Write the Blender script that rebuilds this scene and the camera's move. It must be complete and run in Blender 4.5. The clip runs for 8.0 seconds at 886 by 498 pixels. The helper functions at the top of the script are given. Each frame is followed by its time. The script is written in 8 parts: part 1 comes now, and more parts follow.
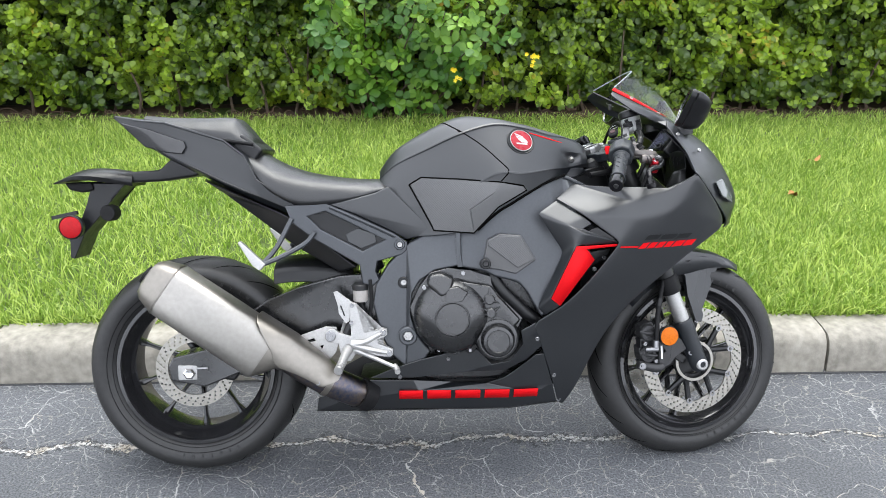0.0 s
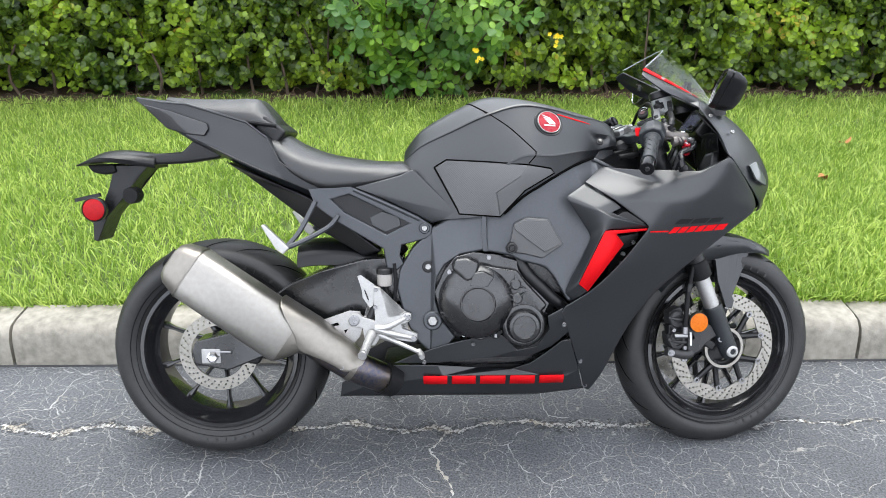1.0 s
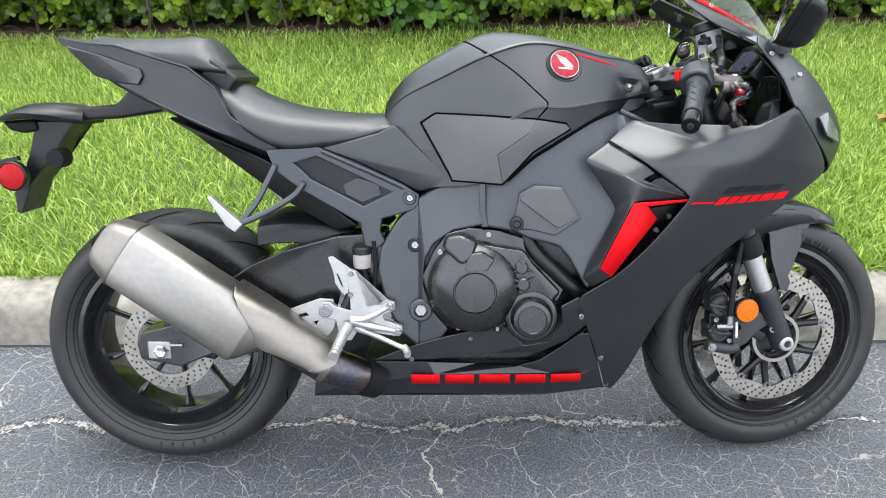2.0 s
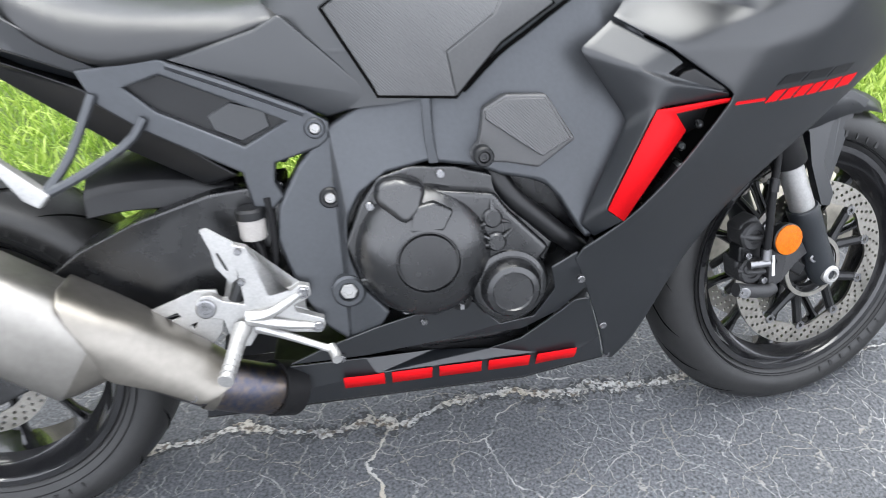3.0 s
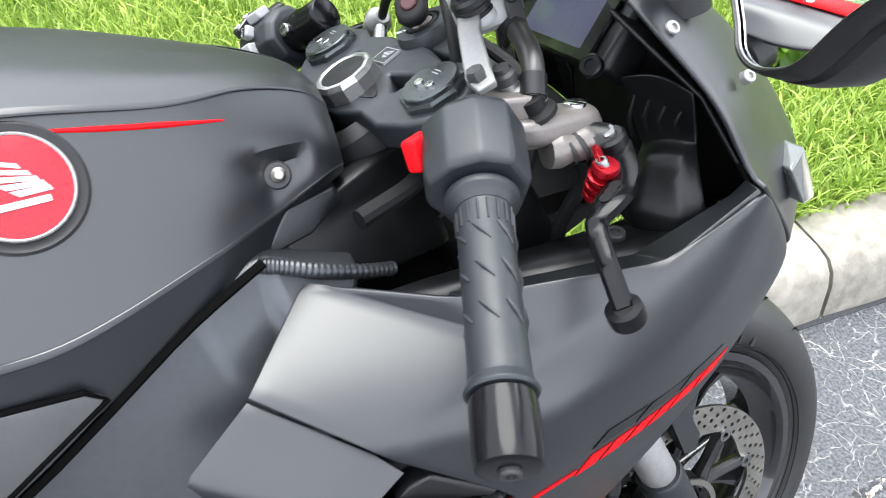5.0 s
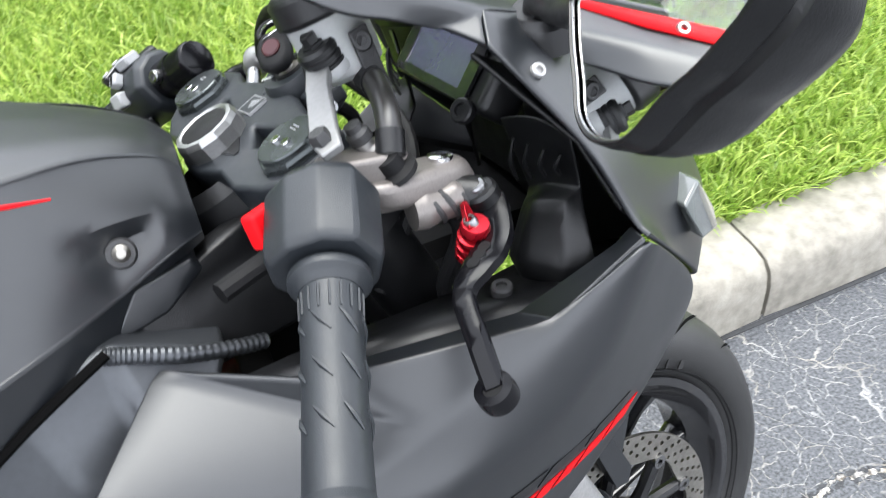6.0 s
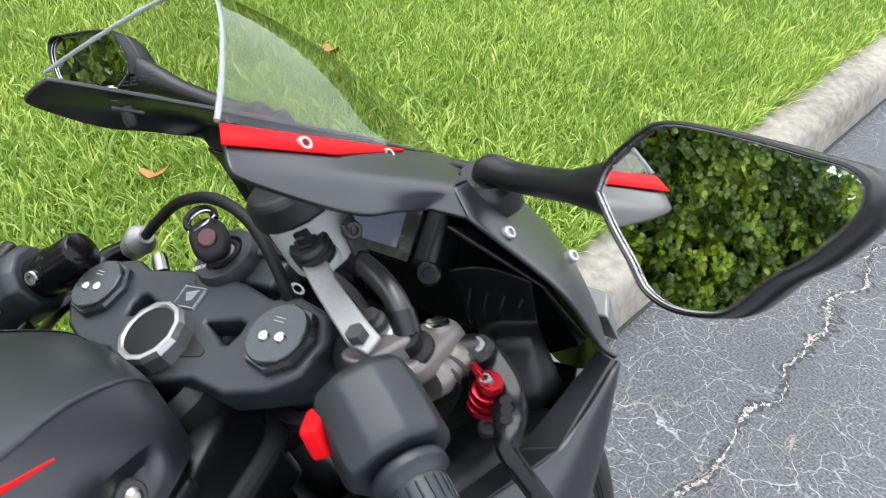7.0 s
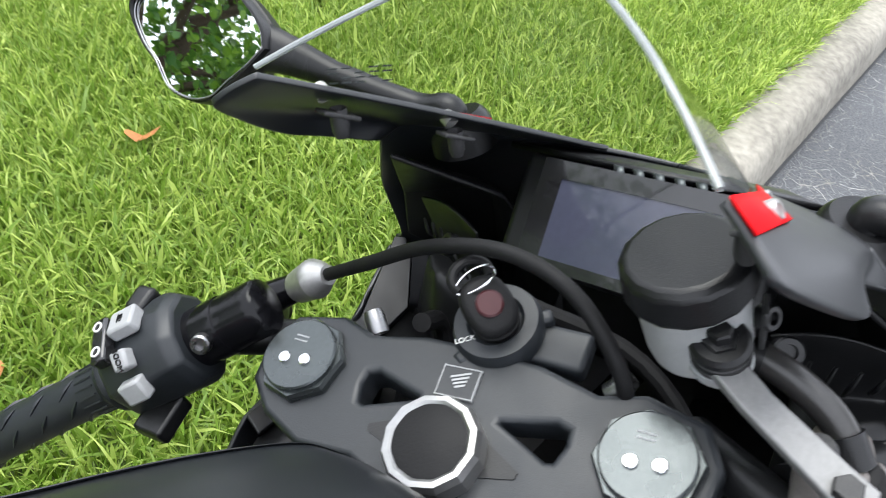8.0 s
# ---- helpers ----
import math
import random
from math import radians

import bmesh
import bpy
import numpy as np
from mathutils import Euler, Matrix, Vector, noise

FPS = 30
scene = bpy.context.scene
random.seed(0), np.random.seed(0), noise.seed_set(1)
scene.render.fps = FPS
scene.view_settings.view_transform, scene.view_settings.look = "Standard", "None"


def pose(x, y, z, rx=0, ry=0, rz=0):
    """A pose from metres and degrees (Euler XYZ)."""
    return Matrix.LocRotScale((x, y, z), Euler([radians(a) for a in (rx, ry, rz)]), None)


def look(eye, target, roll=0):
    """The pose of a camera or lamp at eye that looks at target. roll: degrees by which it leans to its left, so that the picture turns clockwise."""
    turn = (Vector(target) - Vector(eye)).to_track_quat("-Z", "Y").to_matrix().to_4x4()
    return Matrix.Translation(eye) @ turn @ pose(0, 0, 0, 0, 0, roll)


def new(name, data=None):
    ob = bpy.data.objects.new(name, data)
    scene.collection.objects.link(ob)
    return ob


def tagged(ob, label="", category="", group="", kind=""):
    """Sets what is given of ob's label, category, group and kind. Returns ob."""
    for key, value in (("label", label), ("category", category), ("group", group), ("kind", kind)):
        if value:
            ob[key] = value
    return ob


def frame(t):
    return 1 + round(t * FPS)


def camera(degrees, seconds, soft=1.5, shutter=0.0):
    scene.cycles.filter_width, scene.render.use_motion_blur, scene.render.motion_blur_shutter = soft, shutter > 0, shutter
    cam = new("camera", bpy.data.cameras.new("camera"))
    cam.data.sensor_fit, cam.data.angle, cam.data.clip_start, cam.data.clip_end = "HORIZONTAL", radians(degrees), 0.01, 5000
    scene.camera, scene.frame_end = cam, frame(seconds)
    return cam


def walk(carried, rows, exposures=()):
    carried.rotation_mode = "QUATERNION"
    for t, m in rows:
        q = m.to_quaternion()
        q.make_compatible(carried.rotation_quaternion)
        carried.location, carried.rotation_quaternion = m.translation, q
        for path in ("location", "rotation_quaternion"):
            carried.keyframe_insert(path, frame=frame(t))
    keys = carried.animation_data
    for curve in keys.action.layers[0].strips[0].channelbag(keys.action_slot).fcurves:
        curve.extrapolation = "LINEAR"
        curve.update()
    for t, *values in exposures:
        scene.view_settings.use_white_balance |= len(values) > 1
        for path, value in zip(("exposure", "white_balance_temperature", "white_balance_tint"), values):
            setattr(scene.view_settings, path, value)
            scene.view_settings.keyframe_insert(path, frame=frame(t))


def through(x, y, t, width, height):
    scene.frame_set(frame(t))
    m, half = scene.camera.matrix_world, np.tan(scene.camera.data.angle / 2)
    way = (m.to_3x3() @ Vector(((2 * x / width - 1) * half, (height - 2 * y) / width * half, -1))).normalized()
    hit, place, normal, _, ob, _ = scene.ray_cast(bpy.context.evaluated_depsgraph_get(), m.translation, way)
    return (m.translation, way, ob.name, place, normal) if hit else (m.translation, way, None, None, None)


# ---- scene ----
cam = camera(60.1, 8.0, soft=0.6, shutter=0.25)
PATH = [
    (0, (0.648, -1.908, 1.497), (0.702, -0.075, 0.7), 0.1),
    (0.5, (0.64, -1.906, 1.493), (0.681, -0.077, 0.686), -0.0),
    (1, (0.63, -1.875, 1.488), (0.636, -0.06, 0.648), -0.3),
    (1.5, (0.713, -1.72, 1.427), (0.674, 0.069, 0.533), -0.9),
    (1.7, (0.726, -1.636, 1.42), (0.649, 0.136, 0.496), -1.3),
    (2.8, (0.611, -1.07, 1.271), (0.747, 0.526, 0.073), -1.9),
    (3, (0.647, -0.974, 1.211), (0.833, 0.587, -0.025), -2.2),
    (3.5, (0.829, -0.747, 1.09), (1.02, 0.732, -0.243), -4.1),
    (4, (0.926, -0.635, 1.148), (1.187, 0.818, -0.202), -3.7),
    (4.5, (0.983, -0.423, 1.205), (1.378, 1.011, -0.132), -1.7),
    (4.7, (0.997, -0.366, 1.222), (1.440, 1.026, -0.141), -1.3),
    (5.8, (1.134, -0.294, 1.202), (1.586, 1.044, -0.214), -3.8),
    (6, (1.118, -0.289, 1.217), (1.654, 1.04, -0.177), -3.2),
    (6.5, (1.056, -0.241, 1.277), (2.027, 0.944, -0.009), 1.0),
    (7, (0.98, -0.177, 1.278), (2.173, 0.858, 0.051), 4.2),
    (7.5, (0.979, -0.016, 1.257), (2.172, 0.995, 0.01), 4.2),
    (8, (0.939, 0.115, 1.216), (2.206, 0.926, -0.102), 9.7),
]
walk(cam, [(t, look(eye, target, roll)) for t, eye, target, roll in PATH], [(0.0, 0.36), (1.5, 0.38), (3.0, 0.68), (3.5, 0.82), (4.5, 0.86), (6.0, 0.76), (6.5, 0.38), (7.0, 0.26), (7.5, 0.20), (8.0, 0.25)])

# ---- daylight: bright, thinly clouded sky with a soft high sun ----
world = bpy.data.worlds.new("sky")
scene.world = world
world.use_nodes = True
wt = world.node_tree
for n in list(wt.nodes):
    wt.nodes.remove(n)
w_out = wt.nodes.new("ShaderNodeOutputWorld")
w_sky = wt.nodes.new("ShaderNodeTexSky")
w_sky.sky_type, w_sky.sun_disc = "NISHITA", False
w_sky.sun_elevation, w_sky.sun_rotation = radians(74), radians(9)
w_bg = wt.nodes.new("ShaderNodeBackground")
w_bg.inputs["Strength"].default_value = 0.15
w_cloud = wt.nodes.new("ShaderNodeBackground")
w_cloud.inputs["Color"].default_value = (0.93, 0.975, 1.08, 1)
w_map = wt.nodes.new("ShaderNodeTexCoord")
w_axes = wt.nodes.new("ShaderNodeSeparateXYZ")
w_high = wt.nodes.new("ShaderNodeMapRange")
w_high.inputs["To Min"].default_value, w_high.inputs["To Max"].default_value = 2.2, 2.0
wt.links.new(w_map.outputs["Generated"], w_axes.inputs[0])
wt.links.new(w_axes.outputs["Z"], w_high.inputs["Value"])
wt.links.new(w_high.outputs["Result"], w_cloud.inputs["Strength"])
w_noise = wt.nodes.new("ShaderNodeTexNoise")
w_noise.inputs["Scale"].default_value, w_noise.inputs["Detail"].default_value = 2.2, 6
w_ramp = wt.nodes.new("ShaderNodeValToRGB")
w_ramp.color_ramp.elements[0].position, w_ramp.color_ramp.elements[1].position = 0.20, 0.46
w_mix = wt.nodes.new("ShaderNodeMixShader")
wt.links.new(w_map.outputs["Generated"], w_noise.inputs["Vector"])
wt.links.new(w_noise.outputs["Fac"], w_ramp.inputs["Fac"])
wt.links.new(w_ramp.outputs["Color"], w_mix.inputs["Fac"])
wt.links.new(w_sky.outputs["Color"], w_bg.inputs["Color"])
wt.links.new(w_bg.outputs[0], w_mix.inputs[1])
wt.links.new(w_cloud.outputs[0], w_mix.inputs[2])
wt.links.new(w_mix.outputs[0], w_out.inputs["Surface"])

sun = new("sun", bpy.data.lights.new("sun", "SUN"))
sun.data.energy, sun.data.angle, sun.data.color = 3.0, radians(45), (0.97, 0.97, 0.92)
sun.matrix_world = look((0.2, 1.3, 4.6), (0, 0, 0))

from mathutils.bvhtree import BVHTree

# ---- materials ----
def material(name, color, rough=0.5, metal=0.0, vary=0.12, scale=30.0, bump=0.0, bump_scale=400.0, spec=0.5, coat=0.0,
             second=None, alpha=1.0, transmission=0.0, rough_vary=0.08, clearance=0.05):
    """A worn surface: base colour varied at two scales, varied roughness and a fine relief."""
    m = bpy.data.materials.new(name)
    m.use_nodes = True
    nt = m.node_tree
    b = nt.nodes["Principled BSDF"]
    b.inputs["Metallic"].default_value = metal
    b.inputs["Specular IOR Level"].default_value = spec
    b.inputs["Coat Weight"].default_value = coat
    b.inputs["Transmission Weight"].default_value = transmission
    co = nt.nodes.new("ShaderNodeTexCoord")
    n1 = nt.nodes.new("ShaderNodeTexNoise")
    n1.inputs["Scale"].default_value, n1.inputs["Detail"].default_value = scale, 5
    n2 = nt.nodes.new("ShaderNodeTexNoise")
    n2.inputs["Scale"].default_value, n2.inputs["Detail"].default_value = scale * 9, 3
    for n in (n1, n2):
        nt.links.new(co.outputs["Object"], n.inputs["Vector"])
    add = nt.nodes.new("ShaderNodeMath")
    add.operation = "ADD"
    nt.links.new(n1.outputs["Fac"], add.inputs[0])
    nt.links.new(n2.outputs["Fac"], add.inputs[1])
    ramp = nt.nodes.new("ShaderNodeMapRange")
    ramp.inputs["From Min"].default_value, ramp.inputs["From Max"].default_value = 0.6, 1.4
    nt.links.new(add.outputs[0], ramp.inputs["Value"])
    mix = nt.nodes.new("ShaderNodeMix")
    mix.data_type = "RGBA"
    c2 = second or tuple(min(1.0, c * (1 + 2 * vary)) for c in color)
    c1 = color if second else tuple(c * (1 - vary) for c in color)
    mix.inputs["A"].default_value, mix.inputs["B"].default_value = (*c1, 1), (*c2, 1)
    nt.links.new(ramp.outputs["Result"], mix.inputs["Factor"])
    nt.links.new(mix.outputs["Result"], b.inputs["Base Color"])
    rr = nt.nodes.new("ShaderNodeMapRange")
    rr.inputs["From Min"].default_value, rr.inputs["From Max"].default_value = 0.3, 0.7
    rr.inputs["To Min"].default_value, rr.inputs["To Max"].default_value = max(0.0, rough - rough_vary), min(1.0, rough + rough_vary)
    nt.links.new(n1.outputs["Fac"], rr.inputs["Value"])
    nt.links.new(rr.outputs["Result"], b.inputs["Roughness"])
    if bump:
        n3 = nt.nodes.new("ShaderNodeTexNoise")
        n3.inputs["Scale"].default_value, n3.inputs["Detail"].default_value = bump_scale, 2
        nt.links.new(co.outputs["Object"], n3.inputs["Vector"])
        bn = nt.nodes.new("ShaderNodeBump")
        bn.inputs["Strength"].default_value, bn.inputs["Distance"].default_value = bump, 0.001
        nt.links.new(n3.outputs["Fac"], bn.inputs["Height"])
        nt.links.new(bn.outputs["Normal"], b.inputs["Normal"])
    return m


MATTE = material("matte_black_paint", (0.0058, 0.0072, 0.0092), 0.38, 0.0, 0.08, 14, 0.04, 1500, spec=0.86, rough_vary=0.03)
PLASTIC = material("black_plastic", (0.0048, 0.0050, 0.0056), 0.38, 0.0, 0.2, 40, 0.15, 900, spec=0.42)
DARK = material("dark_rubber", (0.0045, 0.0045, 0.005), 0.6, 0.0, 0.2, 50, 0.2, 700, spec=0.25)
TYRE = material("tyre_rubber", (0.011, 0.011, 0.0112), 0.50, 0.0, 0.25, 7, 0.35, 500, rough_vary=0.1, second=(0.020, 0.0198, 0.0194), spec=0.5)
GLOSS = material("gloss_black_rim", (0.010, 0.010, 0.011), 0.18, 0.0, 0.2, 30, coat=0.6)
SEATM = material("seat_vinyl", (0.0040, 0.0044, 0.0052), 0.36, 0.0, 0.12, 25, 0.3, 1800, spec=0.75)
FRAMEM = material("satin_black_frame", (0.055, 0.059, 0.065), 0.40, 0.6, 0.08, 18, 0.05, 1400, spec=0.95, rough_vary=0.04)
ENGINE = material("engine_cover_black", (0.0070, 0.0073, 0.0080), 0.26, 0.1, 0.12, 25, 0.12, 1100, spec=1.0)
TITAN = material("brushed_titanium", (0.33, 0.315, 0.29), 0.42, 1.0, 0.08, 9, 0.06, 900)
TITANB = material("heat_tinted_steel", (0.19, 0.15, 0.11), 0.34, 1.0, 0.25, 12, second=(0.05, 0.065, 0.115))
ALU = material("cast_aluminium", (0.42, 0.415, 0.405), 0.46, 0.8, 0.12, 30, 0.15, 900)
CHROME = material("chrome", (0.74, 0.74, 0.75), 0.14, 1.0, 0.04, 30)
TITAN2 = material("dull_titanium", (0.29, 0.27, 0.24), 0.38, 1.0, 0.25, 9, 0.08, 700, second=(0.23, 0.215, 0.19))
STEEL = material("disc_steel", (0.32, 0.305, 0.275), 0.36, 1.0, 0.15, 25, 0.05, 900)
BOLT = material("zinc_bolt", (0.27, 0.27, 0.275), 0.30, 1.0, 0.1, 60)
RED = material("red_paint", (0.62, 0.004, 0.008), 0.55, 0.0, 0.05, 30, spec=0.12)
BADGERED = material("red_enamel", (0.27, 0.005, 0.014), 0.30, 0.0, 0.15, 60, spec=0.4)
BADGEPALE = material("silver_print", (0.52, 0.50, 0.50), 0.4, 0.3, 0.06, 60)
SEAM = material("panel_gap", (0.0025, 0.0025, 0.0025), 0.95, 0.0, 0.1, 60, spec=0.05)
LENS = material("headlight_lens", (0.10, 0.11, 0.105), 0.07, 0.0, 0.1, 60, coat=0.8)
REDANO = material("red_anodised", (0.36, 0.006, 0.015), 0.25, 0.7, 0.08, 60)
ORANGE = material("amber_reflector", (0.70, 0.185, 0.003), 0.35, 0.0, 0.10, 160, 0.9, 600, spec=0.25, second=(0.42, 0.075, 0.001))
REDREF = material("red_reflector", (0.45, 0.006, 0.010), 0.35, 0.0, 0.10, 120, 0.9, 600, spec=0.2, second=(0.26, 0.003, 0.006))
WHITE = material("white_plastic", (0.72, 0.72, 0.70), 0.45, 0.0, 0.05, 40)
BRONZE = material("bronze_caliper", (0.17, 0.155, 0.145), 0.42, 0.5, 0.1, 60, 0.2, 900)
GREYM = material("grey_cast", (0.040, 0.040, 0.041), 0.5, 0.4, 0.12, 60, 0.3, 900)


# ---- building helpers ----
def finish(bm, sharp=32):
    bmesh.ops.recalc_face_normals(bm, faces=bm.faces)
    for f in bm.faces:
        f.smooth = True
    for e in bm.edges:
        if len(e.link_faces) == 2 and e.calc_face_angle(0) > radians(sharp):
            e.smooth = False


def part(name, bm, mat, parent=None, label="", bevel=0.0, thick=0.0, sub=0, sharp=32, seg=2, offset=-1.0):
    """Links bm as one mesh object under parent."""
    finish(bm, sharp)
    me = bpy.data.meshes.new(name)
    bm.to_mesh(me)
    bm.free()
    me.materials.append(mat)
    ob = new(name, me)
    ob.parent = parent
    if label:
        ob["label"] = label
    if thick:
        mod = ob.modifiers.new("thickness", "SOLIDIFY")
        mod.thickness, mod.offset = thick, offset
    if sub:
        mod = ob.modifiers.new("smooth", "SUBSURF")
        mod.levels = mod.render_levels = sub
    if bevel:
        mod = ob.modifiers.new("edge", "BEVEL")
        mod.width, mod.segments, mod.limit_method, mod.angle_limit = bevel, seg, "ANGLE", radians(24)
        mod.harden_normals = False
        if bevel > 0.0025:
            ob.modifiers.new("normals", "WEIGHTED_NORMAL").keep_sharp = False
            for e in me.edges:
                e.use_edge_sharp = False
    return ob


def empty(name, m=None):
    ob = new(name)
    ob.empty_display_size = 0.05
    if m is not None:
        ob.matrix_basis = m
    return ob


def box_bm(sx, sy, sz, m=Matrix()):
    bm = bmesh.new()
    bmesh.ops.create_cube(bm, size=1.0, matrix=m @ Matrix.Diagonal((sx, sy, sz, 1)))
    return bm


def lathe(profile, n=48, m=Matrix(), bm=None, closed=False):
    """Turns (radius, along) pairs about the local Y axis."""
    bm = bm or bmesh.new()
    rings = []
    for r, a in profile:
        if r < 1e-6:
            rings.append([bm.verts.new(m @ Vector((0, a, 0)))])
        else:
            rings.append([bm.verts.new(m @ Vector((r * math.cos(2 * math.pi * i / n), a, r * math.sin(2 * math.pi * i / n)))) for i in range(n)])
    if closed:
        rings.append(rings[0])
    for p, q in zip(rings, rings[1:]):
        for i in range(n):
            j = (i + 1) % n
            if len(p) == 1 and len(q) == 1:
                continue
            if len(p) == 1:
                bm.faces.new((p[0], q[i], q[j]))
            elif len(q) == 1:
                bm.faces.new((p[i], p[j], q[0]))
            else:
                bm.faces.new((p[i], p[j], q[j], q[i]))
    return bm


def spline(pts, n):
    """n + 1 points evenly along a Catmull-Rom curve through pts."""
    P = [Vector(p) for p in pts]
    out = []
    for k in range(n + 1):
        s = k / n * (len(P) - 1)
        i = min(int(s), len(P) - 2)
        u = s - i
        p1, p2 = P[i], P[i + 1]
        p0 = P[i - 1] if i else p1 * 2 - p2
        p3 = P[i + 2] if i + 2 < len(P) else p2 * 2 - p1
        out.append(0.5 * (2 * p1 + (p2 - p0) * u + (2 * p0 - 5 * p1 + 4 * p2 - p3) * u * u + (3 * p1 - p0 - 3 * p2 + p3) * u ** 3))
    return out


def tube(pts, r, n=12, steps=16, bm=None, straight=False, ends=True):
    """A round bar along pts; r is one radius or one for each step of the way."""
    bm = bm or bmesh.new()
    P = [Vector(p) for p in pts] if straight else spline(pts, steps)
    rad = [r] * len(P) if isinstance(r, (int, float)) else [float(v) for v in np.interp(np.linspace(0, 1, len(P)), np.linspace(0, 1, len(r)), r)]
    rings, up = [], None
    for i, p in enumerate(P):
        d = (P[min(i + 1, len(P) - 1)] - P[max(i - 1, 0)]).normalized()
        if up is None:
            up = Vector((0, 0, 1)) if abs(d.z) < 0.9 else Vector((1, 0, 0))
        s = d.cross(up).normalized()
        up = s.cross(d)
        rings.append([bm.verts.new(p + rad[i] * (s * math.cos(2 * math.pi * k / n) + up * math.sin(2 * math.pi * k / n))) for k in range(n)])
    for a, b in zip(rings, rings[1:]):
        for k in range(n):
            bm.faces.new((a[k], a[(k + 1) % n], b[(k + 1) % n], b[k]))
    if ends:
        bm.faces.new(rings[0][::-1])
        bm.faces.new(rings[-1])
    return bm


def plate(outline, y0, y1, bm=None, m=Matrix()):
    """A slab: an outline in x and z between two y."""
    bm = bm or bmesh.new()
    a = [bm.verts.new(m @ Vector((x, y0, z))) for x, z in outline]
    b = [bm.verts.new(m @ Vector((x, y1, z))) for x, z in outline]
    n = len(a)
    bm.faces.new(a)
    bm.faces.new(b[::-1])
    for i in range(n):
        bm.faces.new((a[i], b[i], b[(i + 1) % n], a[(i + 1) % n]))
    return bm


def skin(verts, faces, bm=None, mirror=False):
    """A sheet of facets from named corners; mirrored over the middle plane if asked."""
    bm = bm or bmesh.new()
    for sgn in ((1, -1) if mirror else (1,)):
        used = {k for f in faces for k in f.split()}
        v = {k: bm.verts.new((p[0], p[1] * sgn, p[2])) for k, p in verts.items() if k in used}
        for f in faces:
            bm.faces.new([v[k] for k in f.split()])
    return bm


def loft(sections, n=24, m=8, cap=True, bm=None, smooth_along=True):
    """A skin over sections: each is (x, [(y, z), ...]) for one half, from the top middle down; mirrored to the other half."""
    bm = bm or bmesh.new()
    half = [[Vector((x, y, z)) for y, z in pts] for x, pts in sections]
    half = [spline(h, m) for h in half]
    cols = len(half[0])
    if smooth_along:
        lines = [spline([h[c] for h in half], n) for c in range(cols)]
        half = [[lines[c][k] for c in range(cols)] for k in range(n + 1)]
    rows = []
    for h in half:
        right = [bm.verts.new(p) for p in h]
        left = [v if abs(v.co.y) < 1e-5 else bm.verts.new((v.co.x, -v.co.y, v.co.z)) for v in right]
        loop = right + [v for v in reversed(left) if v not in right]
        rows.append(loop)
    cnt = min(len(r) for r in rows)
    for a, b in zip(rows, rows[1:]):
        if len(a) != len(b):
            continue
        k = len(a)
        closed = half[0][-1].y == 0 or abs(half[0][-1].y) > 1e-5
        for i in range(k if closed else k - 1):
            j = (i + 1) % k
            q = [a[i], a[j], b[j], b[i]]
            bm.faces.new(q)
    if cap:
        for r in (rows[0], rows[-1]):
            try:
                bm.faces.new(r)
            except ValueError:
                pass
    return bm


def smooth_skin(name, verts, faces, mat, parent, label="", crease=0.6, soft=16, thick=0.004, offset=1.0, level=3, sharp=34):
    """A moulded sheet: facets rounded into one skin, with its outline kept and its sharper folds held."""
    bm = skin(verts, faces)
    bmesh.ops.recalc_face_normals(bm, faces=bm.faces)
    fold = bm.edges.layers.float.new("crease_edge")
    for e in bm.edges:
        if len(e.link_faces) < 2:
            e[fold] = 1.0
        elif e.calc_face_angle(0) > radians(soft):
            e[fold] = crease
    for f in bm.faces:
        f.smooth = True
    me = bpy.data.meshes.new(name)
    bm.to_mesh(me)
    bm.free()
    me.materials.append(mat)
    ob = new(name, me)
    ob.parent = parent
    if label:
        ob["label"] = label
    mod = ob.modifiers.new("smooth", "SUBSURF")
    mod.levels = mod.render_levels = level
    mod = ob.modifiers.new("thickness", "SOLIDIFY")
    mod.thickness, mod.offset = thick, offset
    mod = ob.modifiers.new("edge", "BEVEL")
    mod.width, mod.segments, mod.limit_method, mod.angle_limit = 0.0012, 2, "ANGLE", radians(50)
    return ob


def shaped_tree(ob):
    """The finished surface of an object, for laying thin things on it."""
    bpy.context.view_layer.update()
    return BVHTree.FromObject(ob, bpy.context.evaluated_depsgraph_get())


def bolt(name, p, parent, r=0.007, d=(0, -1, 0), mat=None, label="", h=0.004, socket=True, hexa=False):
    """A screw head at p that faces d."""
    m = Matrix.Translation(p) @ Vector((0, -1, 0)).rotation_difference(Vector(d)).to_matrix().to_4x4()
    n = 6 if hexa else 20
    prof = [(r, 0.003), (r, -h * 0.7), (r * 0.86, -h)]
    prof += [(r * 0.52, -h), (r * 0.48, -h * 0.35), (0, -h * 0.3)] if socket else [(0, -h)]
    return part(name, lathe(prof, n, m), mat or BOLT, parent, label)

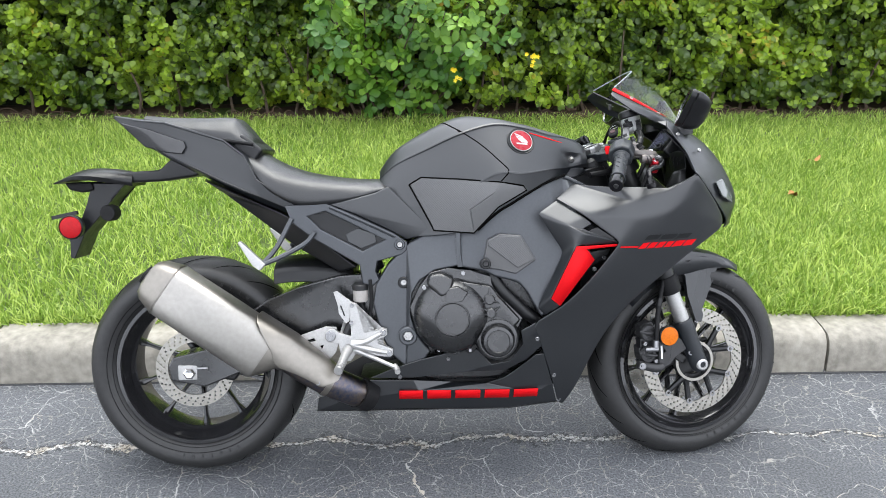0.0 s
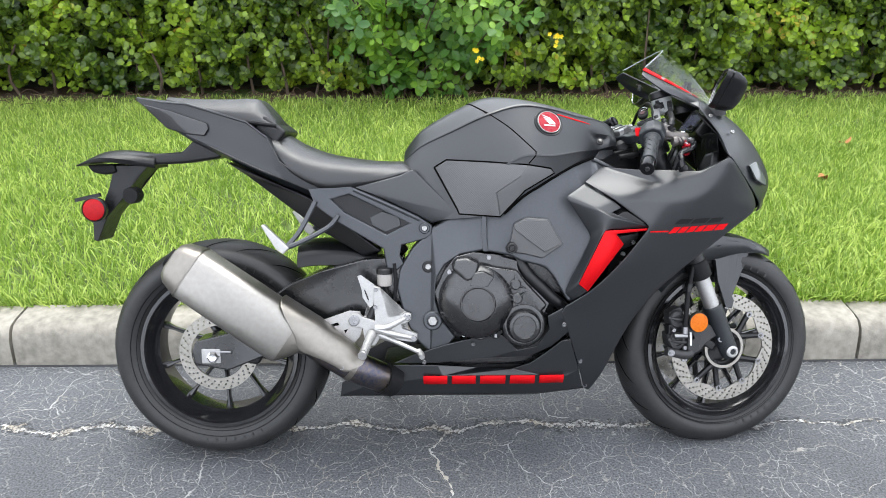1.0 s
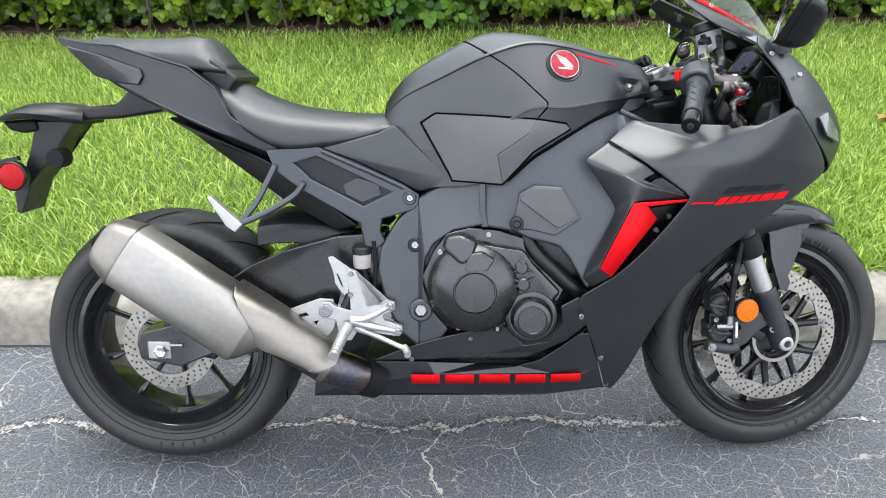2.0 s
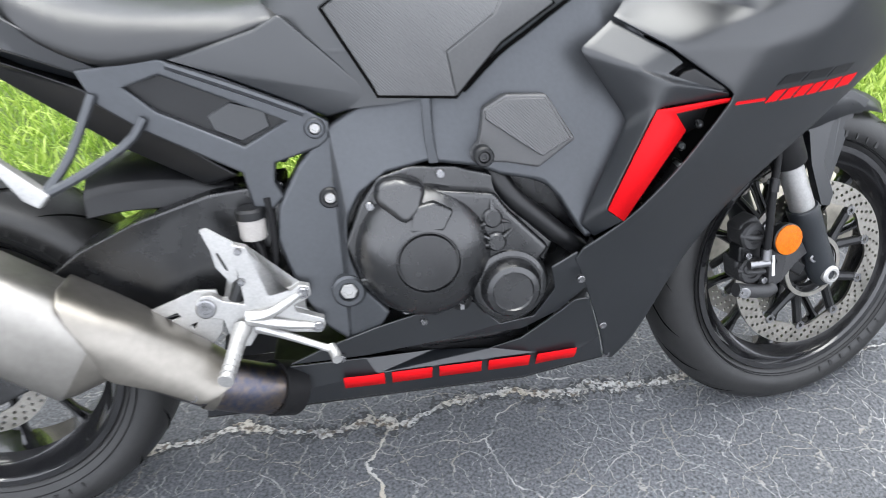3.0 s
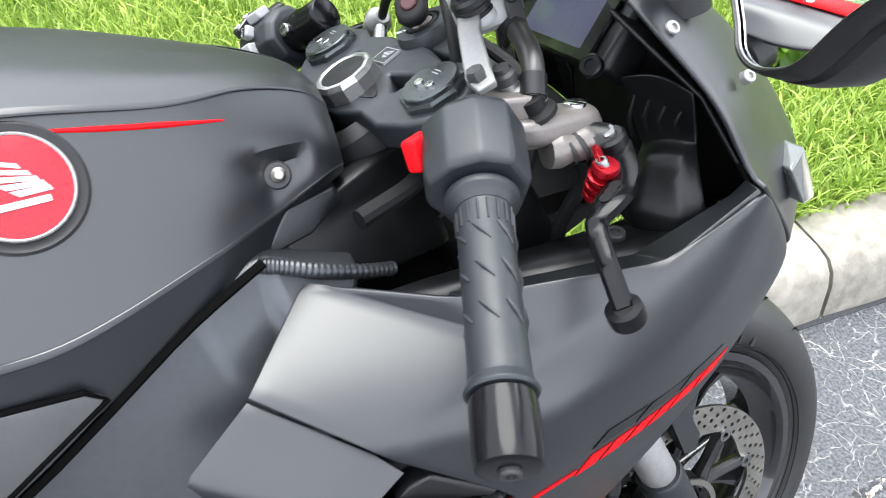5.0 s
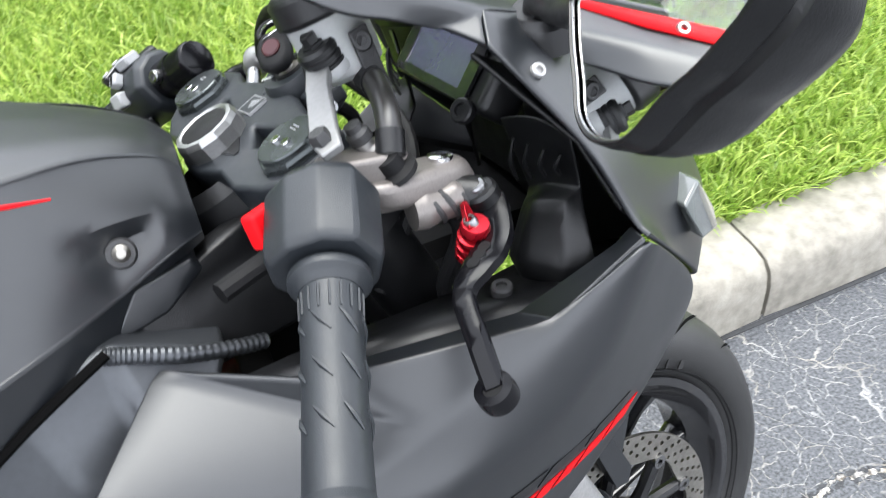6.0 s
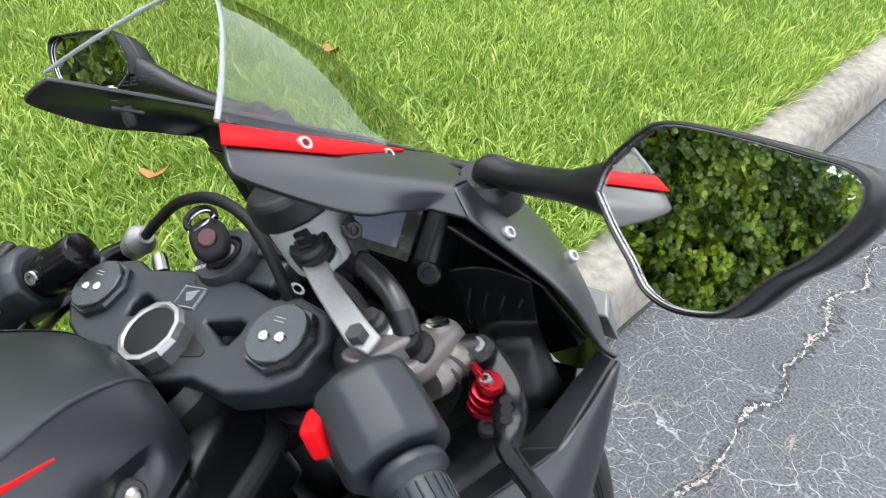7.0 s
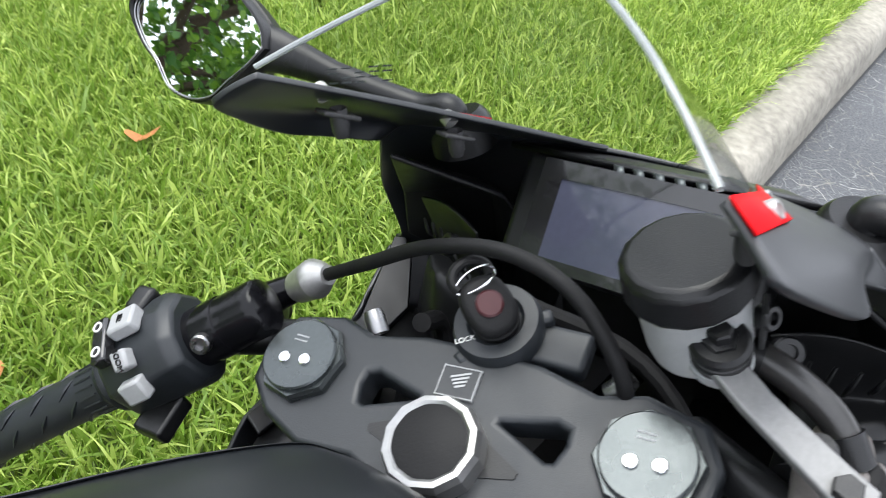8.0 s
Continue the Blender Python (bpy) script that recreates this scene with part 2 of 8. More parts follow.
# ---- ground, kerb, lawn ----
def asphalt():
    m = bpy.data.materials.new("cracked_asphalt")
    m.use_nodes = True
    nt = m.node_tree
    L = nt.links.new
    b = nt.nodes["Principled BSDF"]
    b.inputs["Roughness"].default_value = 0.85
    co = nt.nodes.new("ShaderNodeTexCoord")

    def noise_at(scale, detail, vec=None):
        n = nt.nodes.new("ShaderNodeTexNoise")
        n.inputs["Scale"].default_value, n.inputs["Detail"].default_value = scale, detail
        L(vec or co.outputs["Object"], n.inputs["Vector"])
        return n

    def math_node(op, a, c, clamp=False):
        n = nt.nodes.new("ShaderNodeMath")
        n.operation, n.use_clamp = op, clamp
        for i, v in enumerate((a, c)):
            if isinstance(v, (int, float)):
                n.inputs[i].default_value = v
            else:
                L(v, n.inputs[i])
        return n.outputs[0]

    def span(v, lo, hi, a=0.0, z=1.0):
        n = nt.nodes.new("ShaderNodeMapRange")
        for k, q in zip(("From Min", "From Max", "To Min", "To Max"), (lo, hi, a, z)):
            n.inputs[k].default_value = q
        L(v, n.inputs["Value"])
        return n.outputs["Result"]

    warp = noise_at(5.0, 6)
    wv = nt.nodes.new("ShaderNodeVectorMath")
    wv.operation = "MULTIPLY_ADD"
    wv.inputs[1].default_value = (0.20, 0.20, 0.0)
    L(warp.outputs["Color"], wv.inputs[0])
    L(co.outputs["Object"], wv.inputs[2])
    sep = nt.nodes.new("ShaderNodeSeparateXYZ")
    L(wv.outputs[0], sep.inputs[0])
    # the two wide cracks: along the kerb under the machine, and one across
    long_crack = math_node("ABSOLUTE", math_node("SUBTRACT", sep.outputs["Y"], 0.14), 0)
    cross_gate = span(sep.outputs["Y"], 0.10, 0.14, 1, 0)
    cross = math_node("ABSOLUTE", math_node("SUBTRACT", sep.outputs["X"], 0.73), 0)
    gap = noise_at(9.0, 4)
    ragged = noise_at(70, 4)
    width = math_node("MULTIPLY", span(gap.outputs["Fac"], 0.36, 0.66, 0.004, 0.018), span(ragged.outputs["Fac"], 0.35, 0.65, 0.1, 1.7))
    width = math_node("MULTIPLY", width, span(sep.outputs["X"], 1.3, 1.9, 1.0, 0.38))
    wide = math_node("MULTIPLY", math_node("LESS_THAN", long_crack, width), math_node("MULTIPLY", span(noise_at(26, 3).outputs["Fac"], 0.34, 0.56, 0.55, 1.0), span(noise_at(120, 3).outputs["Fac"], 0.38, 0.52, 0.25, 1.0)))
    wide2 = math_node("MULTIPLY", math_node("LESS_THAN", cross, math_node("MULTIPLY", width, 0.24)), cross_gate)
    cracks = [math_node("MAXIMUM", wide, wide2)]
    for scale, w, keep in ((4.0, 0.010, 0.50), (10.0, 0.019, 0.42), (21.0, 0.032, 0.40)):
        vo = nt.nodes.new("ShaderNodeTexVoronoi")
        vo.feature, vo.voronoi_dimensions = "DISTANCE_TO_EDGE", "2D"
        vo.inputs["Scale"].default_value = scale
        L(wv.outputs[0], vo.inputs["Vector"])
        line = span(vo.outputs["Distance"], w * 0.35, w, 1, 0)
        patch = span(noise_at(1.7 if scale < 10 else 2.6, 3).outputs["Fac"], keep - 0.04, keep + 0.08)
        frag = span(noise_at(scale * 5, 2).outputs["Fac"], 0.38, 0.55)
        cracks.append(math_node("MULTIPLY", math_node("MULTIPLY", line, patch), math_node("MULTIPLY", frag, 0.48 if scale > 5 else 0.75)))
    total = cracks[0]
    for c in cracks[1:]:
        total = math_node("MAXIMUM", total, c)
    grain = noise_at(170, 3)
    blot = noise_at(1.3, 5)
    speck = nt.nodes.new("ShaderNodeTexVoronoi")
    speck.inputs["Scale"].default_value = 95
    L(co.outputs["Object"], speck.inputs["Vector"])
    tone = math_node("MULTIPLY", span(grain.outputs["Fac"], 0.3, 0.7, 0.40, 1.55), span(blot.outputs["Fac"], 0.3, 0.7, 0.8, 1.2))
    base = nt.nodes.new("ShaderNodeMix")
    base.data_type, base.blend_type = "RGBA", "MULTIPLY"
    base.inputs["Factor"].default_value = 1.0
    base.inputs["A"].default_value = (0.081, 0.085, 0.092, 1)
    crumble = math_node("LESS_THAN", long_crack, math_node("ADD", math_node("MULTIPLY", width, 1.5), span(noise_at(48, 3).outputs["Fac"], 0.45, 0.7, 0.0, 0.02)))
    L(math_node("MULTIPLY", tone, span(crumble, 0, 1, 1.0, 0.45)), base.inputs["B"])
    stone = nt.nodes.new("ShaderNodeMix")
    stone.data_type = "RGBA"
    stone.inputs["B"].default_value = (0.30, 0.30, 0.30, 1)
    L(math_node("MULTIPLY", span(speck.outputs["Distance"], 0.10, 0.16, 1, 0), span(noise_at(37, 1).outputs["Fac"], 0.6, 0.66)), stone.inputs["Factor"])
    L(base.outputs["Result"], stone.inputs["A"])
    dust = nt.nodes.new("ShaderNodeMix")
    dust.data_type = "RGBA"
    dust.inputs["A"].default_value, dust.inputs["B"].default_value = (0.42, 0.415, 0.40, 1), (0.36, 0.325, 0.265, 1)
    L(span(gap.outputs["Fac"], 0.45, 0.65), dust.inputs["Factor"])
    mix = nt.nodes.new("ShaderNodeMix")
    mix.data_type = "RGBA"
    L(total, mix.inputs["Factor"])
    L(stone.outputs["Result"], mix.inputs["A"])
    rot = nt.nodes.new("ShaderNodeMix")
    rot.data_type = "RGBA"
    rot.inputs["B"].default_value = (0.06, 0.04, 0.022, 1)
    L(math_node("MULTIPLY", math_node("MULTIPLY", math_node("LESS_THAN", long_crack, 0.03), span(noise_at(85, 4).outputs["Fac"], 0.52, 0.60)), 0.85), rot.inputs["Factor"])
    L(dust.outputs["Result"], rot.inputs["A"])
    L(rot.outputs["Result"], mix.inputs["B"])
    L(mix.outputs["Result"], b.inputs["Base Color"])
    bump = nt.nodes.new("ShaderNodeBump")
    bump.inputs["Strength"].default_value, bump.inputs["Distance"].default_value = 0.6, 0.004
    L(math_node("SUBTRACT", grain.outputs["Fac"], total), bump.inputs["Height"])
    L(bump.outputs["Normal"], b.inputs["Normal"])
    return m


CONCRETE = material("weathered_concrete", (0.135, 0.125, 0.103), 0.88, 0, 0.2, 4, 0.9, 160, second=(0.36, 0.336, 0.284))
# dark colour for the shade line where kerb meets asphalt
KERB_SHADE = material("kerb_foot_shade", (0.035, 0.036, 0.038), 0.8, 0, 0.3, 12, 0.6, 120)
SOIL = material("lawn_soil", (0.055, 0.075, 0.018), 0.9, 0, 0.3, 6, 0.8, 90, second=(0.10, 0.16, 0.03))
MULCH = material("mulch", (0.045, 0.028, 0.018), 0.95, 0, 0.3, 9, 1.0, 60, second=(0.12, 0.075, 0.045))

KERB_Y, LAWN_Y, HEDGE_Y = 0.39, 0.56, 3.45


def rect(x0, y0, x1, y1, z, nx=1, ny=1, bm=None):
    bm = bm or bmesh.new()
    g = [[bm.verts.new((x0 + (x1 - x0) * i / nx, y0 + (y1 - y0) * j / ny, z)) for j in range(ny + 1)] for i in range(nx + 1)]
    for i in range(nx):
        for j in range(ny):
            bm.faces.new((g[i][j], g[i + 1][j], g[i + 1][j + 1], g[i][j + 1]))
    return bm


ground = tagged(part("ground", rect(-400, -400, 400, 400, 0), asphalt()), "grey weathered asphalt with pale branching cracks", "ground", kind="structure")

bm = bmesh.new()
random.seed(3)
gx = [-200, -60, -20] + [-10 + 0.25 * i for i in range(100)] + [20, 60, 200]
gy = [LAWN_Y - 0.03, LAWN_Y + 0.1] + [LAWN_Y + 0.35 * i for i in range(1, 16)] + [12, 60, 300]
g = [[bm.verts.new((x, y, (0.125 if y < 1 else 0.13) + 0.018 * noise.noise((x * 0.9, y * 0.9, 0)))) for y in gy] for x in gx]
for i in range(len(gx) - 1):
    for j in range(len(gy) - 1):
        bm.faces.new((g[i][j], g[i + 1][j], g[i + 1][j + 1], g[i][j + 1]))
lawn = tagged(part("lawn", bm, SOIL), "bright green mown lawn soil behind the kerb", "lawn", kind="structure")

kerb = tagged(empty("kerb"), "pale weathered concrete kerb with open joints", "kerb", kind="structure")
KERB_JOINT, KERB_LEN = 2.087, 2.95
prof = [(0.0, -0.02), (0.012, 0.085), (0.022, 0.115), (0.042, 0.136), (0.075, 0.145), (0.165, 0.148), (0.178, 0.142), (0.182, 0.12), (0.182, -0.02)]
bm = bmesh.new()
cols = []
steps = 24
for i in range(steps + 1):
    x = 0.006 + (KERB_LEN - 0.012) * i / steps
    e = 0.004 if i in (0, steps) else 0.0
    cols.append([bm.verts.new((x, y + e + 0.002 * noise.noise((x * 5, y * 20, 1)), z - e + 0.0025 * noise.noise((x * 4, y * 20, 7)))) for y, z in prof])
for a, c in zip(cols, cols[1:]):
    for k in range(len(prof) - 1):
        bm.faces.new((a[k], c[k], c[k + 1], a[k + 1]))
bm.faces.new(cols[0])
bm.faces.new(cols[-1][::-1])
first = part("kerb_stone", bm, CONCRETE, kerb, sharp=50)
for i in range(-5, 8):
    ob = first if i == -5 else new("kerb_stone", first.data)
    ob.parent = kerb
    ob.location = (KERB_JOINT + i * KERB_LEN, KERB_Y, 0.003 * ((i * 7) % 3 - 1))

# thin added strip: the shadow line at the kerb foot, put in as colour
foot_line = part("kerb_shade_line", box_bm(40, 0.009, 0.003, pose(1, KERB_Y - 0.003, 0.001)), KERB_SHADE, None)
tagged(foot_line, "thin dark strip painted as shade at the foot of the kerb", "joint", kind="structure")

# ---- the motorcycle: x ahead, y to its left, z up from the rear tyre's foot ----
LEAN_ANGLE = 17.2
BIKE = Matrix.Translation((0, -0.047, 0)) @ pose(0, 0, 0, -LEAN_ANGLE)
bike = tagged(empty("motorcycle", BIKE), "matte black sport motorcycle with red stripes on its stand", "motorcycle")
REAR_R, FRONT_R = 0.311, 0.300
STEER = pose(1.1675, 0.009, 0.9325) @ pose(0, 0, 0, 0, -23.3, 0) @ pose(0, 0, 0, 0, 0, 9.3) @ pose(0, 0, 0, 3, 0, 0)
BARS = STEER @ pose(0, 0, 0, 1.5, 0, 0)


def cut_plate(name, outer, holes, thick, mat, parent, m=Matrix(), label="", bevel=0.0):
    """A flat piece with real holes: outlines in x and z, thickness along y, placed by m."""
    cu = bpy.data.curves.new(name, "CURVE")
    cu.dimensions, cu.fill_mode, cu.extrude, cu.bevel_depth = "2D", "BOTH", thick / 2 - bevel, bevel
    for pts in (outer, *holes):
        sp = cu.splines.new("POLY")
        sp.points.add(len(pts) - 1)
        for q, (x, z) in zip(sp.points, pts):
            q.co = (x, z, 0, 1)
        sp.use_cyclic_u = True
    ob = new(name, cu)
    me = bpy.data.meshes.new_from_object(ob.evaluated_get(bpy.context.evaluated_depsgraph_get()))
    bpy.data.objects.remove(ob)
    bpy.data.curves.remove(cu)
    me.transform(m @ pose(0, 0, 0, 90, 0, 0))
    me.materials.clear()
    me.materials.append(mat)
    res = new(name, me)
    res.parent = parent
    if label:
        res["label"] = label
    return res


def circle(r, n, cx=0.0, cz=0.0, a0=0.0):
    return [(cx + r * math.cos(a0 + 2 * math.pi * i / n), cz + r * math.sin(a0 + 2 * math.pi * i / n)) for i in range(n)]


def panel(outline, depth, bm=None):
    """A curved slab: corners in x, y, z for the outer face, pushed inwards by depth along y."""
    bm = bm or bmesh.new()
    a = [bm.verts.new(p) for p in outline]
    b = [bm.verts.new((p[0], p[1] + depth, p[2])) for p in outline]
    f1, f2 = bm.faces.new(a), bm.faces.new(b[::-1])
    n = len(a)
    for i in range(n):
        bm.faces.new((a[i], b[i], b[(i + 1) % n], a[(i + 1) % n]))
    bmesh.ops.triangulate(bm, faces=[f1, f2])
    return bm


# wheels
def tyre_profile(R, w, rim):
    h = w / 2
    return [(rim, -h * 0.62), (rim + 0.004, -h * 0.78), (rim + 0.016, -h * 0.86), (R - 0.06, -h * 0.97), (R - 0.048, -h), (R - 0.034, -h * 0.97), (R - 0.021, -h * 0.84), (R - 0.0095, -h * 0.6), (R - 0.0025, -h * 0.31), (R, 0),
            (R - 0.0025, h * 0.31), (R - 0.0095, h * 0.6), (R - 0.021, h * 0.84), (R - 0.034, h * 0.97), (R - 0.048, h), (R - 0.06, h * 0.97), (rim + 0.016, h * 0.86), (rim + 0.004, h * 0.78), (rim, h * 0.62)]


def tread(R, w, count, parent):
    """Shallow slanting grooves, laid as narrow dark channels in the crown."""
    bm = bmesh.new()
    h = w / 2

    def crown(y):
        return float(np.interp(abs(y) / h, (0, 0.31, 0.6, 0.84, 0.97), (R, R - 0.0025, R - 0.0095, R - 0.021, R - 0.034)))
    for k in range(count):
        for sgn in (-1, 1):
            a0 = 2 * math.pi * (k + (0.5 if sgn > 0 else 0)) / count
            prev = None
            for i in range(9):
                u = i / 8
                y = sgn * h * (0.12 + 0.74 * u)
                a = a0 + 0.32 * u
                half = 0.0042 * math.sin(math.pi * min(1, u * 0.9 + 0.08)) / R + 0.0003
                r = crown(y) + 0.0016
                row = [bm.verts.new((r * math.cos(a + e), y, r * math.sin(a + e))) for e in (-half, half)]
                if prev:
                    bm.faces.new((prev[0], prev[1], row[1], row[0]))
                prev = row
    part("tread_groove", bm, SEAM, parent, "dark slanting tread grooves")


def wheel(name, m, R, w, rim, spokes, a0):
    hub = tagged(empty(name, m), "black cast wheel")
    hub.parent = bike
    tyre = part("tyre", lathe(tyre_profile(R, w, rim), 96), TYRE, hub, "black rubber tyre", sharp=60)
    tread(R, w, 18, hub)
    for s in (-1, 1):
        for r, y in ((R - 0.066, 0.945), (rim + 0.014, 0.85)):
            part("sidewall_rib", lathe([(r - 0.0010, s * w / 2 * y), (r, s * (w / 2 * y + 0.0014)), (r + 0.0010, s * w / 2 * y)], 96), DARK, hub)
        for k in range(22):
            if k % 11 < 7:
                a = 2 * math.pi * k / 60 + (0.6 if k < 11 else 3.4)
                part("sidewall_mark", box_bm(0.0035 + 0.003 * (k % 3 == 0), 0.0016, 0.011, Matrix.Translation((math.cos(a) * (R - 0.0565), s * (w / 2 * 0.985 + 0.0006), math.sin(a) * (R - 0.0565))) @ pose(0, 0, 0, 0, 90 - math.degrees(a), 0)), TYRE, hub)
    k = w * 0.39
    part("rim", lathe([(rim + 0.005, -k), (rim + 0.004, -k - 0.004), (rim - 0.006, -k - 0.004), (rim - 0.012, -k + 0.004), (rim - 0.016, -k * 0.7), (rim - 0.034, -k * 0.45), (rim - 0.036, 0),
                       (rim - 0.034, k * 0.45), (rim - 0.016, k * 0.7), (rim - 0.012, k - 0.004), (rim - 0.006, k + 0.004), (rim + 0.004, k + 0.004), (rim + 0.005, k)], 96), GLOSS, hub, "gloss black rim", sharp=40)
    part("hub", lathe([(0.0, -0.045), (0.045, -0.045), (0.05, -0.035), (0.036, -0.02), (0.036, 0.02), (0.05, 0.035), (0.045, 0.045), (0, 0.045)], 40), PLASTIC, hub)
    for i in range(spokes):
        a = a0 + 2 * math.pi * i / spokes
        for s in (-1, 1):
            b = a + s * math.pi / spokes * 0.52
            p, q = Vector((0.04 * math.cos(a + s * 0.2), 0, 0.04 * math.sin(a + s * 0.2))), Vector(((rim - 0.03) * math.cos(b), 0, (rim - 0.03) * math.sin(b)))
            d = (q - p).normalized()
            side = Vector((-d.z, 0, d.x))
            bm = bmesh.new()
            rows = []
            for u, wd, th in ((0, 0.012, 0.016), (0.3, 0.0065, 0.013), (0.8, 0.0052, 0.012), (1.0, 0.010, 0.018)):
                c = p.lerp(q, u)
                rows.append([bm.verts.new(c + side * e * wd + Vector((0, f * th, 0))) for e, f in ((-1, -0.5), (-0.45, -1), (0.45, -1), (1, -0.5), (1, 0.5), (0.45, 1), (-0.45, 1), (-1, 0.5))])
            for r0, r1 in zip(rows, rows[1:]):
                for j in range(8):
                    bm.faces.new((r0[j], r0[(j + 1) % 8], r1[(j + 1) % 8], r1[j]))
            part("spoke", bm, GLOSS, hub, sharp=50)
    return hub


def brake_disc(parent, y, R, r_in, rings, mat=STEEL, n=40, scallop=0.0):
    holes = []
    for rr, cnt, off, hr in rings:
        for i in range(cnt):
            a = 2 * math.pi * (i + off) / cnt
            holes.append(circle(hr, 8, rr * math.cos(a), rr * math.sin(a)))
    inner = [((r_in + scallop * math.cos(8 * 2 * math.pi * i / 96)) * math.cos(2 * math.pi * i / 96), (r_in + scallop * math.cos(8 * 2 * math.pi * i / 96)) * math.sin(2 * math.pi * i / 96)) for i in range(96)]
    return cut_plate("brake_disc", circle(R, 96), [inner] + holes, 0.0045, mat, parent, pose(0, y, 0), "drilled steel brake disc")


rear = wheel("rear_wheel", pose(0.003, 0, REAR_R), REAR_R, 0.195, 0.218, 5, 0.628)
brake_disc(rear, -0.085, 0.110, 0.076, [(0.104, 30, 0, 0.0032), (0.095, 30, 0.35, 0.0032), (0.086, 30, 0.7, 0.0032)])
front = wheel("front_wheel", STEER @ pose(0, 0, -0.69), FRONT_R, 0.122, 0.218, 5, 0.728)
for y in (-0.066, 0.066):
    d = brake_disc(front, y, 0.158, 0.122, [(0.153, 40, 0, 0.0031), (0.145, 40, 0.33, 0.0031), (0.137, 40, 0.66, 0.0031), (0.130, 40, 0.1, 0.0027)], scallop=-0.004)
    s = -1 if y < 0 else 1
    ring = part("disc_carrier", lathe([(0.044, y), (0.058, y), (0.058, y - s * 0.012), (0.044, y - s * 0.012)], 40, Matrix(), closed=True), PLASTIC, front, "black disc carrier")
    for i in range(5):
        a = 2 * math.pi * i / 5 + 0.15
        for e in (-0.31, 0.31):
            p, q = Vector((0.05 * math.cos(a), y - s * 0.006, 0.05 * math.sin(a))), Vector((0.121 * math.cos(a + e), y - s * 0.002, 0.121 * math.sin(a + e)))
            part("carrier_arm", tube([p, p.lerp(q, 0.45) + (p - q).normalized() * 0.002, q], [0.013, 0.0085, 0.0085], 8, 6), PLASTIC, front)
    for i in range(10):
        a = 2 * math.pi * (i // 2) / 5 + 0.15 + (0.31 if i % 2 else -0.31)
        part("disc_bobbin", lathe([(0.009, y + s * 0.006), (0.009, y - s * 0.004), (0.004, y - s * 0.004), (0.004, y + s * 0.006)], 16, Matrix.Translation((0.122 * math.cos(a), 0, 0.122 * math.sin(a))), closed=True), BOLT, front)

# rear axle, adjuster and caliper on the swingarm
swing = part("swingarm", panel([(0.53, -0.125, 0.585), (0.42, -0.135, 0.578), (0.32, -0.145, 0.553), (0.22, -0.145, 0.512), (0.13, -0.135, 0.45), (0.05, -0.125, 0.375), (-0.05, -0.118, 0.35), (-0.062, -0.118, 0.325), (-0.055, -0.118, 0.285), (0.04, -0.125, 0.268),
                              (0.14, -0.135, 0.31), (0.26, -0.145, 0.385), (0.40, -0.14, 0.405), (0.53, -0.125, 0.41)], 0.085), ENGINE, bike, "black swingarm", bevel=0.034, seg=7)
left_arm = part("swingarm_beam", panel([(0.53, 0.075, 0.52), (0.30, 0.085, 0.50), (0.05, 0.09, 0.36), (-0.06, 0.09, 0.34), (-0.055, 0.09, 0.28), (0.10, 0.09, 0.29), (0.30, 0.085, 0.38), (0.53, 0.075, 0.42)], 0.045), FRAMEM, bike, bevel=0.012, seg=3)
part("axle_plate", panel([(-0.034, -0.124, 0.330), (0.020, -0.124, 0.330), (0.020, -0.124, 0.288), (-0.034, -0.124, 0.288)], 0.012), ALU, bike, "silver axle block", bevel=0.003)
part("axle_nut", lathe([(0.017, 0.004), (0.017, -0.010), (0.012, -0.014), (0.012, -0.008), (0, -0.006)], 6, Matrix.Translation((0.0, -0.124, 0.309))), CHROME, bike, "steel axle nut")
part("adjuster_bolt", tube([(0.02, -0.127, 0.322), (0.05, -0.127, 0.322)], 0.005, 8, 1, straight=True), BOLT, bike)
part("rear_caliper", panel([(0.03, -0.118, 0.30), (0.12, -0.118, 0.28), (0.15, -0.118, 0.33), (0.10, -0.118, 0.37), (0.03, -0.118, 0.36)], 0.035), PLASTIC, bike, bevel=0.008)
part("rear_hugger", loft([(x, [(0.0, z + 0.012), (0.06, z + 0.008), (0.1, z - 0.012), (0.108, z - 0.05)]) for x, z in ((0.235, 0.602), (0.29, 0.608), (0.37, 0.606), (0.455, 0.592))], 10, 8), PLASTIC, bike, "black plastic wheel hugger", bevel=0.002)

# silencer along its own slanting axis
MUF = pose(-0.0667, -0.195, 0.5855) @ pose(0, 0, 0, 0, 35.1, 0)


def rounded(x, hy, hz, e=2.8, n=40, cy=0.0, cz=0.0):
    out = []
    for i in range(n):
        a = 2 * math.pi * i / n
        c, s = math.cos(a), math.sin(a)
        out.append(MUF @ Vector((x, cy + hy * math.copysign(abs(c) ** (2 / e), c), cz + hz * math.copysign(abs(s) ** (2 / e), s))))
    return out


def ringed(rows, cap=True, bm=None):
    bm = bm or bmesh.new()
    v = [[bm.verts.new(p) for p in r] for r in rows]
    for a, b in zip(v, v[1:]):
        for i in range(len(a)):
            bm.faces.new((a[i], a[(i + 1) % len(a)], b[(i + 1) % len(a)], b[i]))
    if cap:
        bm.faces.new(v[0])
        bm.faces.new(v[-1])
    return bm


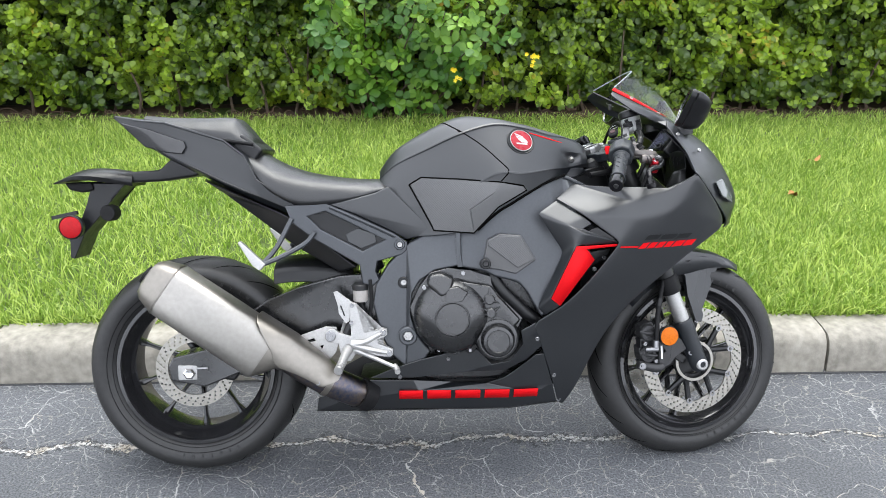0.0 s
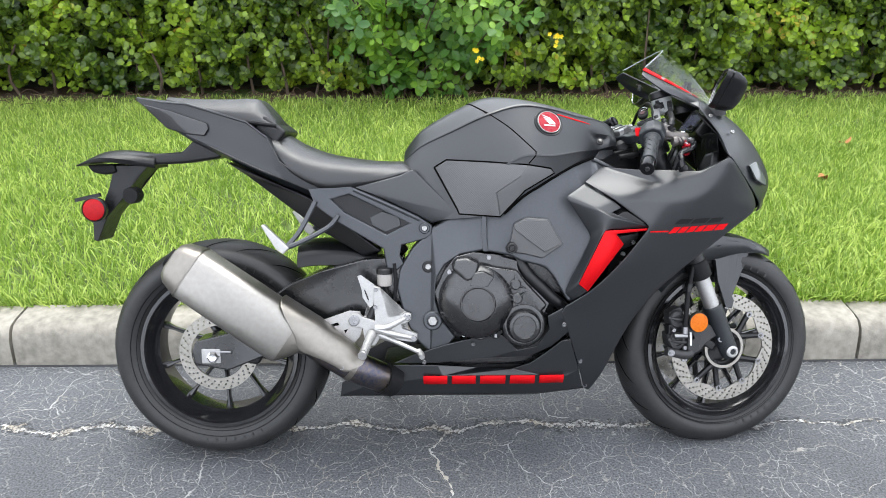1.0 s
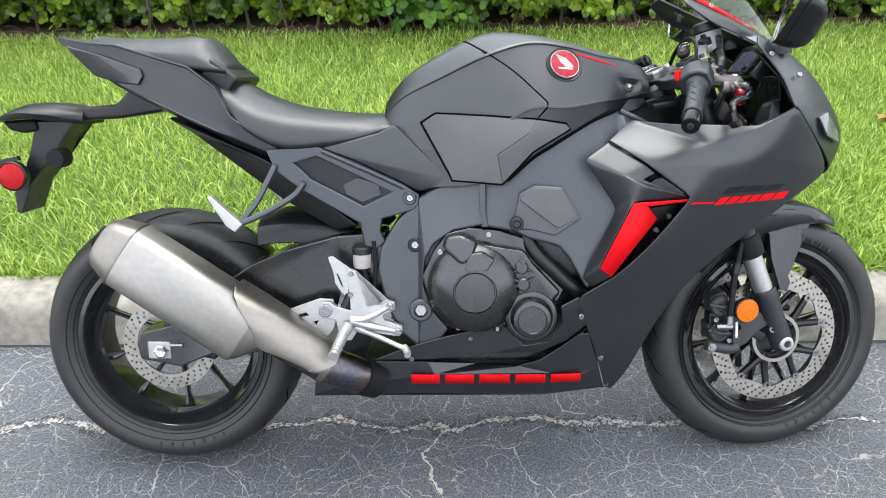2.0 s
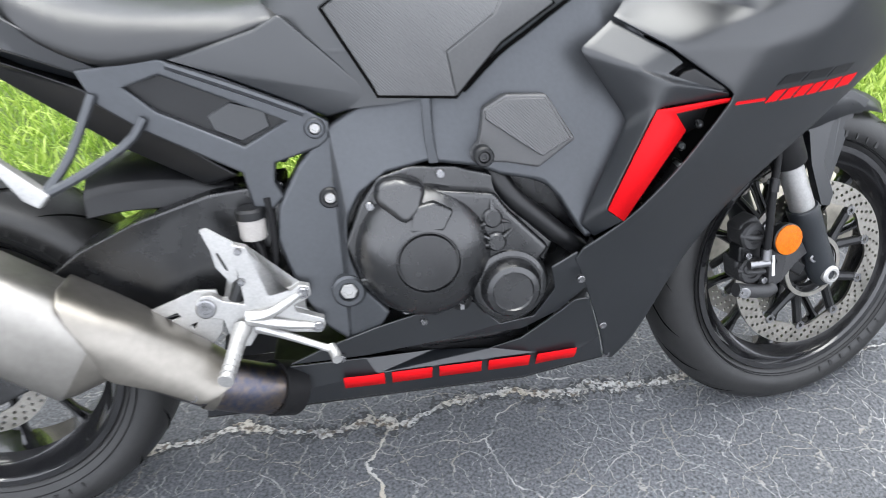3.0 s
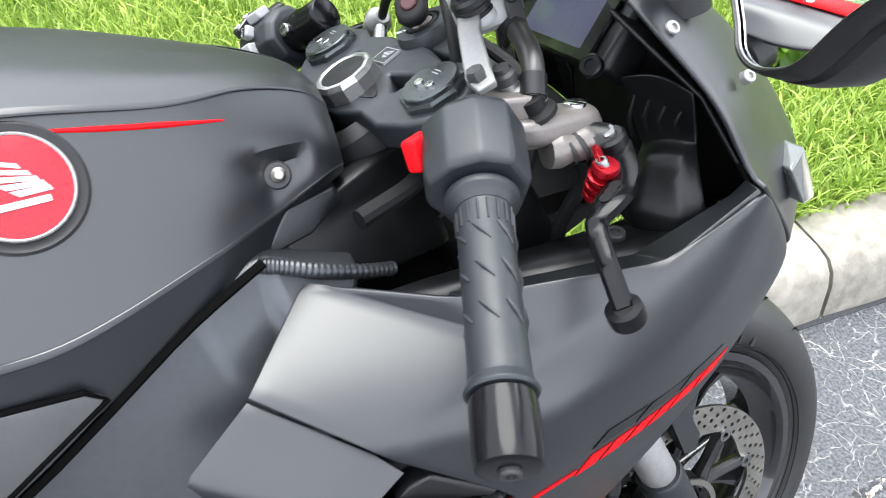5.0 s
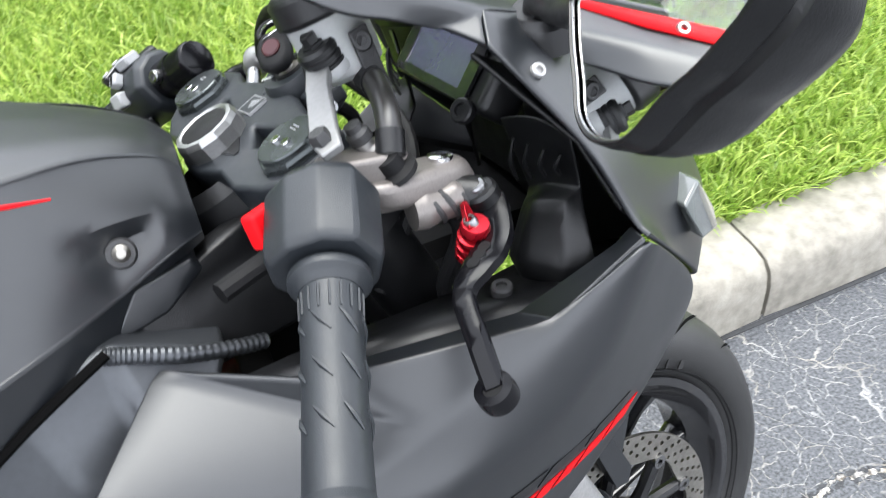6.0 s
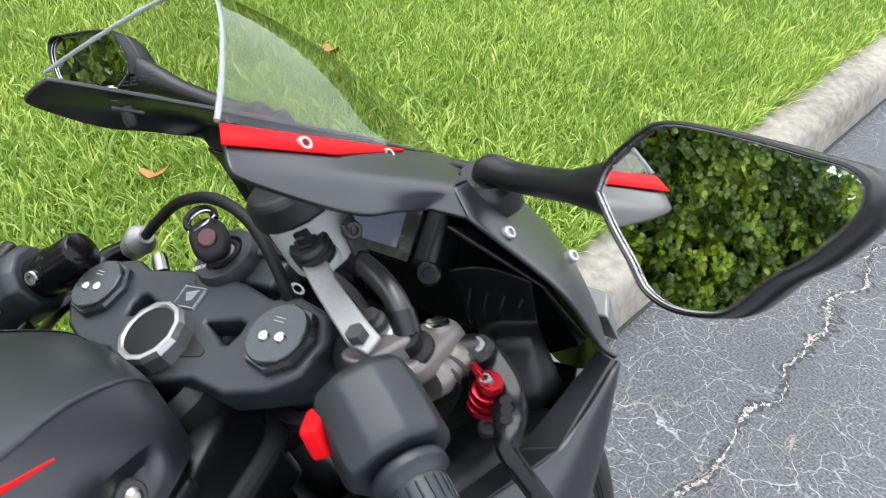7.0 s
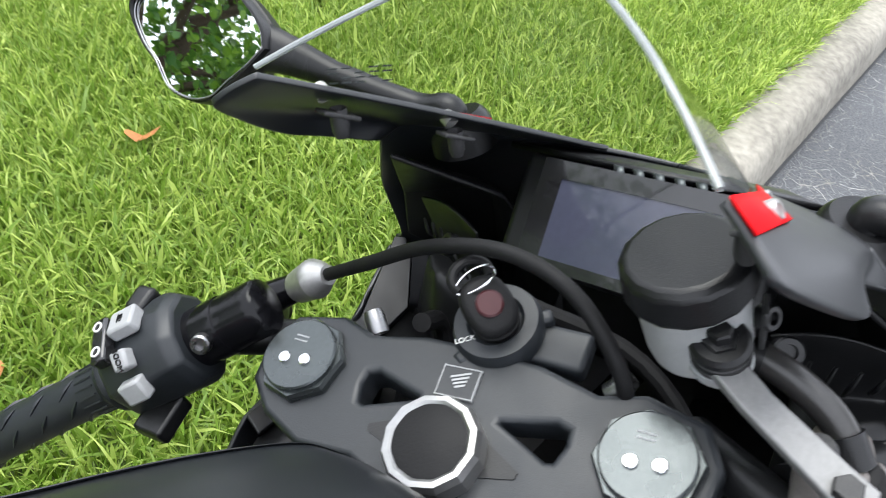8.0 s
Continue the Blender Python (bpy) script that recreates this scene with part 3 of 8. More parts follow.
muffler = tagged(empty("exhaust"), "brushed titanium silencer with a heat-tinted pipe")
muffler.parent = bike
part("silencer_body", ringed([rounded(0.050, 0.058, 0.070, 3.4), rounded(0.054, 0.060, 0.0735, 3.4), rounded(0.2, 0.062, 0.0745, 3.4), rounded(0.352, 0.062, 0.0745, 3.4), rounded(0.358, 0.0605, 0.072, 3.2)]), TITAN, muffler, "brushed titanium can", sharp=60)
part("end_cone", ringed([rounded(0.356, 0.0605, 0.0725, 3.2), rounded(0.372, 0.058, 0.064, 2.8, cz=0.006), rounded(0.400, 0.052, 0.046, 2.2, cz=0.026), rounded(0.418, 0.048, 0.044, 2.0, cz=0.030)]), TITAN2, muffler, "dull titanium end of the can", sharp=50)
part("can_seam", ringed([rounded(0.0485, 0.0612, 0.0748, 3.4), rounded(0.0515, 0.0612, 0.0748, 3.4)], cap=False), TITAN2, muffler)
part("end_cap", ringed([rounded(-0.012, 0.030, 0.034, 2.6), rounded(-0.008, 0.040, 0.048, 2.8), rounded(0.006, 0.050, 0.060, 3.0), rounded(0.046, 0.059, 0.0725, 3.4), rounded(0.0495, 0.059, 0.0728, 3.4)]), TITAN2, muffler, "darker titanium end cap", sharp=26)
part("outlet", lathe([(0.024, -0.020), (0.026, -0.020), (0.026, 0.012), (0.0, 0.012)], 24, MUF @ pose(0, 0, 0, 0, 0, -90)), DARK, muffler)
# the pipe runs out of the can and dips under the belly
AX = [MUF @ Vector((0.40, 0.0, 0.030)), MUF @ Vector((0.47, 0.002, 0.028)), MUF @ Vector((0.54, 0.010, 0.029)), MUF @ Vector((0.60, 0.030, 0.034)), MUF @ Vector((0.64, 0.055, 0.036))]
part("exhaust_pipe", tube(AX, [0.045, 0.043, 0.042, 0.041, 0.040], 28, 20), TITANB, muffler, "heat-tinted exhaust pipe")
part("pipe_clamp", tube([MUF @ Vector((0.530, 0.009, 0.029)), MUF @ Vector((0.545, 0.012, 0.030))], 0.0455, 28, 2), TITAN2, muffler)
part("pipe_mouth", tube([MUF @ Vector((0.625, 0.045, 0.036)), MUF @ Vector((0.66, 0.07, 0.038))], 0.045, 24, 3), DARK, muffler)
# heat shield: a half shell over the top and the outer side of the pipe
bm = bmesh.new()
rows = []
for k in range(25):
    a_long = 0.284 + 0.272 * k / 24
    low = float(np.interp(a_long, (0.284, 0.290, 0.318, 0.380, 0.404, 0.53, 0.548, 0.556), (78, 55, 32, 2, -8, -6, 18, 40)))
    hy = float(np.interp(a_long, (0.284, 0.352, 0.40, 0.50, 0.556), (0.0665, 0.0665, 0.060, 0.053, 0.050)))
    hz = float(np.interp(a_long, (0.284, 0.352, 0.40, 0.50, 0.556), (0.081, 0.081, 0.066, 0.054, 0.048)))
    cz = float(np.interp(a_long, (0.284, 0.352, 0.40, 0.50, 0.556), (0.0, 0.002, 0.020, 0.027, 0.026)))
    e = float(np.interp(a_long, (0.352, 0.46), (3.4, 2.2)))
    row = []
    for j in range(17):
        a = radians(low + (118 - low) * j / 16)
        ca, sa = math.cos(a), math.sin(a)
        row.append(bm.verts.new(MUF @ Vector((a_long, -hy * math.copysign(abs(ca) ** (2 / e), ca), cz + hz * math.copysign(abs(sa) ** (2 / e), sa)))))
    rows.append(row)
for a, b in zip(rows, rows[1:]):
    for j in range(16):
        bm.faces.new((a[j], a[j + 1], b[j + 1], b[j]))
part("heat_shield", bm, TITAN2, muffler, "dull titanium heat shield", thick=0.003, sharp=60, offset=1.0, bevel=0.0012)
bolt("shield_screw", MUF @ Vector((0.515, -0.051, 0.026)), muffler, 0.007, mat=BOLT)

# frame, engine
frame_part = part("frame_spar", panel([(1.034, -0.138, 0.850), (0.981, -0.160, 0.840), (0.93, -0.176, 0.818), (0.846, -0.182, 0.772), (0.79, -0.180, 0.735), (0.67, -0.150, 0.705), (0.605, -0.150, 0.665), (0.555, -0.150, 0.612), (0.522, -0.152, 0.56), (0.512, -0.156, 0.50), (0.53, -0.160, 0.42), (0.562, -0.162, 0.36), (0.60, -0.162, 0.325),
                                 (0.64, -0.164, 0.33), (0.668, -0.168, 0.372), (0.632, -0.170, 0.42), (0.613, -0.172, 0.48), (0.618, -0.175, 0.53), (0.64, -0.179, 0.568), (0.68, -0.184, 0.596), (0.74, -0.189, 0.608), (0.81, -0.194, 0.595), (0.843, -0.197, 0.580), (0.883, -0.199, 0.570), (0.908, -0.2, 0.560), (0.930, -0.203, 0.534), (0.942, -0.205, 0.512),
                                 (0.965, -0.21, 0.472), (1.0, -0.212, 0.49), (1.04, -0.205, 0.64), (1.06, -0.19, 0.76), (1.105, -0.124, 0.812)], 0.06), FRAMEM, bike, "satin black aluminium frame spar", bevel=0.007, seg=3)
part("frame_spar_left", panel([(1.06, 0.118, 0.845), (0.93, 0.185, 0.805), (0.79, 0.192, 0.698), (0.60, 0.150, 0.665), (0.515, 0.156, 0.5), (0.56, 0.162, 0.36), (0.65, 0.164, 0.35), (0.63, 0.174, 0.55), (0.81, 0.194, 0.604), (0.965, 0.21, 0.472), (1.06, 0.18, 0.76), (1.10, 0.125, 0.80)], -0.06), FRAMEM, bike, bevel=0.006)
part("frame_weld", panel([(0.7375, -0.1915, 0.700), (0.7495, -0.1915, 0.700), (0.7495, -0.1920, 0.65), (0.756, -0.1915, 0.606), (0.742, -0.1905, 0.606), (0.7375, -0.1915, 0.65)], 0.004), FRAMEM, bike, "brushed weld seam", bevel=0.001)
head = bmesh.new()
lathe([(0.036, -0.06), (0.045, -0.05), (0.045, 0.05), (0.036, 0.06)], 32, pose(1.155, 0, 0.84) @ pose(0, 0, 0, 0, -23.3, 0) @ pose(0, 0, 0, 90), head)
part("steering_head", head, PLASTIC, bike)
for s in (-1, 1):
    part("head_gusset", panel([(1.17, s * 0.04, 0.875), (1.05, s * 0.112, 0.852), (1.06, s * 0.125, 0.79), (1.20, s * 0.042, 0.77)], -s * 0.03), PLASTIC, bike, bevel=0.008)
part("frame_weld", tube([(1.032, -0.140, 0.845), (1.05, -0.139, 0.838), (1.075, -0.136, 0.826), (1.104, -0.126, 0.812), (1.130, -0.112, 0.800)], [0.0053, 0.0060] * 26 + [0.004], 12, 104), FRAMEM, bike)
for p, r, m in (((0.607, -0.166, 0.416), 0.026, FRAMEM), ((0.587, -0.150, 0.665), 0.015, FRAMEM), ((0.503, -0.142, 0.572), 0.013, FRAMEM), ((0.596, -0.150, 0.561), 0.016, PLASTIC), ((0.813, -0.236, 0.621), 0.014, PLASTIC)):
    part("boss", lathe([(r, 0.012), (r, -0.006), (r * 0.85, -0.009), (r * 0.6, -0.009), (r * 0.55, -0.002), (0, -0.002)], 28, Matrix.Translation(p)), m, bike, "swingarm pivot boss" if r > 0.02 else "")
    bolt("bolt_head", (p[0], p[1] - 0.003, p[2]), bike, r * 0.52, mat=ALU if r > 0.0145 else GREYM, hexa=r > 0.02)

# the pad on the frame
PAD = [(0.803, 0.604), (0.799, 0.618), (0.812, 0.634), (0.818, 0.664), (0.820, 0.680), (0.852, 0.697), (0.910, 0.692), (0.950, 0.626), (0.897, 0.588), (0.850, 0.600), (0.824, 0.603)]
pad = panel([(x, -0.206 - (0.004 if z > 0.61 and x > 0.81 else 0.0), z) for x, z in PAD], 0.02)


def grip_material(name, color, scale):
    """Moulded anti-slip texture: rows of small raised cells."""
    m = material(name, color, 0.42, 0.0, 0.12, 30, spec=0.9)
    nt = m.node_tree
    b = nt.nodes["Principled BSDF"]
    co = nt.nodes.new("ShaderNodeTexCoord")
    mp = nt.nodes.new("ShaderNodeMapping")
    mp.inputs["Rotation"].default_value = (radians(90), 0, radians(45))
    vo = nt.nodes.new("ShaderNodeTexVoronoi")
    vo.voronoi_dimensions = "2D"
    vo.inputs["Scale"].default_value, vo.inputs["Randomness"].default_value = scale, 0.06
    bp = nt.nodes.new("ShaderNodeBump")
    bp.inputs["Strength"].default_value, bp.inputs["Distance"].default_value, bp.invert = 0.75, 0.0010, True
    nt.links.new(co.outputs["Object"], mp.inputs["Vector"])
    nt.links.new(mp.outputs["Vector"], vo.inputs["Vector"])
    nt.links.new(vo.outputs["Distance"], bp.inputs["Height"])
    nt.links.new(bp.outputs["Normal"], b.inputs["Normal"])
    return m


GRIPPAD = grip_material("anti_slip_pad", (0.055, 0.055, 0.056), 310)
PADSKIN = material("smooth_pad_skin", (0.052, 0.052, 0.053), 0.42, 0.0, 0.1, 30, 0.1, 1200, spec=0.85)
part("frame_pad", pad, PADSKIN, bike, "black frame pad with a textured face", bevel=0.004, seg=3)
part("pad_face", panel([(x, -0.2125, z) for x, z in ((0.822, 0.666), (0.823, 0.679), (0.854, 0.692), (0.907, 0.688), (0.943, 0.628), (0.901, 0.606), (0.871, 0.628))], 0.006), GRIPPAD, bike, "textured anti-slip face", bevel=0.0015)

# engine
eng = tagged(empty("engine"), "black four-cylinder engine with round side covers")
eng.parent = bike
part("crankcase", panel([(0.60, -0.155, 0.60), (0.93, -0.165, 0.60), (1.0, -0.15, 0.52), (0.98, -0.14, 0.36), (0.9, -0.13, 0.28), (0.66, -0.13, 0.28), (0.60, -0.14, 0.34)], 0.30), ENGINE, eng, bevel=0.01)
C = Matrix.Translation((0.726, -0.165, 0.474))
part("cover_rim", panel([(x, -0.186, z) for x, z in ((0.640, 0.556), (0.668, 0.592), (0.715, 0.604), (0.780, 0.598), (0.846, 0.576), (0.852, 0.536), (0.920, 0.466), (0.905, 0.430), (0.80, 0.385), (0.735, 0.365), (0.675, 0.380), (0.632, 0.425), (0.612, 0.495))], 0.03), ENGINE, eng, "flat flange of the engine cover", bevel=0.004, seg=3)
part("clutch_cover", lathe([(0.104, -0.018), (0.101, -0.030), (0.094, -0.041), (0.080, -0.054), (0.064, -0.065), (0.050, -0.071), (0.0465, -0.0715), (0.0450, -0.0665), (0.0425, -0.0665), (0.0410, -0.0715), (0.0, -0.0725)], 72, C), ENGINE, eng, "round black clutch cover", sharp=24)
# raised blister above the clutch, and the flat step beside it
part("cover_blister", panel([(0.664, -0.205, 0.590), (0.700, -0.212, 0.596), (0.736, -0.210, 0.580), (0.722, -0.231, 0.546), (0.700, -0.237, 0.527), (0.686, -0.232, 0.540), (0.656, -0.208, 0.562)], 0.035), ENGINE, eng, bevel=0.013, seg=5)
part("cover_step", panel([tuple(C @ Vector((r * math.cos(radians(a)), y, r * math.sin(radians(a))))) for r, a, y in ((0.051, 116, -0.0725), (0.051, 60, -0.0725), (0.082, 58, -0.060), (0.087, 80, -0.060), (0.082, 100, -0.060))], 0.02), ENGINE, eng, bevel=0.005, seg=4)
for a in (198, 335, 300):
    p, q = [C @ Vector((r * math.cos(radians(a)), y, r * math.sin(radians(a)))) for r, y in ((0.052, -0.0695), (0.100, -0.033))]
    part("cover_rib", tube([p, q], [0.0015, 0.004], 8, 3, straight=False), ENGINE, eng)
part("side_cover", panel([(0.728, -0.204, 0.574), (0.832, -0.206, 0.557), (0.850, -0.206, 0.530), (0.912, -0.204, 0.463), (0.890, -0.204, 0.438), (0.80, -0.204, 0.440), (0.76, -0.204, 0.50)], 0.03), ENGINE, eng, "chamfered black side cover", bevel=0.008, seg=2)
G = Matrix.Translation((0.848, -0.172, 0.411))
part("generator_cover", lathe([(0.060, 0.01), (0.060, -0.026), (0.055, -0.035), (0.049, -0.0385), (0.046, -0.0385), (0.044, -0.050), (0.039, -0.058), (0.031, -0.060), (0.029, -0.057), (0.0, -0.057)], 56, G), ENGINE, eng, "stepped round black cover", sharp=24)
for i, (x, z) in enumerate(((0.826, 0.521), (0.830, 0.484))):
    S = Matrix.Translation((x, -0.2045, z))
    part("cover_boss", lathe([(0.0155, 0.006), (0.0145, -0.006), (0.0115, -0.009), (0, -0.009)], 24, S), ENGINE, eng)
    for a in (1.6, 3.7, 5.9) if i == 0 else (0.6, 3.4, 2.6):
        p, q = [S @ Vector((r * math.cos(a), y, r * math.sin(a))) for r, y in ((0.012, -0.006), (0.030, -0.001))]
        part("cover_rib", tube([p, q], [0.0042, 0.0012], 8, 2, straight=True), ENGINE, eng)
for x, y, z in ((0.757, -0.188, 0.590), (0.652, -0.188, 0.552), (0.690, -0.188, 0.382)):
    bolt("cover_bolt", (x, y, z), eng, 0.0065)
part("oil_cap", lathe([(0.016, 0.006), (0.016, -0.006), (0.010, -0.008), (0, -0.008)], 20, Matrix.Translation((0.775, -0.18, 0.385))), PLASTIC, eng)
part("oil_cap_grip", box_bm(0.006, 0.012, 0.020, Matrix.Translation((0.775, -0.19, 0.385))), BOLT, eng)
part("coolant_pipe", tube([(0.836, -0.165, 0.596), (0.846, -0.180, 0.566), (0.864, -0.187, 0.540), (0.894, -0.188, 0.511), (0.927, -0.186, 0.480), (0.960, -0.178, 0.452), (0.978, -0.150, 0.425)], 0.0155, 18, 20), PLASTIC, eng, "black coolant pipe")
part("cylinder_block", panel([(0.86, -0.15, 0.60), (0.98, -0.15, 0.62), (1.04, -0.14, 0.50), (0.98, -0.14, 0.44)], 0.28), GREYM, eng, bevel=0.01)
for k in range(4):
    part("cooling_rib", tube([(0.925 + k * 0.014, -0.172, 0.580 - k * 0.016), (0.955 + k * 0.014, -0.165, 0.60 - k * 0.016)], 0.004, 8, 1, straight=True), ALU, eng)
part("radiator", panel([(1.10, -0.16, 0.66), (1.135, -0.16, 0.65), (1.09, -0.12, 0.36), (1.055, -0.12, 0.37)], 0.28), DARK, eng, "black radiator", bevel=0.004)
part("radiator_hose", tube([(1.06, -0.185, 0.50), (1.085, -0.205, 0.53), (1.115, -0.2, 0.565)], 0.017, 14, 10), DARK, eng)
for k in range(5):
    c = Vector((1.066, -0.19, 0.505)).lerp(Vector((1.112, -0.2, 0.563)), k / 4)
    part("hose_clamp", tube([c, c + Vector((0.004, -0.001, 0.005))], 0.0185, 14, 1, straight=True), BOLT if k in (0, 4) else DARK, eng)
for x, z in ((1.105, 0.60), (1.13, 0.63), (1.085, 0.615), (1.145, 0.605)):
    bolt("duct_bolt", (x, -0.212, z), eng, 0.006)
part("duct_bracket", panel([(1.07, -0.2, 0.64), (1.15, -0.205, 0.655), (1.14, -0.2, 0.625), (1.09, -0.195, 0.60)], 0.02), PLASTIC, eng, bevel=0.003)

# side fairing, both sides
def over(p, s):
    """The same place on the other half: the front stands a little rolled to the machine's middle plane."""
    x, y, z = p[0], p[1] * s, p[2]
    if s < 0 or y <= 0:
        return (x, y, z)
    k = min(1.0, y / 0.10)
    low = min(1.0, max(0.0, (z - 0.80) / 0.12))
    return (x, y - 0.12 * (max(z, 0.90) - 1.11) * k * (0.4 + 0.6 * low), z + 0.12 * y * low)


FV = dict(c1=(1.004, -0.203, 0.785), ht=(1.060, -0.140, 0.823), t1=(1.155, -0.205, 0.817), t2=(1.30, -0.226, 0.812), t3=(1.367, -0.231, 0.850), n=(1.496, -0.120, 0.720),
          am=(1.073, -0.240, 0.743), b1=(1.20, -0.252, 0.742), b2=(1.32, -0.230, 0.742), b3=(1.425, -0.180, 0.735), it=(1.163, -0.249, 0.676), m2=(1.27, -0.222, 0.668),
          u1=(1.456, -0.136, 0.690), u2=(1.384, -0.165, 0.646), u3=(1.289, -0.172, 0.570), u4=(1.196, -0.166, 0.491), u5=(1.122, -0.150, 0.380), u6=(1.078, -0.118, 0.252), u7=(1.046, -0.085, 0.196),
          l1=(1.098, -0.243, 0.586), l2=(1.024, -0.238, 0.511), l3=(0.955, -0.224, 0.466), l4=(0.945, -0.218, 0.448), s1=(0.975, -0.190, 0.37), s2=(1.010, -0.140, 0.272), s3=(1.030, -0.095, 0.205),
          cu=(1.200, -0.239, 0.779))
FF = ["c1 am cu ht", "ht cu t1", "cu t2 t1", "am b1 cu", "b1 b2 t3 t2 cu", "b2 b3 n t3", "am it b1", "it m2 b2 b1", "m2 u2 b2", "b2 u2 u1 b3", "b3 u1 n", "it l1 u3 m2", "m2 u3 u2", "l1 u4 u3", "l1 l2 u5 u4", "l2 l3 l4 s1 u5", "s1 s2 u6 u5", "s2 s3 u7 u6"]
for s in (1, -1):
    side = {k: over((p[0], -p[1], p[2]), -s) if p[2] > 0.8 else (p[0], p[1] * s, p[2]) for k, p in FV.items()}
    smooth_skin("side_fairing", side, FF, MATTE, bike, "matte black side fairing" if s == 1 else "", crease=0.72)
    tp = dict(c2=(0.953, -0.223, 0.750), c1=(1.003, -0.202, 0.782), am=(1.071, -0.238, 0.741), i1=(1.088, -0.246, 0.724), fm=(1.022, -0.250, 0.722), it=(1.160, -0.246, 0.675), fo=(1.066, -0.268, 0.701),
              rt=(1.046, -0.262, 0.670), pm=(1.020, -0.222, 0.648), pb=(0.955, -0.212, 0.498), rb=(0.983, -0.243, 0.527), rp=(1.007, -0.245, 0.508), pc=(0.975, -0.215, 0.478), ti=(1.158, -0.242, 0.671), s2=(1.063, -0.254, 0.712), it2=(1.152, -0.252, 0.678))
    tp = {k: (p[0], p[1] * s, p[2]) for k, p in tp.items()}
    smooth_skin("intake_panel", tp, ["c2 c1 am fm", "am i1 s2 fm", "fm s2 it2 fo", "c2 fm fo rt pm", "rt rb pb pm", "rb rp pc pb", "fo it2 ti rt"], MATTE, bike, "faceted matte black intake panel" if s == 1 else "", crease=0.93, soft=8, thick=0.005)
    rd = dict(a=(1.047, -0.2655, 0.6665), b=(1.159, -0.2475, 0.6705), c=(1.158, -0.246, 0.6655), d=(1.075, -0.258, 0.659), e=(1.100, -0.236, 0.629), f=(1.008, -0.2475, 0.5085), g=(0.985, -0.2475, 0.5275))
    rd = {k: (p[0], p[1] * s, p[2]) for k, p in rd.items()}
    part("red_stripe", skin(rd, ["a b c d", "a d e g", "e f g"]), RED, bike, "glossy red intake stripe" if s == 1 else "", thick=0.003, offset=0.0, sharp=8)
    part("intake_wall", skin({k: (p[0], p[1] * s, p[2]) for k, p in dict(d=(1.078, -0.254, 0.658), e=(1.100, -0.235, 0.629), f=(1.008, -0.245, 0.508), d2=(1.10, -0.13, 0.66), e2=(1.12, -0.12, 0.63), f2=(1.03, -0.12, 0.50)).items()}, ["d e e2 d2", "e f f2 e2"]), PLASTIC, bike, thick=0.003)
    part("intake_fin", panel([(1.078, -0.246 * s, 0.702), (1.090, -0.246 * s, 0.711), (1.106, -0.247 * s, 0.715), (1.152, -0.249 * s, 0.685), (1.148, -0.249 * s, 0.680), (1.083, -0.247 * s, 0.697)], 0.020 * s), PLASTIC, bike, bevel=0.004, seg=3)
    part("intake_shade", skin({k: (p[0], p[1] * s, p[2]) for k, p in dict(a=(1.055, -0.225, 0.705), b=(1.09, -0.222, 0.735), c=(1.165, -0.225, 0.685), d=(1.15, -0.225, 0.665)).items()}, ["a b c d"]), DARK, bike, thick=0.003)
# inner black shell that closes the fairing
for s in (-1, 1):
    part("inner_liner", skin({k: (p[0], s * p[1], p[2]) for k, p in dict(a=(1.10, 0.17, 0.80), b=(1.30, 0.205, 0.795), c=(1.42, 0.16, 0.76), d=(1.44, 0.10, 0.70), e=(1.28, 0.15, 0.58), f=(1.16, 0.16, 0.50), g=(1.10, 0.17, 0.62), h=(1.35, 0.06, 0.66)).items()}, ["a b c d e g", "e f g"]), DARK, bike, thick=0.004)

# belly pan
BV = dict(a=(0.345, -0.100, 0.187), b=(0.352, -0.115, 0.229), c=(0.415, -0.135, 0.262), d=(0.47, -0.148, 0.288), e=(0.62, -0.146, 0.286), f=(0.735, -0.118, 0.272), g=(0.822, -0.138, 0.272), h=(0.872, -0.155, 0.292), i=(0.915, -0.168, 0.326), j=(0.955, -0.182, 0.362), s1=(0.976, -0.190, 0.366), s2=(1.008, -0.140, 0.270), s3=(1.028, -0.095, 0.203),
          k=(0.98, -0.098, 0.200), l=(0.884, -0.104, 0.189), m=(0.60, -0.106, 0.191), x=(0.635, -0.148, 0.256), y=(0.90, -0.148, 0.258), w=(0.42, -0.130, 0.222), z=(0.975, -0.142, 0.252))
for s in (1, -1):
    v = {k: (p[0], p[1] * s, p[2]) for k, p in BV.items()}
    part("belly_pan", skin(v, ["a b c w", "a w x m", "c d e x w", "e f x", "x f g", "x g y", "g h i y", "i j s1 s2 y", "y s2 z", "s2 s3 z", "m x y l", "y z k l", "z s3 k"]), MATTE, bike, "matte black belly pan" if s == 1 else "", bevel=0.006, thick=0.004, seg=3, offset=1.0)
    v = {k: (p[0], p[1] * s, p[2]) for k, p in dict(a=(0.50, -0.152, 0.296), b=(0.56, -0.163, 0.324), c=(0.64, -0.168, 0.350), d=(0.74, -0.170, 0.375), d2=(0.795, -0.172, 0.378), d3=(0.835, -0.18, 0.338), d4=(0.885, -0.195, 0.352), d5=(0.915, -0.208, 0.40), e=(0.91, -0.212, 0.437), f=(0.948, -0.219, 0.460), g=(0.972, -0.196, 0.395), h=(0.925, -0.182, 0.350), i=(0.870, -0.165, 0.318), j=(0.76, -0.158, 0.312), k=(0.62, -0.152, 0.296)).items()}
    part("engine_guard", skin(v, ["a b c k", "c d d2 d3 j k", "d3 d4 i j", "d4 d5 g h i", "d5 e f g"]), MATTE, bike, "matte black lower engine guard" if s == 1 else "", bevel=0.004, thick=0.004, seg=2, offset=1.0)
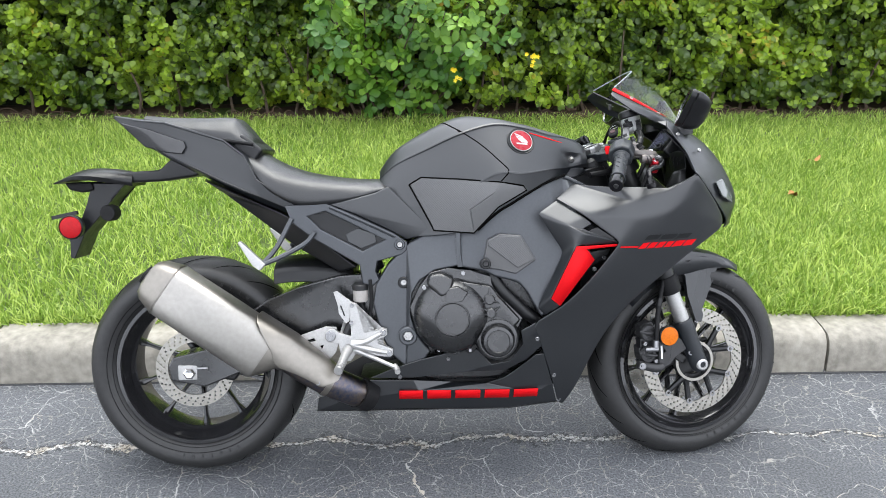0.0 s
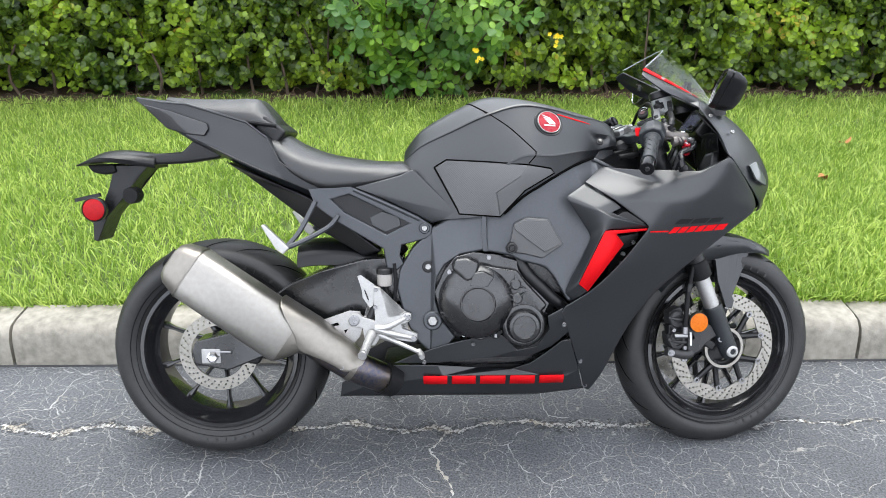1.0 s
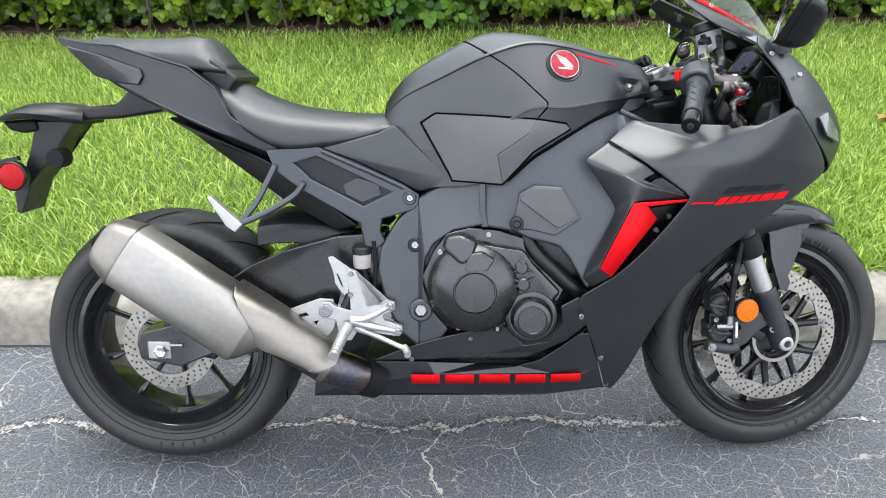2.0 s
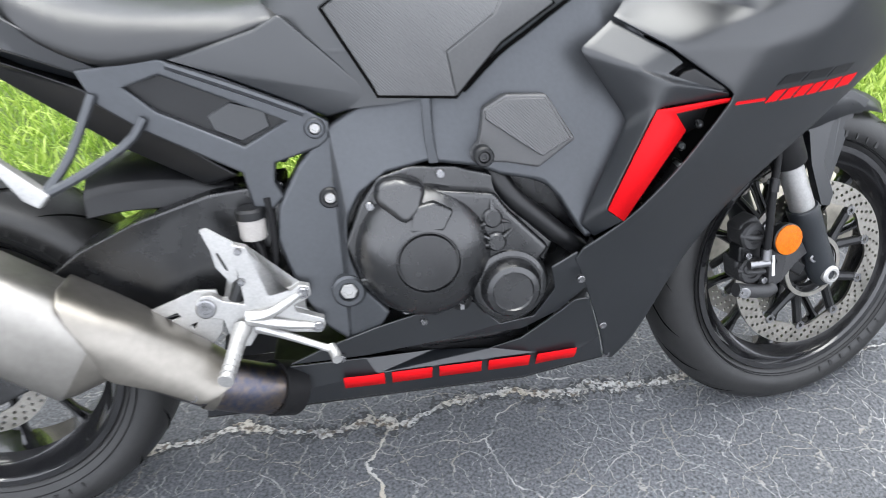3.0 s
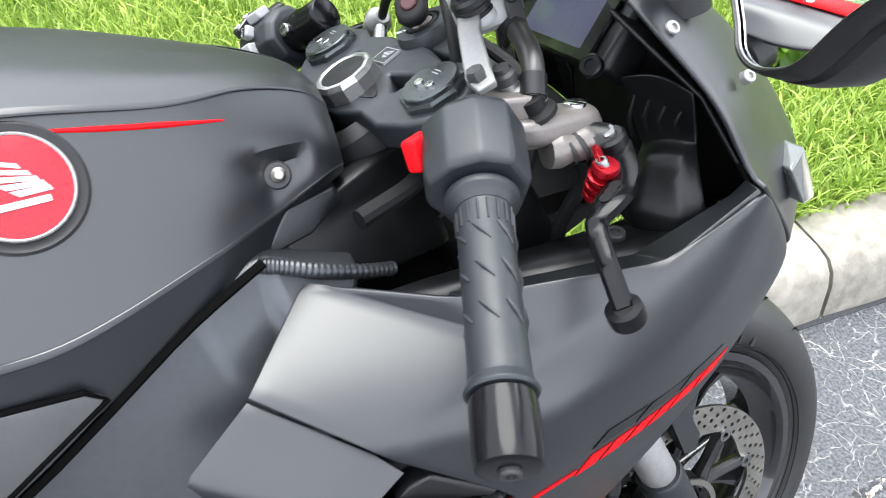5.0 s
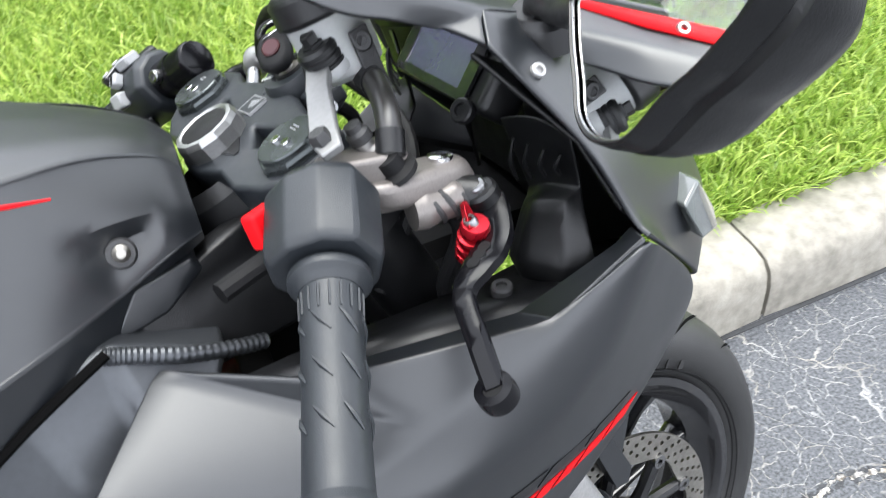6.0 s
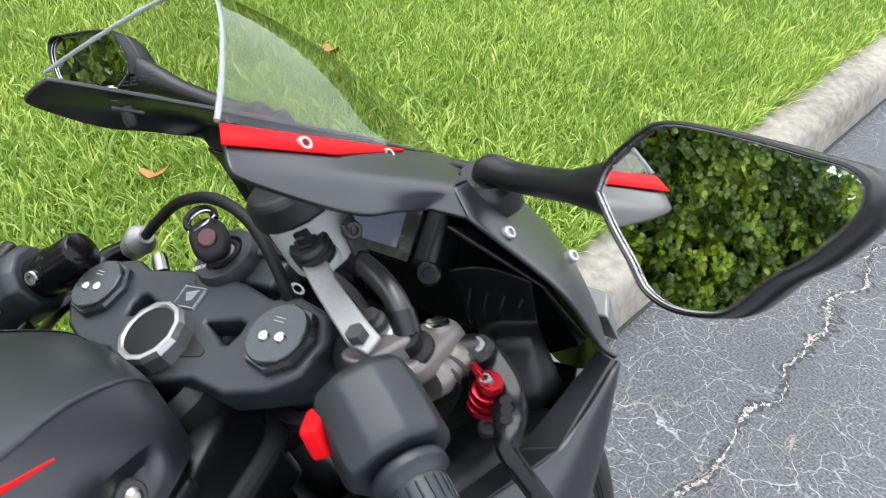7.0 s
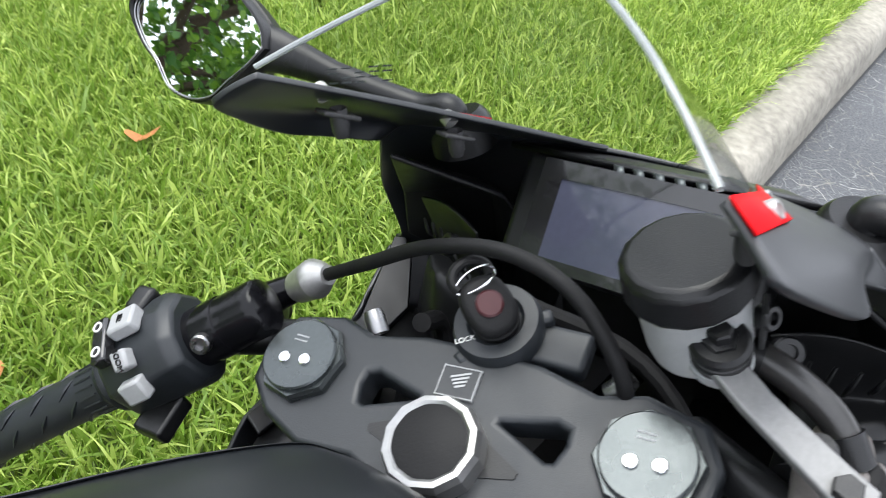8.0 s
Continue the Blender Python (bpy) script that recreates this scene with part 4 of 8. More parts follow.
part("belly_floor", skin(dict(a=(0.345, -0.100, 0.188), b=(0.345, 0.100, 0.188), c=(0.884, 0.104, 0.190), d=(0.884, -0.104, 0.190), e=(1.03, 0.09, 0.203), f=(1.03, -0.09, 0.203)), ["a b c d", "d c e f"]), PLASTIC, bike, thick=0.003)
part("sump", panel([(0.46, -0.12, 0.27), (0.92, -0.13, 0.33), (0.95, -0.12, 0.25), (0.5, -0.10, 0.21)], 0.22), DARK, bike, bevel=0.01)
for p in ((0.952, -0.222, 0.416), (1.009, -0.152, 0.297), (0.716, -0.172, 0.352), (0.80, -0.172, 0.338), (0.583, -0.162, 0.30), (1.033, -0.098, 0.212)):
    bolt("fairing_bolt", (p[0], p[1] - 0.002, p[2]), bike, 0.006, d=(0, -1, -0.15))

# five red blocks where the maker's name stands
pan = [o for o in bike.children if o.name.startswith("belly_pan")][0]
pm = bmesh.new()
pm.from_mesh(pan.data)
pan_tree = BVHTree.FromBMesh(pm)
pm.free()
x0 = 0.580
for wd in (0.066, 0.066, 0.070, 0.069, 0.068):
    strip = []
    for k in range(4):
        x = x0 + wd * k / 3
        strip.append([pan_tree.ray_cast(Vector((x, -0.6, z)), Vector((0, 1, 0)))[0] + Vector((0, -d, 0)) for z, d in ((0.2575, 0.0056), (0.244, 0.0056), (0.229, 0.0056))])
    bm = bmesh.new()
    v = [[bm.verts.new(p) for p in col] for col in strip]
    for c, d in zip(v, v[1:]):
        bm.faces.new((c[0], d[0], d[1], c[1]))
        bm.faces.new((c[1], d[1], d[2], c[2]))
    part("name_block", bm, RED, bike, thick=0.0008, offset=0.0)
    x0 += wd + 0.012

# tank
TANK = [(0.532, [(0, 0.868), (0.05, 0.862), (0.085, 0.842), (0.108, 0.812), (0.125, 0.775), (0.128, 0.742)]),
        (0.552, [(0, 0.897), (0.055, 0.890), (0.10, 0.860), (0.122, 0.815), (0.136, 0.765), (0.138, 0.715)]),
        (0.585, [(0, 0.930), (0.06, 0.922), (0.112, 0.885), (0.135, 0.830), (0.146, 0.770), (0.148, 0.690)]),
        (0.66, [(0, 0.974), (0.07, 0.964), (0.134, 0.920), (0.155, 0.850), (0.162, 0.770), (0.163, 0.690)]),
        (0.75, [(0, 1.013), (0.080, 1.002), (0.154, 0.960), (0.179, 0.880), (0.188, 0.800), (0.192, 0.705)]),
        (0.84, [(0, 1.012), (0.088, 1.004), (0.149, 0.984), (0.189, 0.905), (0.213, 0.852), (0.205, 0.762)]),
        (0.92, [(0, 0.995), (0.085, 0.990), (0.138, 0.9765), (0.174, 0.912), (0.201, 0.856), (0.192, 0.800)]),
        (1.00, [(0, 0.973), (0.072, 0.969), (0.108, 0.957), (0.138, 0.908), (0.160, 0.866), (0.157, 0.832)]),
        (1.053, [(0, 0.957), (0.045, 0.955), (0.076, 0.949), (0.106, 0.912), (0.118, 0.871), (0.110, 0.846)]),
        (1.094, [(0, 0.940), (0.032, 0.939), (0.055, 0.934), (0.085, 0.905), (0.094, 0.880), (0.084, 0.866)]),
        (1.112, [(0, 0.922), (0.026, 0.921), (0.045, 0.917), (0.070, 0.895), (0.078, 0.880), (0.068, 0.870)])]
# the shoulder and the lower edge of the tank are creased
TANK = [(x, [p[0], p[1], p[2], p[2], p[3], p[4], p[4], p[5]]) for x, p in TANK]
tank_bm = loft(TANK, 99, 42)
NOTCH = [Vector((1.018, 0.921)), Vector((1.090, 0.906)), Vector((1.088, 0.886)), Vector((1.051, 0.873))]
for v in tank_bm.verts:
    q = Vector((v.co.x, v.co.z))
    deep = min((b - a).normalized().cross(q - a) * -1 for a, b in zip(NOTCH, NOTCH[1:] + NOTCH[:1]))
    if deep > 0 and abs(v.co.y) > 0.03:
        v.co.y -= math.copysign(min(0.009, deep * 0.7), v.co.y)
tank_tree = BVHTree.FromBMesh(tank_bm)
tank = part("fuel_tank", tank_bm, MATTE, bike, "matte black fuel tank with a round red badge", sharp=26)


def drape(pts, tree, lift=0.0, n=24, s=-1, smooth=True):
    """Lays a line, given in x and z, on the side of a skin."""
    out = []
    src = [(q.x, q.z) for q in spline([(x, 0, z) for x, z in pts], n)] if smooth else pts
    for x, z in src:
        hit, nor, _, _ = tree.ray_cast(Vector((x, s * 0.6, z)), Vector((0, -s, 0)))
        if hit:
            out.append(hit + Vector((0, s * lift, 0)))
    return out


for s in (-1, 1):
    part("tank_seam", tube(drape([(0.70, 1.0), (0.73, 0.982), (0.804, 0.933), (0.862, 0.88)], tank_tree, -0.0012, 24, s) + drape([(0.876, 0.866), (0.874, 0.855), (0.857, 0.836)], tank_tree, -0.0012, 8, s), 0.0022, 6, 40), SEAM, bike)
    part("red_pinstripe", tube([p + Vector((0, 0, 0)) for p in drape([(0.92, 0.968), (0.98, 0.9515), (1.035, 0.937)], tank_tree, -0.0002, 10, s)], [0.0008, 0.002, 0.0022, 0.0008], 6, 16), RED, bike)
    # knee cover
    kv = {k: (p[0], p[1] * -s, p[2]) for k, p in dict(a=(0.614, -0.153, 0.826), b=(0.646, -0.166, 0.846), c=(0.75, -0.194, 0.841), d=(0.856, -0.216, 0.833), e=(0.916, -0.203, 0.823), f=(0.926, -0.198, 0.811), g=(0.848, -0.216, 0.767), h=(0.785, -0.207, 0.699), i=(0.679, -0.172, 0.704), j=(0.673, -0.170, 0.718), m=(0.70, -0.182, 0.805), q=(0.84, -0.226, 0.806), r=(0.775, -0.209, 0.76)).items()}
    part("knee_cover", skin(kv, ["a b m", "b c m", "c d q m", "m q r", "a m j", "m r i j", "r h i"]), GRIPPAD, bike, "textured black knee cover" if s == -1 else "", bevel=0.004, thick=0.012, seg=3)
    part("knee_cover_edge", skin(kv, ["d e f q", "f g q", "q g h r"]), PADSKIN, bike, "smooth edge of the knee cover" if s == -1 else "", bevel=0.003, thick=0.012, seg=3)
    part("cover_gap", tube([(kv[k][0], kv[k][1] + s * -0.001, kv[k][2]) for k in "abcdefghija"], 0.0022, 6, straight=True), SEAM, bike)
    part("tank_gap", tube([(x, y * -s, z) for x, y, z in ((1.036, -0.146, 0.849), (0.981, -0.170, 0.829), (0.93, -0.189, 0.802), (0.888, -0.199, 0.777), (0.846, -0.206, 0.752), (0.795, -0.204, 0.706))], 0.0035, 6, 16), SEAM, bike)
    part("tank_foot", panel([(1.035, s * 0.122, 0.838), (1.06, s * 0.112, 0.868), (1.10, s * 0.09, 0.868), (1.105, s * 0.085, 0.855), (1.075, s * 0.108, 0.842)], -s * 0.03), MATTE, bike, bevel=0.003)
    bolt("tank_bolt", (1.060, s * 0.098, 0.890), bike, 0.0105, d=(0.1, s, 0.35), h=0.008, mat=GREYM)
    part("bolt_core", lathe([(0.006, 0.0), (0.0055, -0.005), (0.003, -0.0075), (0, -0.008)], 20, Matrix.Translation((1.061, s * 0.1035, 0.892)) @ Vector((0, -1, 0)).rotation_difference(Vector((0.1, s, 0.35))).to_matrix().to_4x4()), STEEL, bike)
# badge
for s in (-1, 1):
    rim = [tank_tree.ray_cast(Vector((0.914 + 0.036 * math.cos(k * math.pi / 6), s * 0.6, 0.940 + 0.032 * math.sin(k * math.pi / 6))), Vector((0, -s, 0)))[0] for k in range(12)]
    mid = sum(rim, Vector()) / 12
    nor = sum(((rim[k] - mid).cross(rim[(k + 3) % 12] - mid) for k in range(12)), Vector()).normalized()
    nor = nor if nor.y * s > 0 else -nor
    crown = tank_tree.ray_cast(mid + nor * 0.1, -nor)[0]
    B = Matrix.Translation(mid + nor * max(0.0005, (crown - mid).dot(nor) + 0.0005)) @ Vector((0, -1, 0)).rotation_difference(nor).to_matrix().to_4x4()
    part("badge_recess", lathe([(0.0395, 0.010), (0.0392, 0.0002), (0.0375, -0.0008), (0.035, 0.0), (0, 0)], 48, B), PLASTIC, bike)
    part("badge", lathe([(0.0305, 0.004), (0.0305, -0.003), (0.0285, -0.0035), (0, -0.0035)], 40, B), BADGERED, bike, "round red badge with a silver ring")
    part("badge_ring", lathe([(0.0318, 0.003), (0.0318, -0.0035), (0.0310, -0.0042), (0.0301, -0.0035), (0.0301, 0.003)], 40, B, closed=True), ALU, bike)
    for k, (x0, z0, x1, z1) in enumerate(((-0.0195, 0.0205, 0.004, 0.0125), (-0.0170, 0.0140, 0.008, 0.0075), (-0.0135, 0.0080, 0.0115, 0.0035), (-0.0095, 0.0025, 0.0145, 0.0002), (-0.0040, -0.0025, 0.0165, -0.0030))):
        part("badge_mark", panel([(x0, -0.0042, z0), (x1, -0.0042, z1), (x1 + 0.0015, -0.0042, z1 - 0.0032), (x0 + 0.0045, -0.0042, z0 - 0.0040)], 0.002), BADGEPALE, bike).data.transform(B)
    bm = panel([(-0.0155, -0.0042, -0.0085), (0.0155, -0.0042, -0.0085), (0.0155, -0.0042, -0.0125), (-0.0155, -0.0042, -0.0125)], 0.002)
    part("badge_bar", bm, BADGEPALE, bike).data.transform(B)

# seat and tail
part("rider_seat", loft([(0.163, [(0, 0.936), (0.05, 0.933), (0.088, 0.922), (0.103, 0.908), (0.10, 0.902)]), (0.20, [(0, 0.918), (0.06, 0.912), (0.115, 0.885), (0.133, 0.852), (0.12, 0.842)]), (0.25, [(0, 0.888), (0.07, 0.883), (0.135, 0.855), (0.152, 0.812), (0.135, 0.80)]),
                        (0.32, [(0, 0.862), (0.07, 0.858), (0.140, 0.835), (0.158, 0.785), (0.14, 0.768)]), (0.41, [(0, 0.846), (0.07, 0.843), (0.135, 0.828), (0.155, 0.790), (0.14, 0.770)]), (0.48, [(0, 0.839), (0.06, 0.838), (0.12, 0.828), (0.147, 0.80), (0.135, 0.785)]),
                        (0.535, [(0, 0.838), (0.05, 0.838), (0.10, 0.833), (0.142, 0.815), (0.13, 0.80)]), (0.556, [(0, 0.828), (0.05, 0.828), (0.09, 0.825), (0.135, 0.814), (0.12, 0.805)])], 40, 16), SEATM, bike, "black vinyl rider seat", sharp=60)
TAIL = [(-0.212, [(0, 1.022), (0.012, 1.022), (0.02, 1.019), (0.022, 1.014), (0.012, 1.010)]), (-0.13, [(0, 1.012), (0.045, 1.010), (0.064, 1.003), (0.056, 0.956), (0.03, 0.944)]), (-0.052, [(0, 1.004), (0.065, 1.002), (0.090, 0.994), (0.082, 0.912), (0.05, 0.898)]),
        (0.02, [(0, 0.985), (0.082, 0.982), (0.112, 0.973), (0.104, 0.882), (0.06, 0.862)]), (0.115, [(0, 0.955), (0.092, 0.952), (0.126, 0.944), (0.118, 0.838), (0.08, 0.818)]), (0.172, [(0, 0.912), (0.10, 0.910), (0.136, 0.902), (0.130, 0.814), (0.10, 0.795)]),
        (0.205, [(0, 0.86), (0.10, 0.858), (0.141, 0.842), (0.136, 0.800), (0.11, 0.78)]), (0.31, [(0, 0.79), (0.1, 0.785), (0.147, 0.770), (0.142, 0.754), (0.11, 0.738)])]
part("tail_cowl", loft([(x, [p[0], p[1], p[2], p[2], p[3], p[3], p[4]]) for x, p in TAIL], 30, 18, smooth_along=False), MATTE, bike, "matte black tail cowl", bevel=0.004, seg=3)
for s in (-1, 1):
    part("tail_lamp_side", panel([(-0.188, s * 0.040, 1.002), (-0.10, s * 0.0795, 0.981), (0.006, s * 0.1115, 0.946), (0.010, s * 0.1115, 0.930), (-0.004, s * 0.106, 0.912), (-0.060, s * 0.0855, 0.918), (-0.116, s * 0.066, 0.934), (-0.178, s * 0.040, 0.986)], -s * 0.012), GLOSS, bike, "dark glossy tail lamp side" if s == -1 else "", bevel=0.003, seg=3)
part("seat_block", box_bm(0.075, 0.20, 0.07, pose(0.165, 0, 0.918) @ pose(0, 0, 0, 0, 38, 0)), PLASTIC, bike, bevel=0.008)
part("pillion_cover", loft([(-0.122, [(0, 1.022), (0.02, 1.021), (0.042, 1.014), (0.045, 1.006)]), (-0.05, [(0, 1.016), (0.045, 1.013), (0.078, 0.996), (0.083, 0.984)]), (0.05, [(0, 1.013), (0.055, 1.010), (0.092, 0.982), (0.098, 0.964)]), (0.117, [(0, 1.014), (0.058, 1.010), (0.098, 0.975), (0.105, 0.947)]),
                           (0.145, [(0, 1.002), (0.058, 0.998), (0.098, 0.965), (0.106, 0.940)]), (0.19, [(0, 0.950), (0.06, 0.945), (0.10, 0.936), (0.105, 0.928)])], 24, 12), SEATM, bike, "black pillion seat", sharp=50)
part("seat_strap", tube([(0.105, -0.106, 0.950), (0.15, -0.112, 0.944), (0.192, -0.108, 0.938)], 0.005, 8, 8), DARK, bike)
for s in (-1, 1):
    cut_plate("subframe", [(0.285, 0.768), (0.39, 0.774), (0.466, 0.743), (0.57, 0.692), (0.603, 0.670), (0.602, 0.650), (0.590, 0.640), (0.522, 0.622), (0.516, 0.591), (0.526, 0.570), (0.512, 0.556), (0.488, 0.560), (0.480, 0.612), (0.352, 0.688), (0.300, 0.728)], [[(0.330, 0.746), (0.388, 0.760), (0.558, 0.678), (0.486, 0.643), (0.372, 0.705)]], 0.026, FRAMEM, bike, pose(0, s * 0.139, 0), "black subframe" if s == -1 else "", bevel=0.004)
    part("subframe_panel", panel([(0.322, s * 0.138, 0.750), (0.39, s * 0.138, 0.765), (0.568, s * 0.138, 0.680), (0.486, s * 0.138, 0.637), (0.366, s * 0.138, 0.702)], -s * 0.008), PLASTIC, bike, "glossy black inset panel" if s == -1 else "", bevel=0.002)
    part("panel_boss", panel([(0.440, s * 0.1405, 0.693), (0.474, s * 0.1405, 0.710), (0.520, s * 0.1405, 0.694), (0.524, s * 0.1405, 0.670), (0.482, s * 0.1405, 0.653), (0.446, s * 0.1405, 0.672)], -s * 0.006), MATTE, bike, bevel=0.0015)
    part("side_cover_panel", panel([(0.398, s * 0.1515, 0.776), (0.470, s * 0.1515, 0.792), (0.524, s * 0.1515, 0.806), (0.558, s * 0.1515, 0.822), (0.612, s * 0.156, 0.770), (0.679, s * 0.164, 0.703), (0.640, s * 0.158, 0.686), (0.606, s * 0.1515, 0.678), (0.570, s * 0.1515, 0.697), (0.468, s * 0.1515, 0.748)], -s * 0.03), MATTE, bike, "matte black side cover below the seat" if s == -1 else "", bevel=0.005, seg=3)
    part("subframe_rail", tube([(0.40, s * 0.150, 0.768), (0.50, s * 0.153, 0.724), (0.575, s * 0.152, 0.688)], 0.006, 8, 4), FRAMEM, bike)
    part("undertray", panel([(0.05, s * 0.10, 0.842), (0.28, s * 0.135, 0.745), (0.47, s * 0.13, 0.60), (0.42, s * 0.11, 0.585), (0.30, s * 0.10, 0.655), (0.10, s * 0.08, 0.805)], -s * 0.08), PLASTIC, bike, bevel=0.006)
    peg = tagged(empty("pillion_footrest"), "folded silver pillion footrest")
    peg.parent = bike
    part("stay", tube([(0.298, s * 0.155, 0.738), (0.262, s * 0.185, 0.665), (0.228, s * 0.215, 0.622)], 0.007, 8, 6), FRAMEM, peg)
    part("stay", tube([(0.358, s * 0.155, 0.700), (0.335, s * 0.17, 0.672), (0.275, s * 0.20, 0.640), (0.228, s * 0.215, 0.622)], 0.007, 8, 8), FRAMEM, peg)
    part("peg", panel([(0.166, s * 0.222, 0.682), (0.174, s * 0.222, 0.684), (0.238, s * 0.224, 0.622), (0.222, s * 0.224, 0.606), (0.205, s * 0.224, 0.618)], -s * 0.02), ALU, peg, bevel=0.003)

# number plate carrier with lamp and reflector
hang = tagged(empty("plate_carrier"), "black plate carrier with a round red reflector")
hang.parent = bike
part("carrier_arm", panel([(0.03, -0.045, 0.868), (-0.012, -0.045, 0.905), (-0.046, -0.045, 0.908), (-0.086, -0.045, 0.870), (-0.186, -0.045, 0.864), (-0.20, -0.045, 0.846), (-0.165, -0.045, 0.834), (-0.08, -0.045, 0.838), (0.02, -0.045, 0.852)], 0.09), PLASTIC, hang, bevel=0.008)
part("lamp_hood", loft([(-0.372, [(0, 0.838), (0.03, 0.838), (0.06, 0.836), (0.06, 0.832)]), (-0.30, [(0, 0.872), (0.045, 0.870), (0.09, 0.858), (0.092, 0.845)]), (-0.23, [(0, 0.874), (0.05, 0.871), (0.085, 0.855), (0.08, 0.838)]), (-0.16, [(0, 0.862), (0.04, 0.858), (0.055, 0.84), (0.05, 0.826)])], 12, 8), PLASTIC, hang, sharp=45)
part("number_lamp", panel([(-0.35, -0.05, 0.836), (-0.27, -0.06, 0.838), (-0.265, -0.06, 0.815), (-0.30, -0.055, 0.808), (-0.335, -0.05, 0.816)], 0.09), DARK, hang, bevel=0.006)
part("plate_holder", panel([(-0.272, -0.05, 0.835), (-0.178, -0.05, 0.834), (-0.200, -0.05, 0.812), (-0.224, -0.05, 0.788), (-0.256, -0.05, 0.740), (-0.300, -0.05, 0.692), (-0.331, -0.05, 0.622), (-0.342, -0.05, 0.626), (-0.341, -0.05, 0.694), (-0.309, -0.05, 0.730), (-0.289, -0.05, 0.778)], 0.10), PLASTIC, hang, bevel=0.004)
part("side_marker", lathe([(0.0, -0.02), (0.02, -0.02), (0.023, -0.012), (0.023, 0.02), (0, 0.02)], 20, Matrix.Translation((-0.222, -0.06, 0.752))), DARK, hang)
part("marker_stay", box_bm(0.07, 0.012, 0.010, Matrix.Translation((-0.335, -0.085, 0.748)) @ pose(0, 0, 0, 0, -12, 0)), PLASTIC, hang)
part("reflector_bezel", lathe([(0.0, 0.012), (0.033, 0.012), (0.034, -0.004), (0.031, -0.008), (0.029, -0.004), (0, -0.004)], 32, Matrix.Translation((-0.318, -0.088, 0.715))), PLASTIC, hang)
part("reflector", lathe([(0.0295, -0.002), (0.0295, -0.007), (0.024, -0.0095), (0, -0.0105)], 32, Matrix.Translation((-0.318, -0.088, 0.715))), REDREF, hang, "round red reflector")

# ---- front end ----
def script(name, text, size, m, mat, parent, extrude=0.0004):
    cu = bpy.data.curves.new(name, "FONT")
    cu.body, cu.size, cu.extrude, cu.align_x, cu.align_y = text, size, extrude, "CENTER", "CENTER"
    ob = new(name, cu)
    me = bpy.data.meshes.new_from_object(ob.evaluated_get(bpy.context.evaluated_depsgraph_get()))
    bpy.data.objects.remove(ob)
    me.transform(m)
    me.materials.clear()
    me.materials.append(mat)
    res = new(name, me)
    res.parent = parent
    return res


GLASS = bpy.data.materials.new("clear_screen")
GLASS.use_nodes = True
_nt = GLASS.node_tree
_b = _nt.nodes["Principled BSDF"]
_tr = _nt.nodes.new("ShaderNodeBsdfTransparent")
_tr.inputs["Color"].default_value = (0.86, 0.87, 0.86, 1)
_gl = _nt.nodes.new("ShaderNodeBsdfGlossy")
_gl.inputs["Roughness"].default_value = 0.03
_lw = _nt.nodes.new("ShaderNodeLayerWeight")
_lw.inputs["Blend"].default_value = 0.5
_pw = _nt.nodes.new("ShaderNodeMath")
_pw.operation = "POWER"
_pw.inputs[1].default_value = 4.0
_nt.links.new(_lw.outputs["Facing"], _pw.inputs[0])
_fr = _nt.nodes.new("ShaderNodeMapRange")
_fr.inputs["To Min"].default_value, _fr.inputs["To Max"].default_value = 0.045, 0.6
_nt.links.new(_pw.outputs[0], _fr.inputs["Value"])
_mx = _nt.nodes.new("ShaderNodeMixShader")
_nt.links.new(_fr.outputs["Result"], _mx.inputs["Fac"])
_nt.links.new(_tr.outputs[0], _mx.inputs[1])
_nt.links.new(_gl.outputs[0], _mx.inputs[2])
_nt.links.new(_mx.outputs[0], _nt.nodes["Material Output"].inputs["Surface"])
MIRROR = material("mirror_glass", (0.86, 0.87, 0.87), 0.015, 1.0, 0.0, 5, rough_vary=0.0)
CAPGREY = material("grey_fork_cap", (0.074, 0.083, 0.085), 0.27, 0.75, 0.08, 40, 0.06, 900)
SWITCH = material("switch_housing", (0.012, 0.0145, 0.0175), 0.44, 0.0, 0.12, 40, 0.14, 1500)
KEYRED = material("dark_red_emblem", (0.035, 0.003, 0.005), 0.3, 0.2, 0.1, 60)
BUTTON = material("pale_button", (0.30, 0.305, 0.31), 0.5, 0.0, 0.05, 60)
BRACK = material("satin_bracket", (0.23, 0.23, 0.228), 0.50, 0.65, 0.08, 40, 0.08, 900)
LEVERM = material("satin_black_lever", (0.004, 0.004, 0.005), 0.20, 0.0, 0.1, 60, 0.03, 900, spec=0.25)
STEMM = material("satin_stem_nut", (0.36, 0.36, 0.355), 0.36, 0.9, 0.08, 40, 0.05, 900)
CUP = material("translucent_cup", (0.40, 0.41, 0.41), 0.4, 0.0, 0.05, 40, transmission=0.3)
SCREENLCD = material("dark_display", (0.05, 0.053, 0.08), 0.07, 0.0, 0.08, 20, coat=0.3)
REARCUP = material("smoky_cup", (0.34, 0.32, 0.30), 0.35, 0.0, 0.1, 40)
EDGE = material("screen_edge", (0.40, 0.43, 0.43), 0.12, 0.0, 0.05, 60, transmission=0.5, coat=0.4)

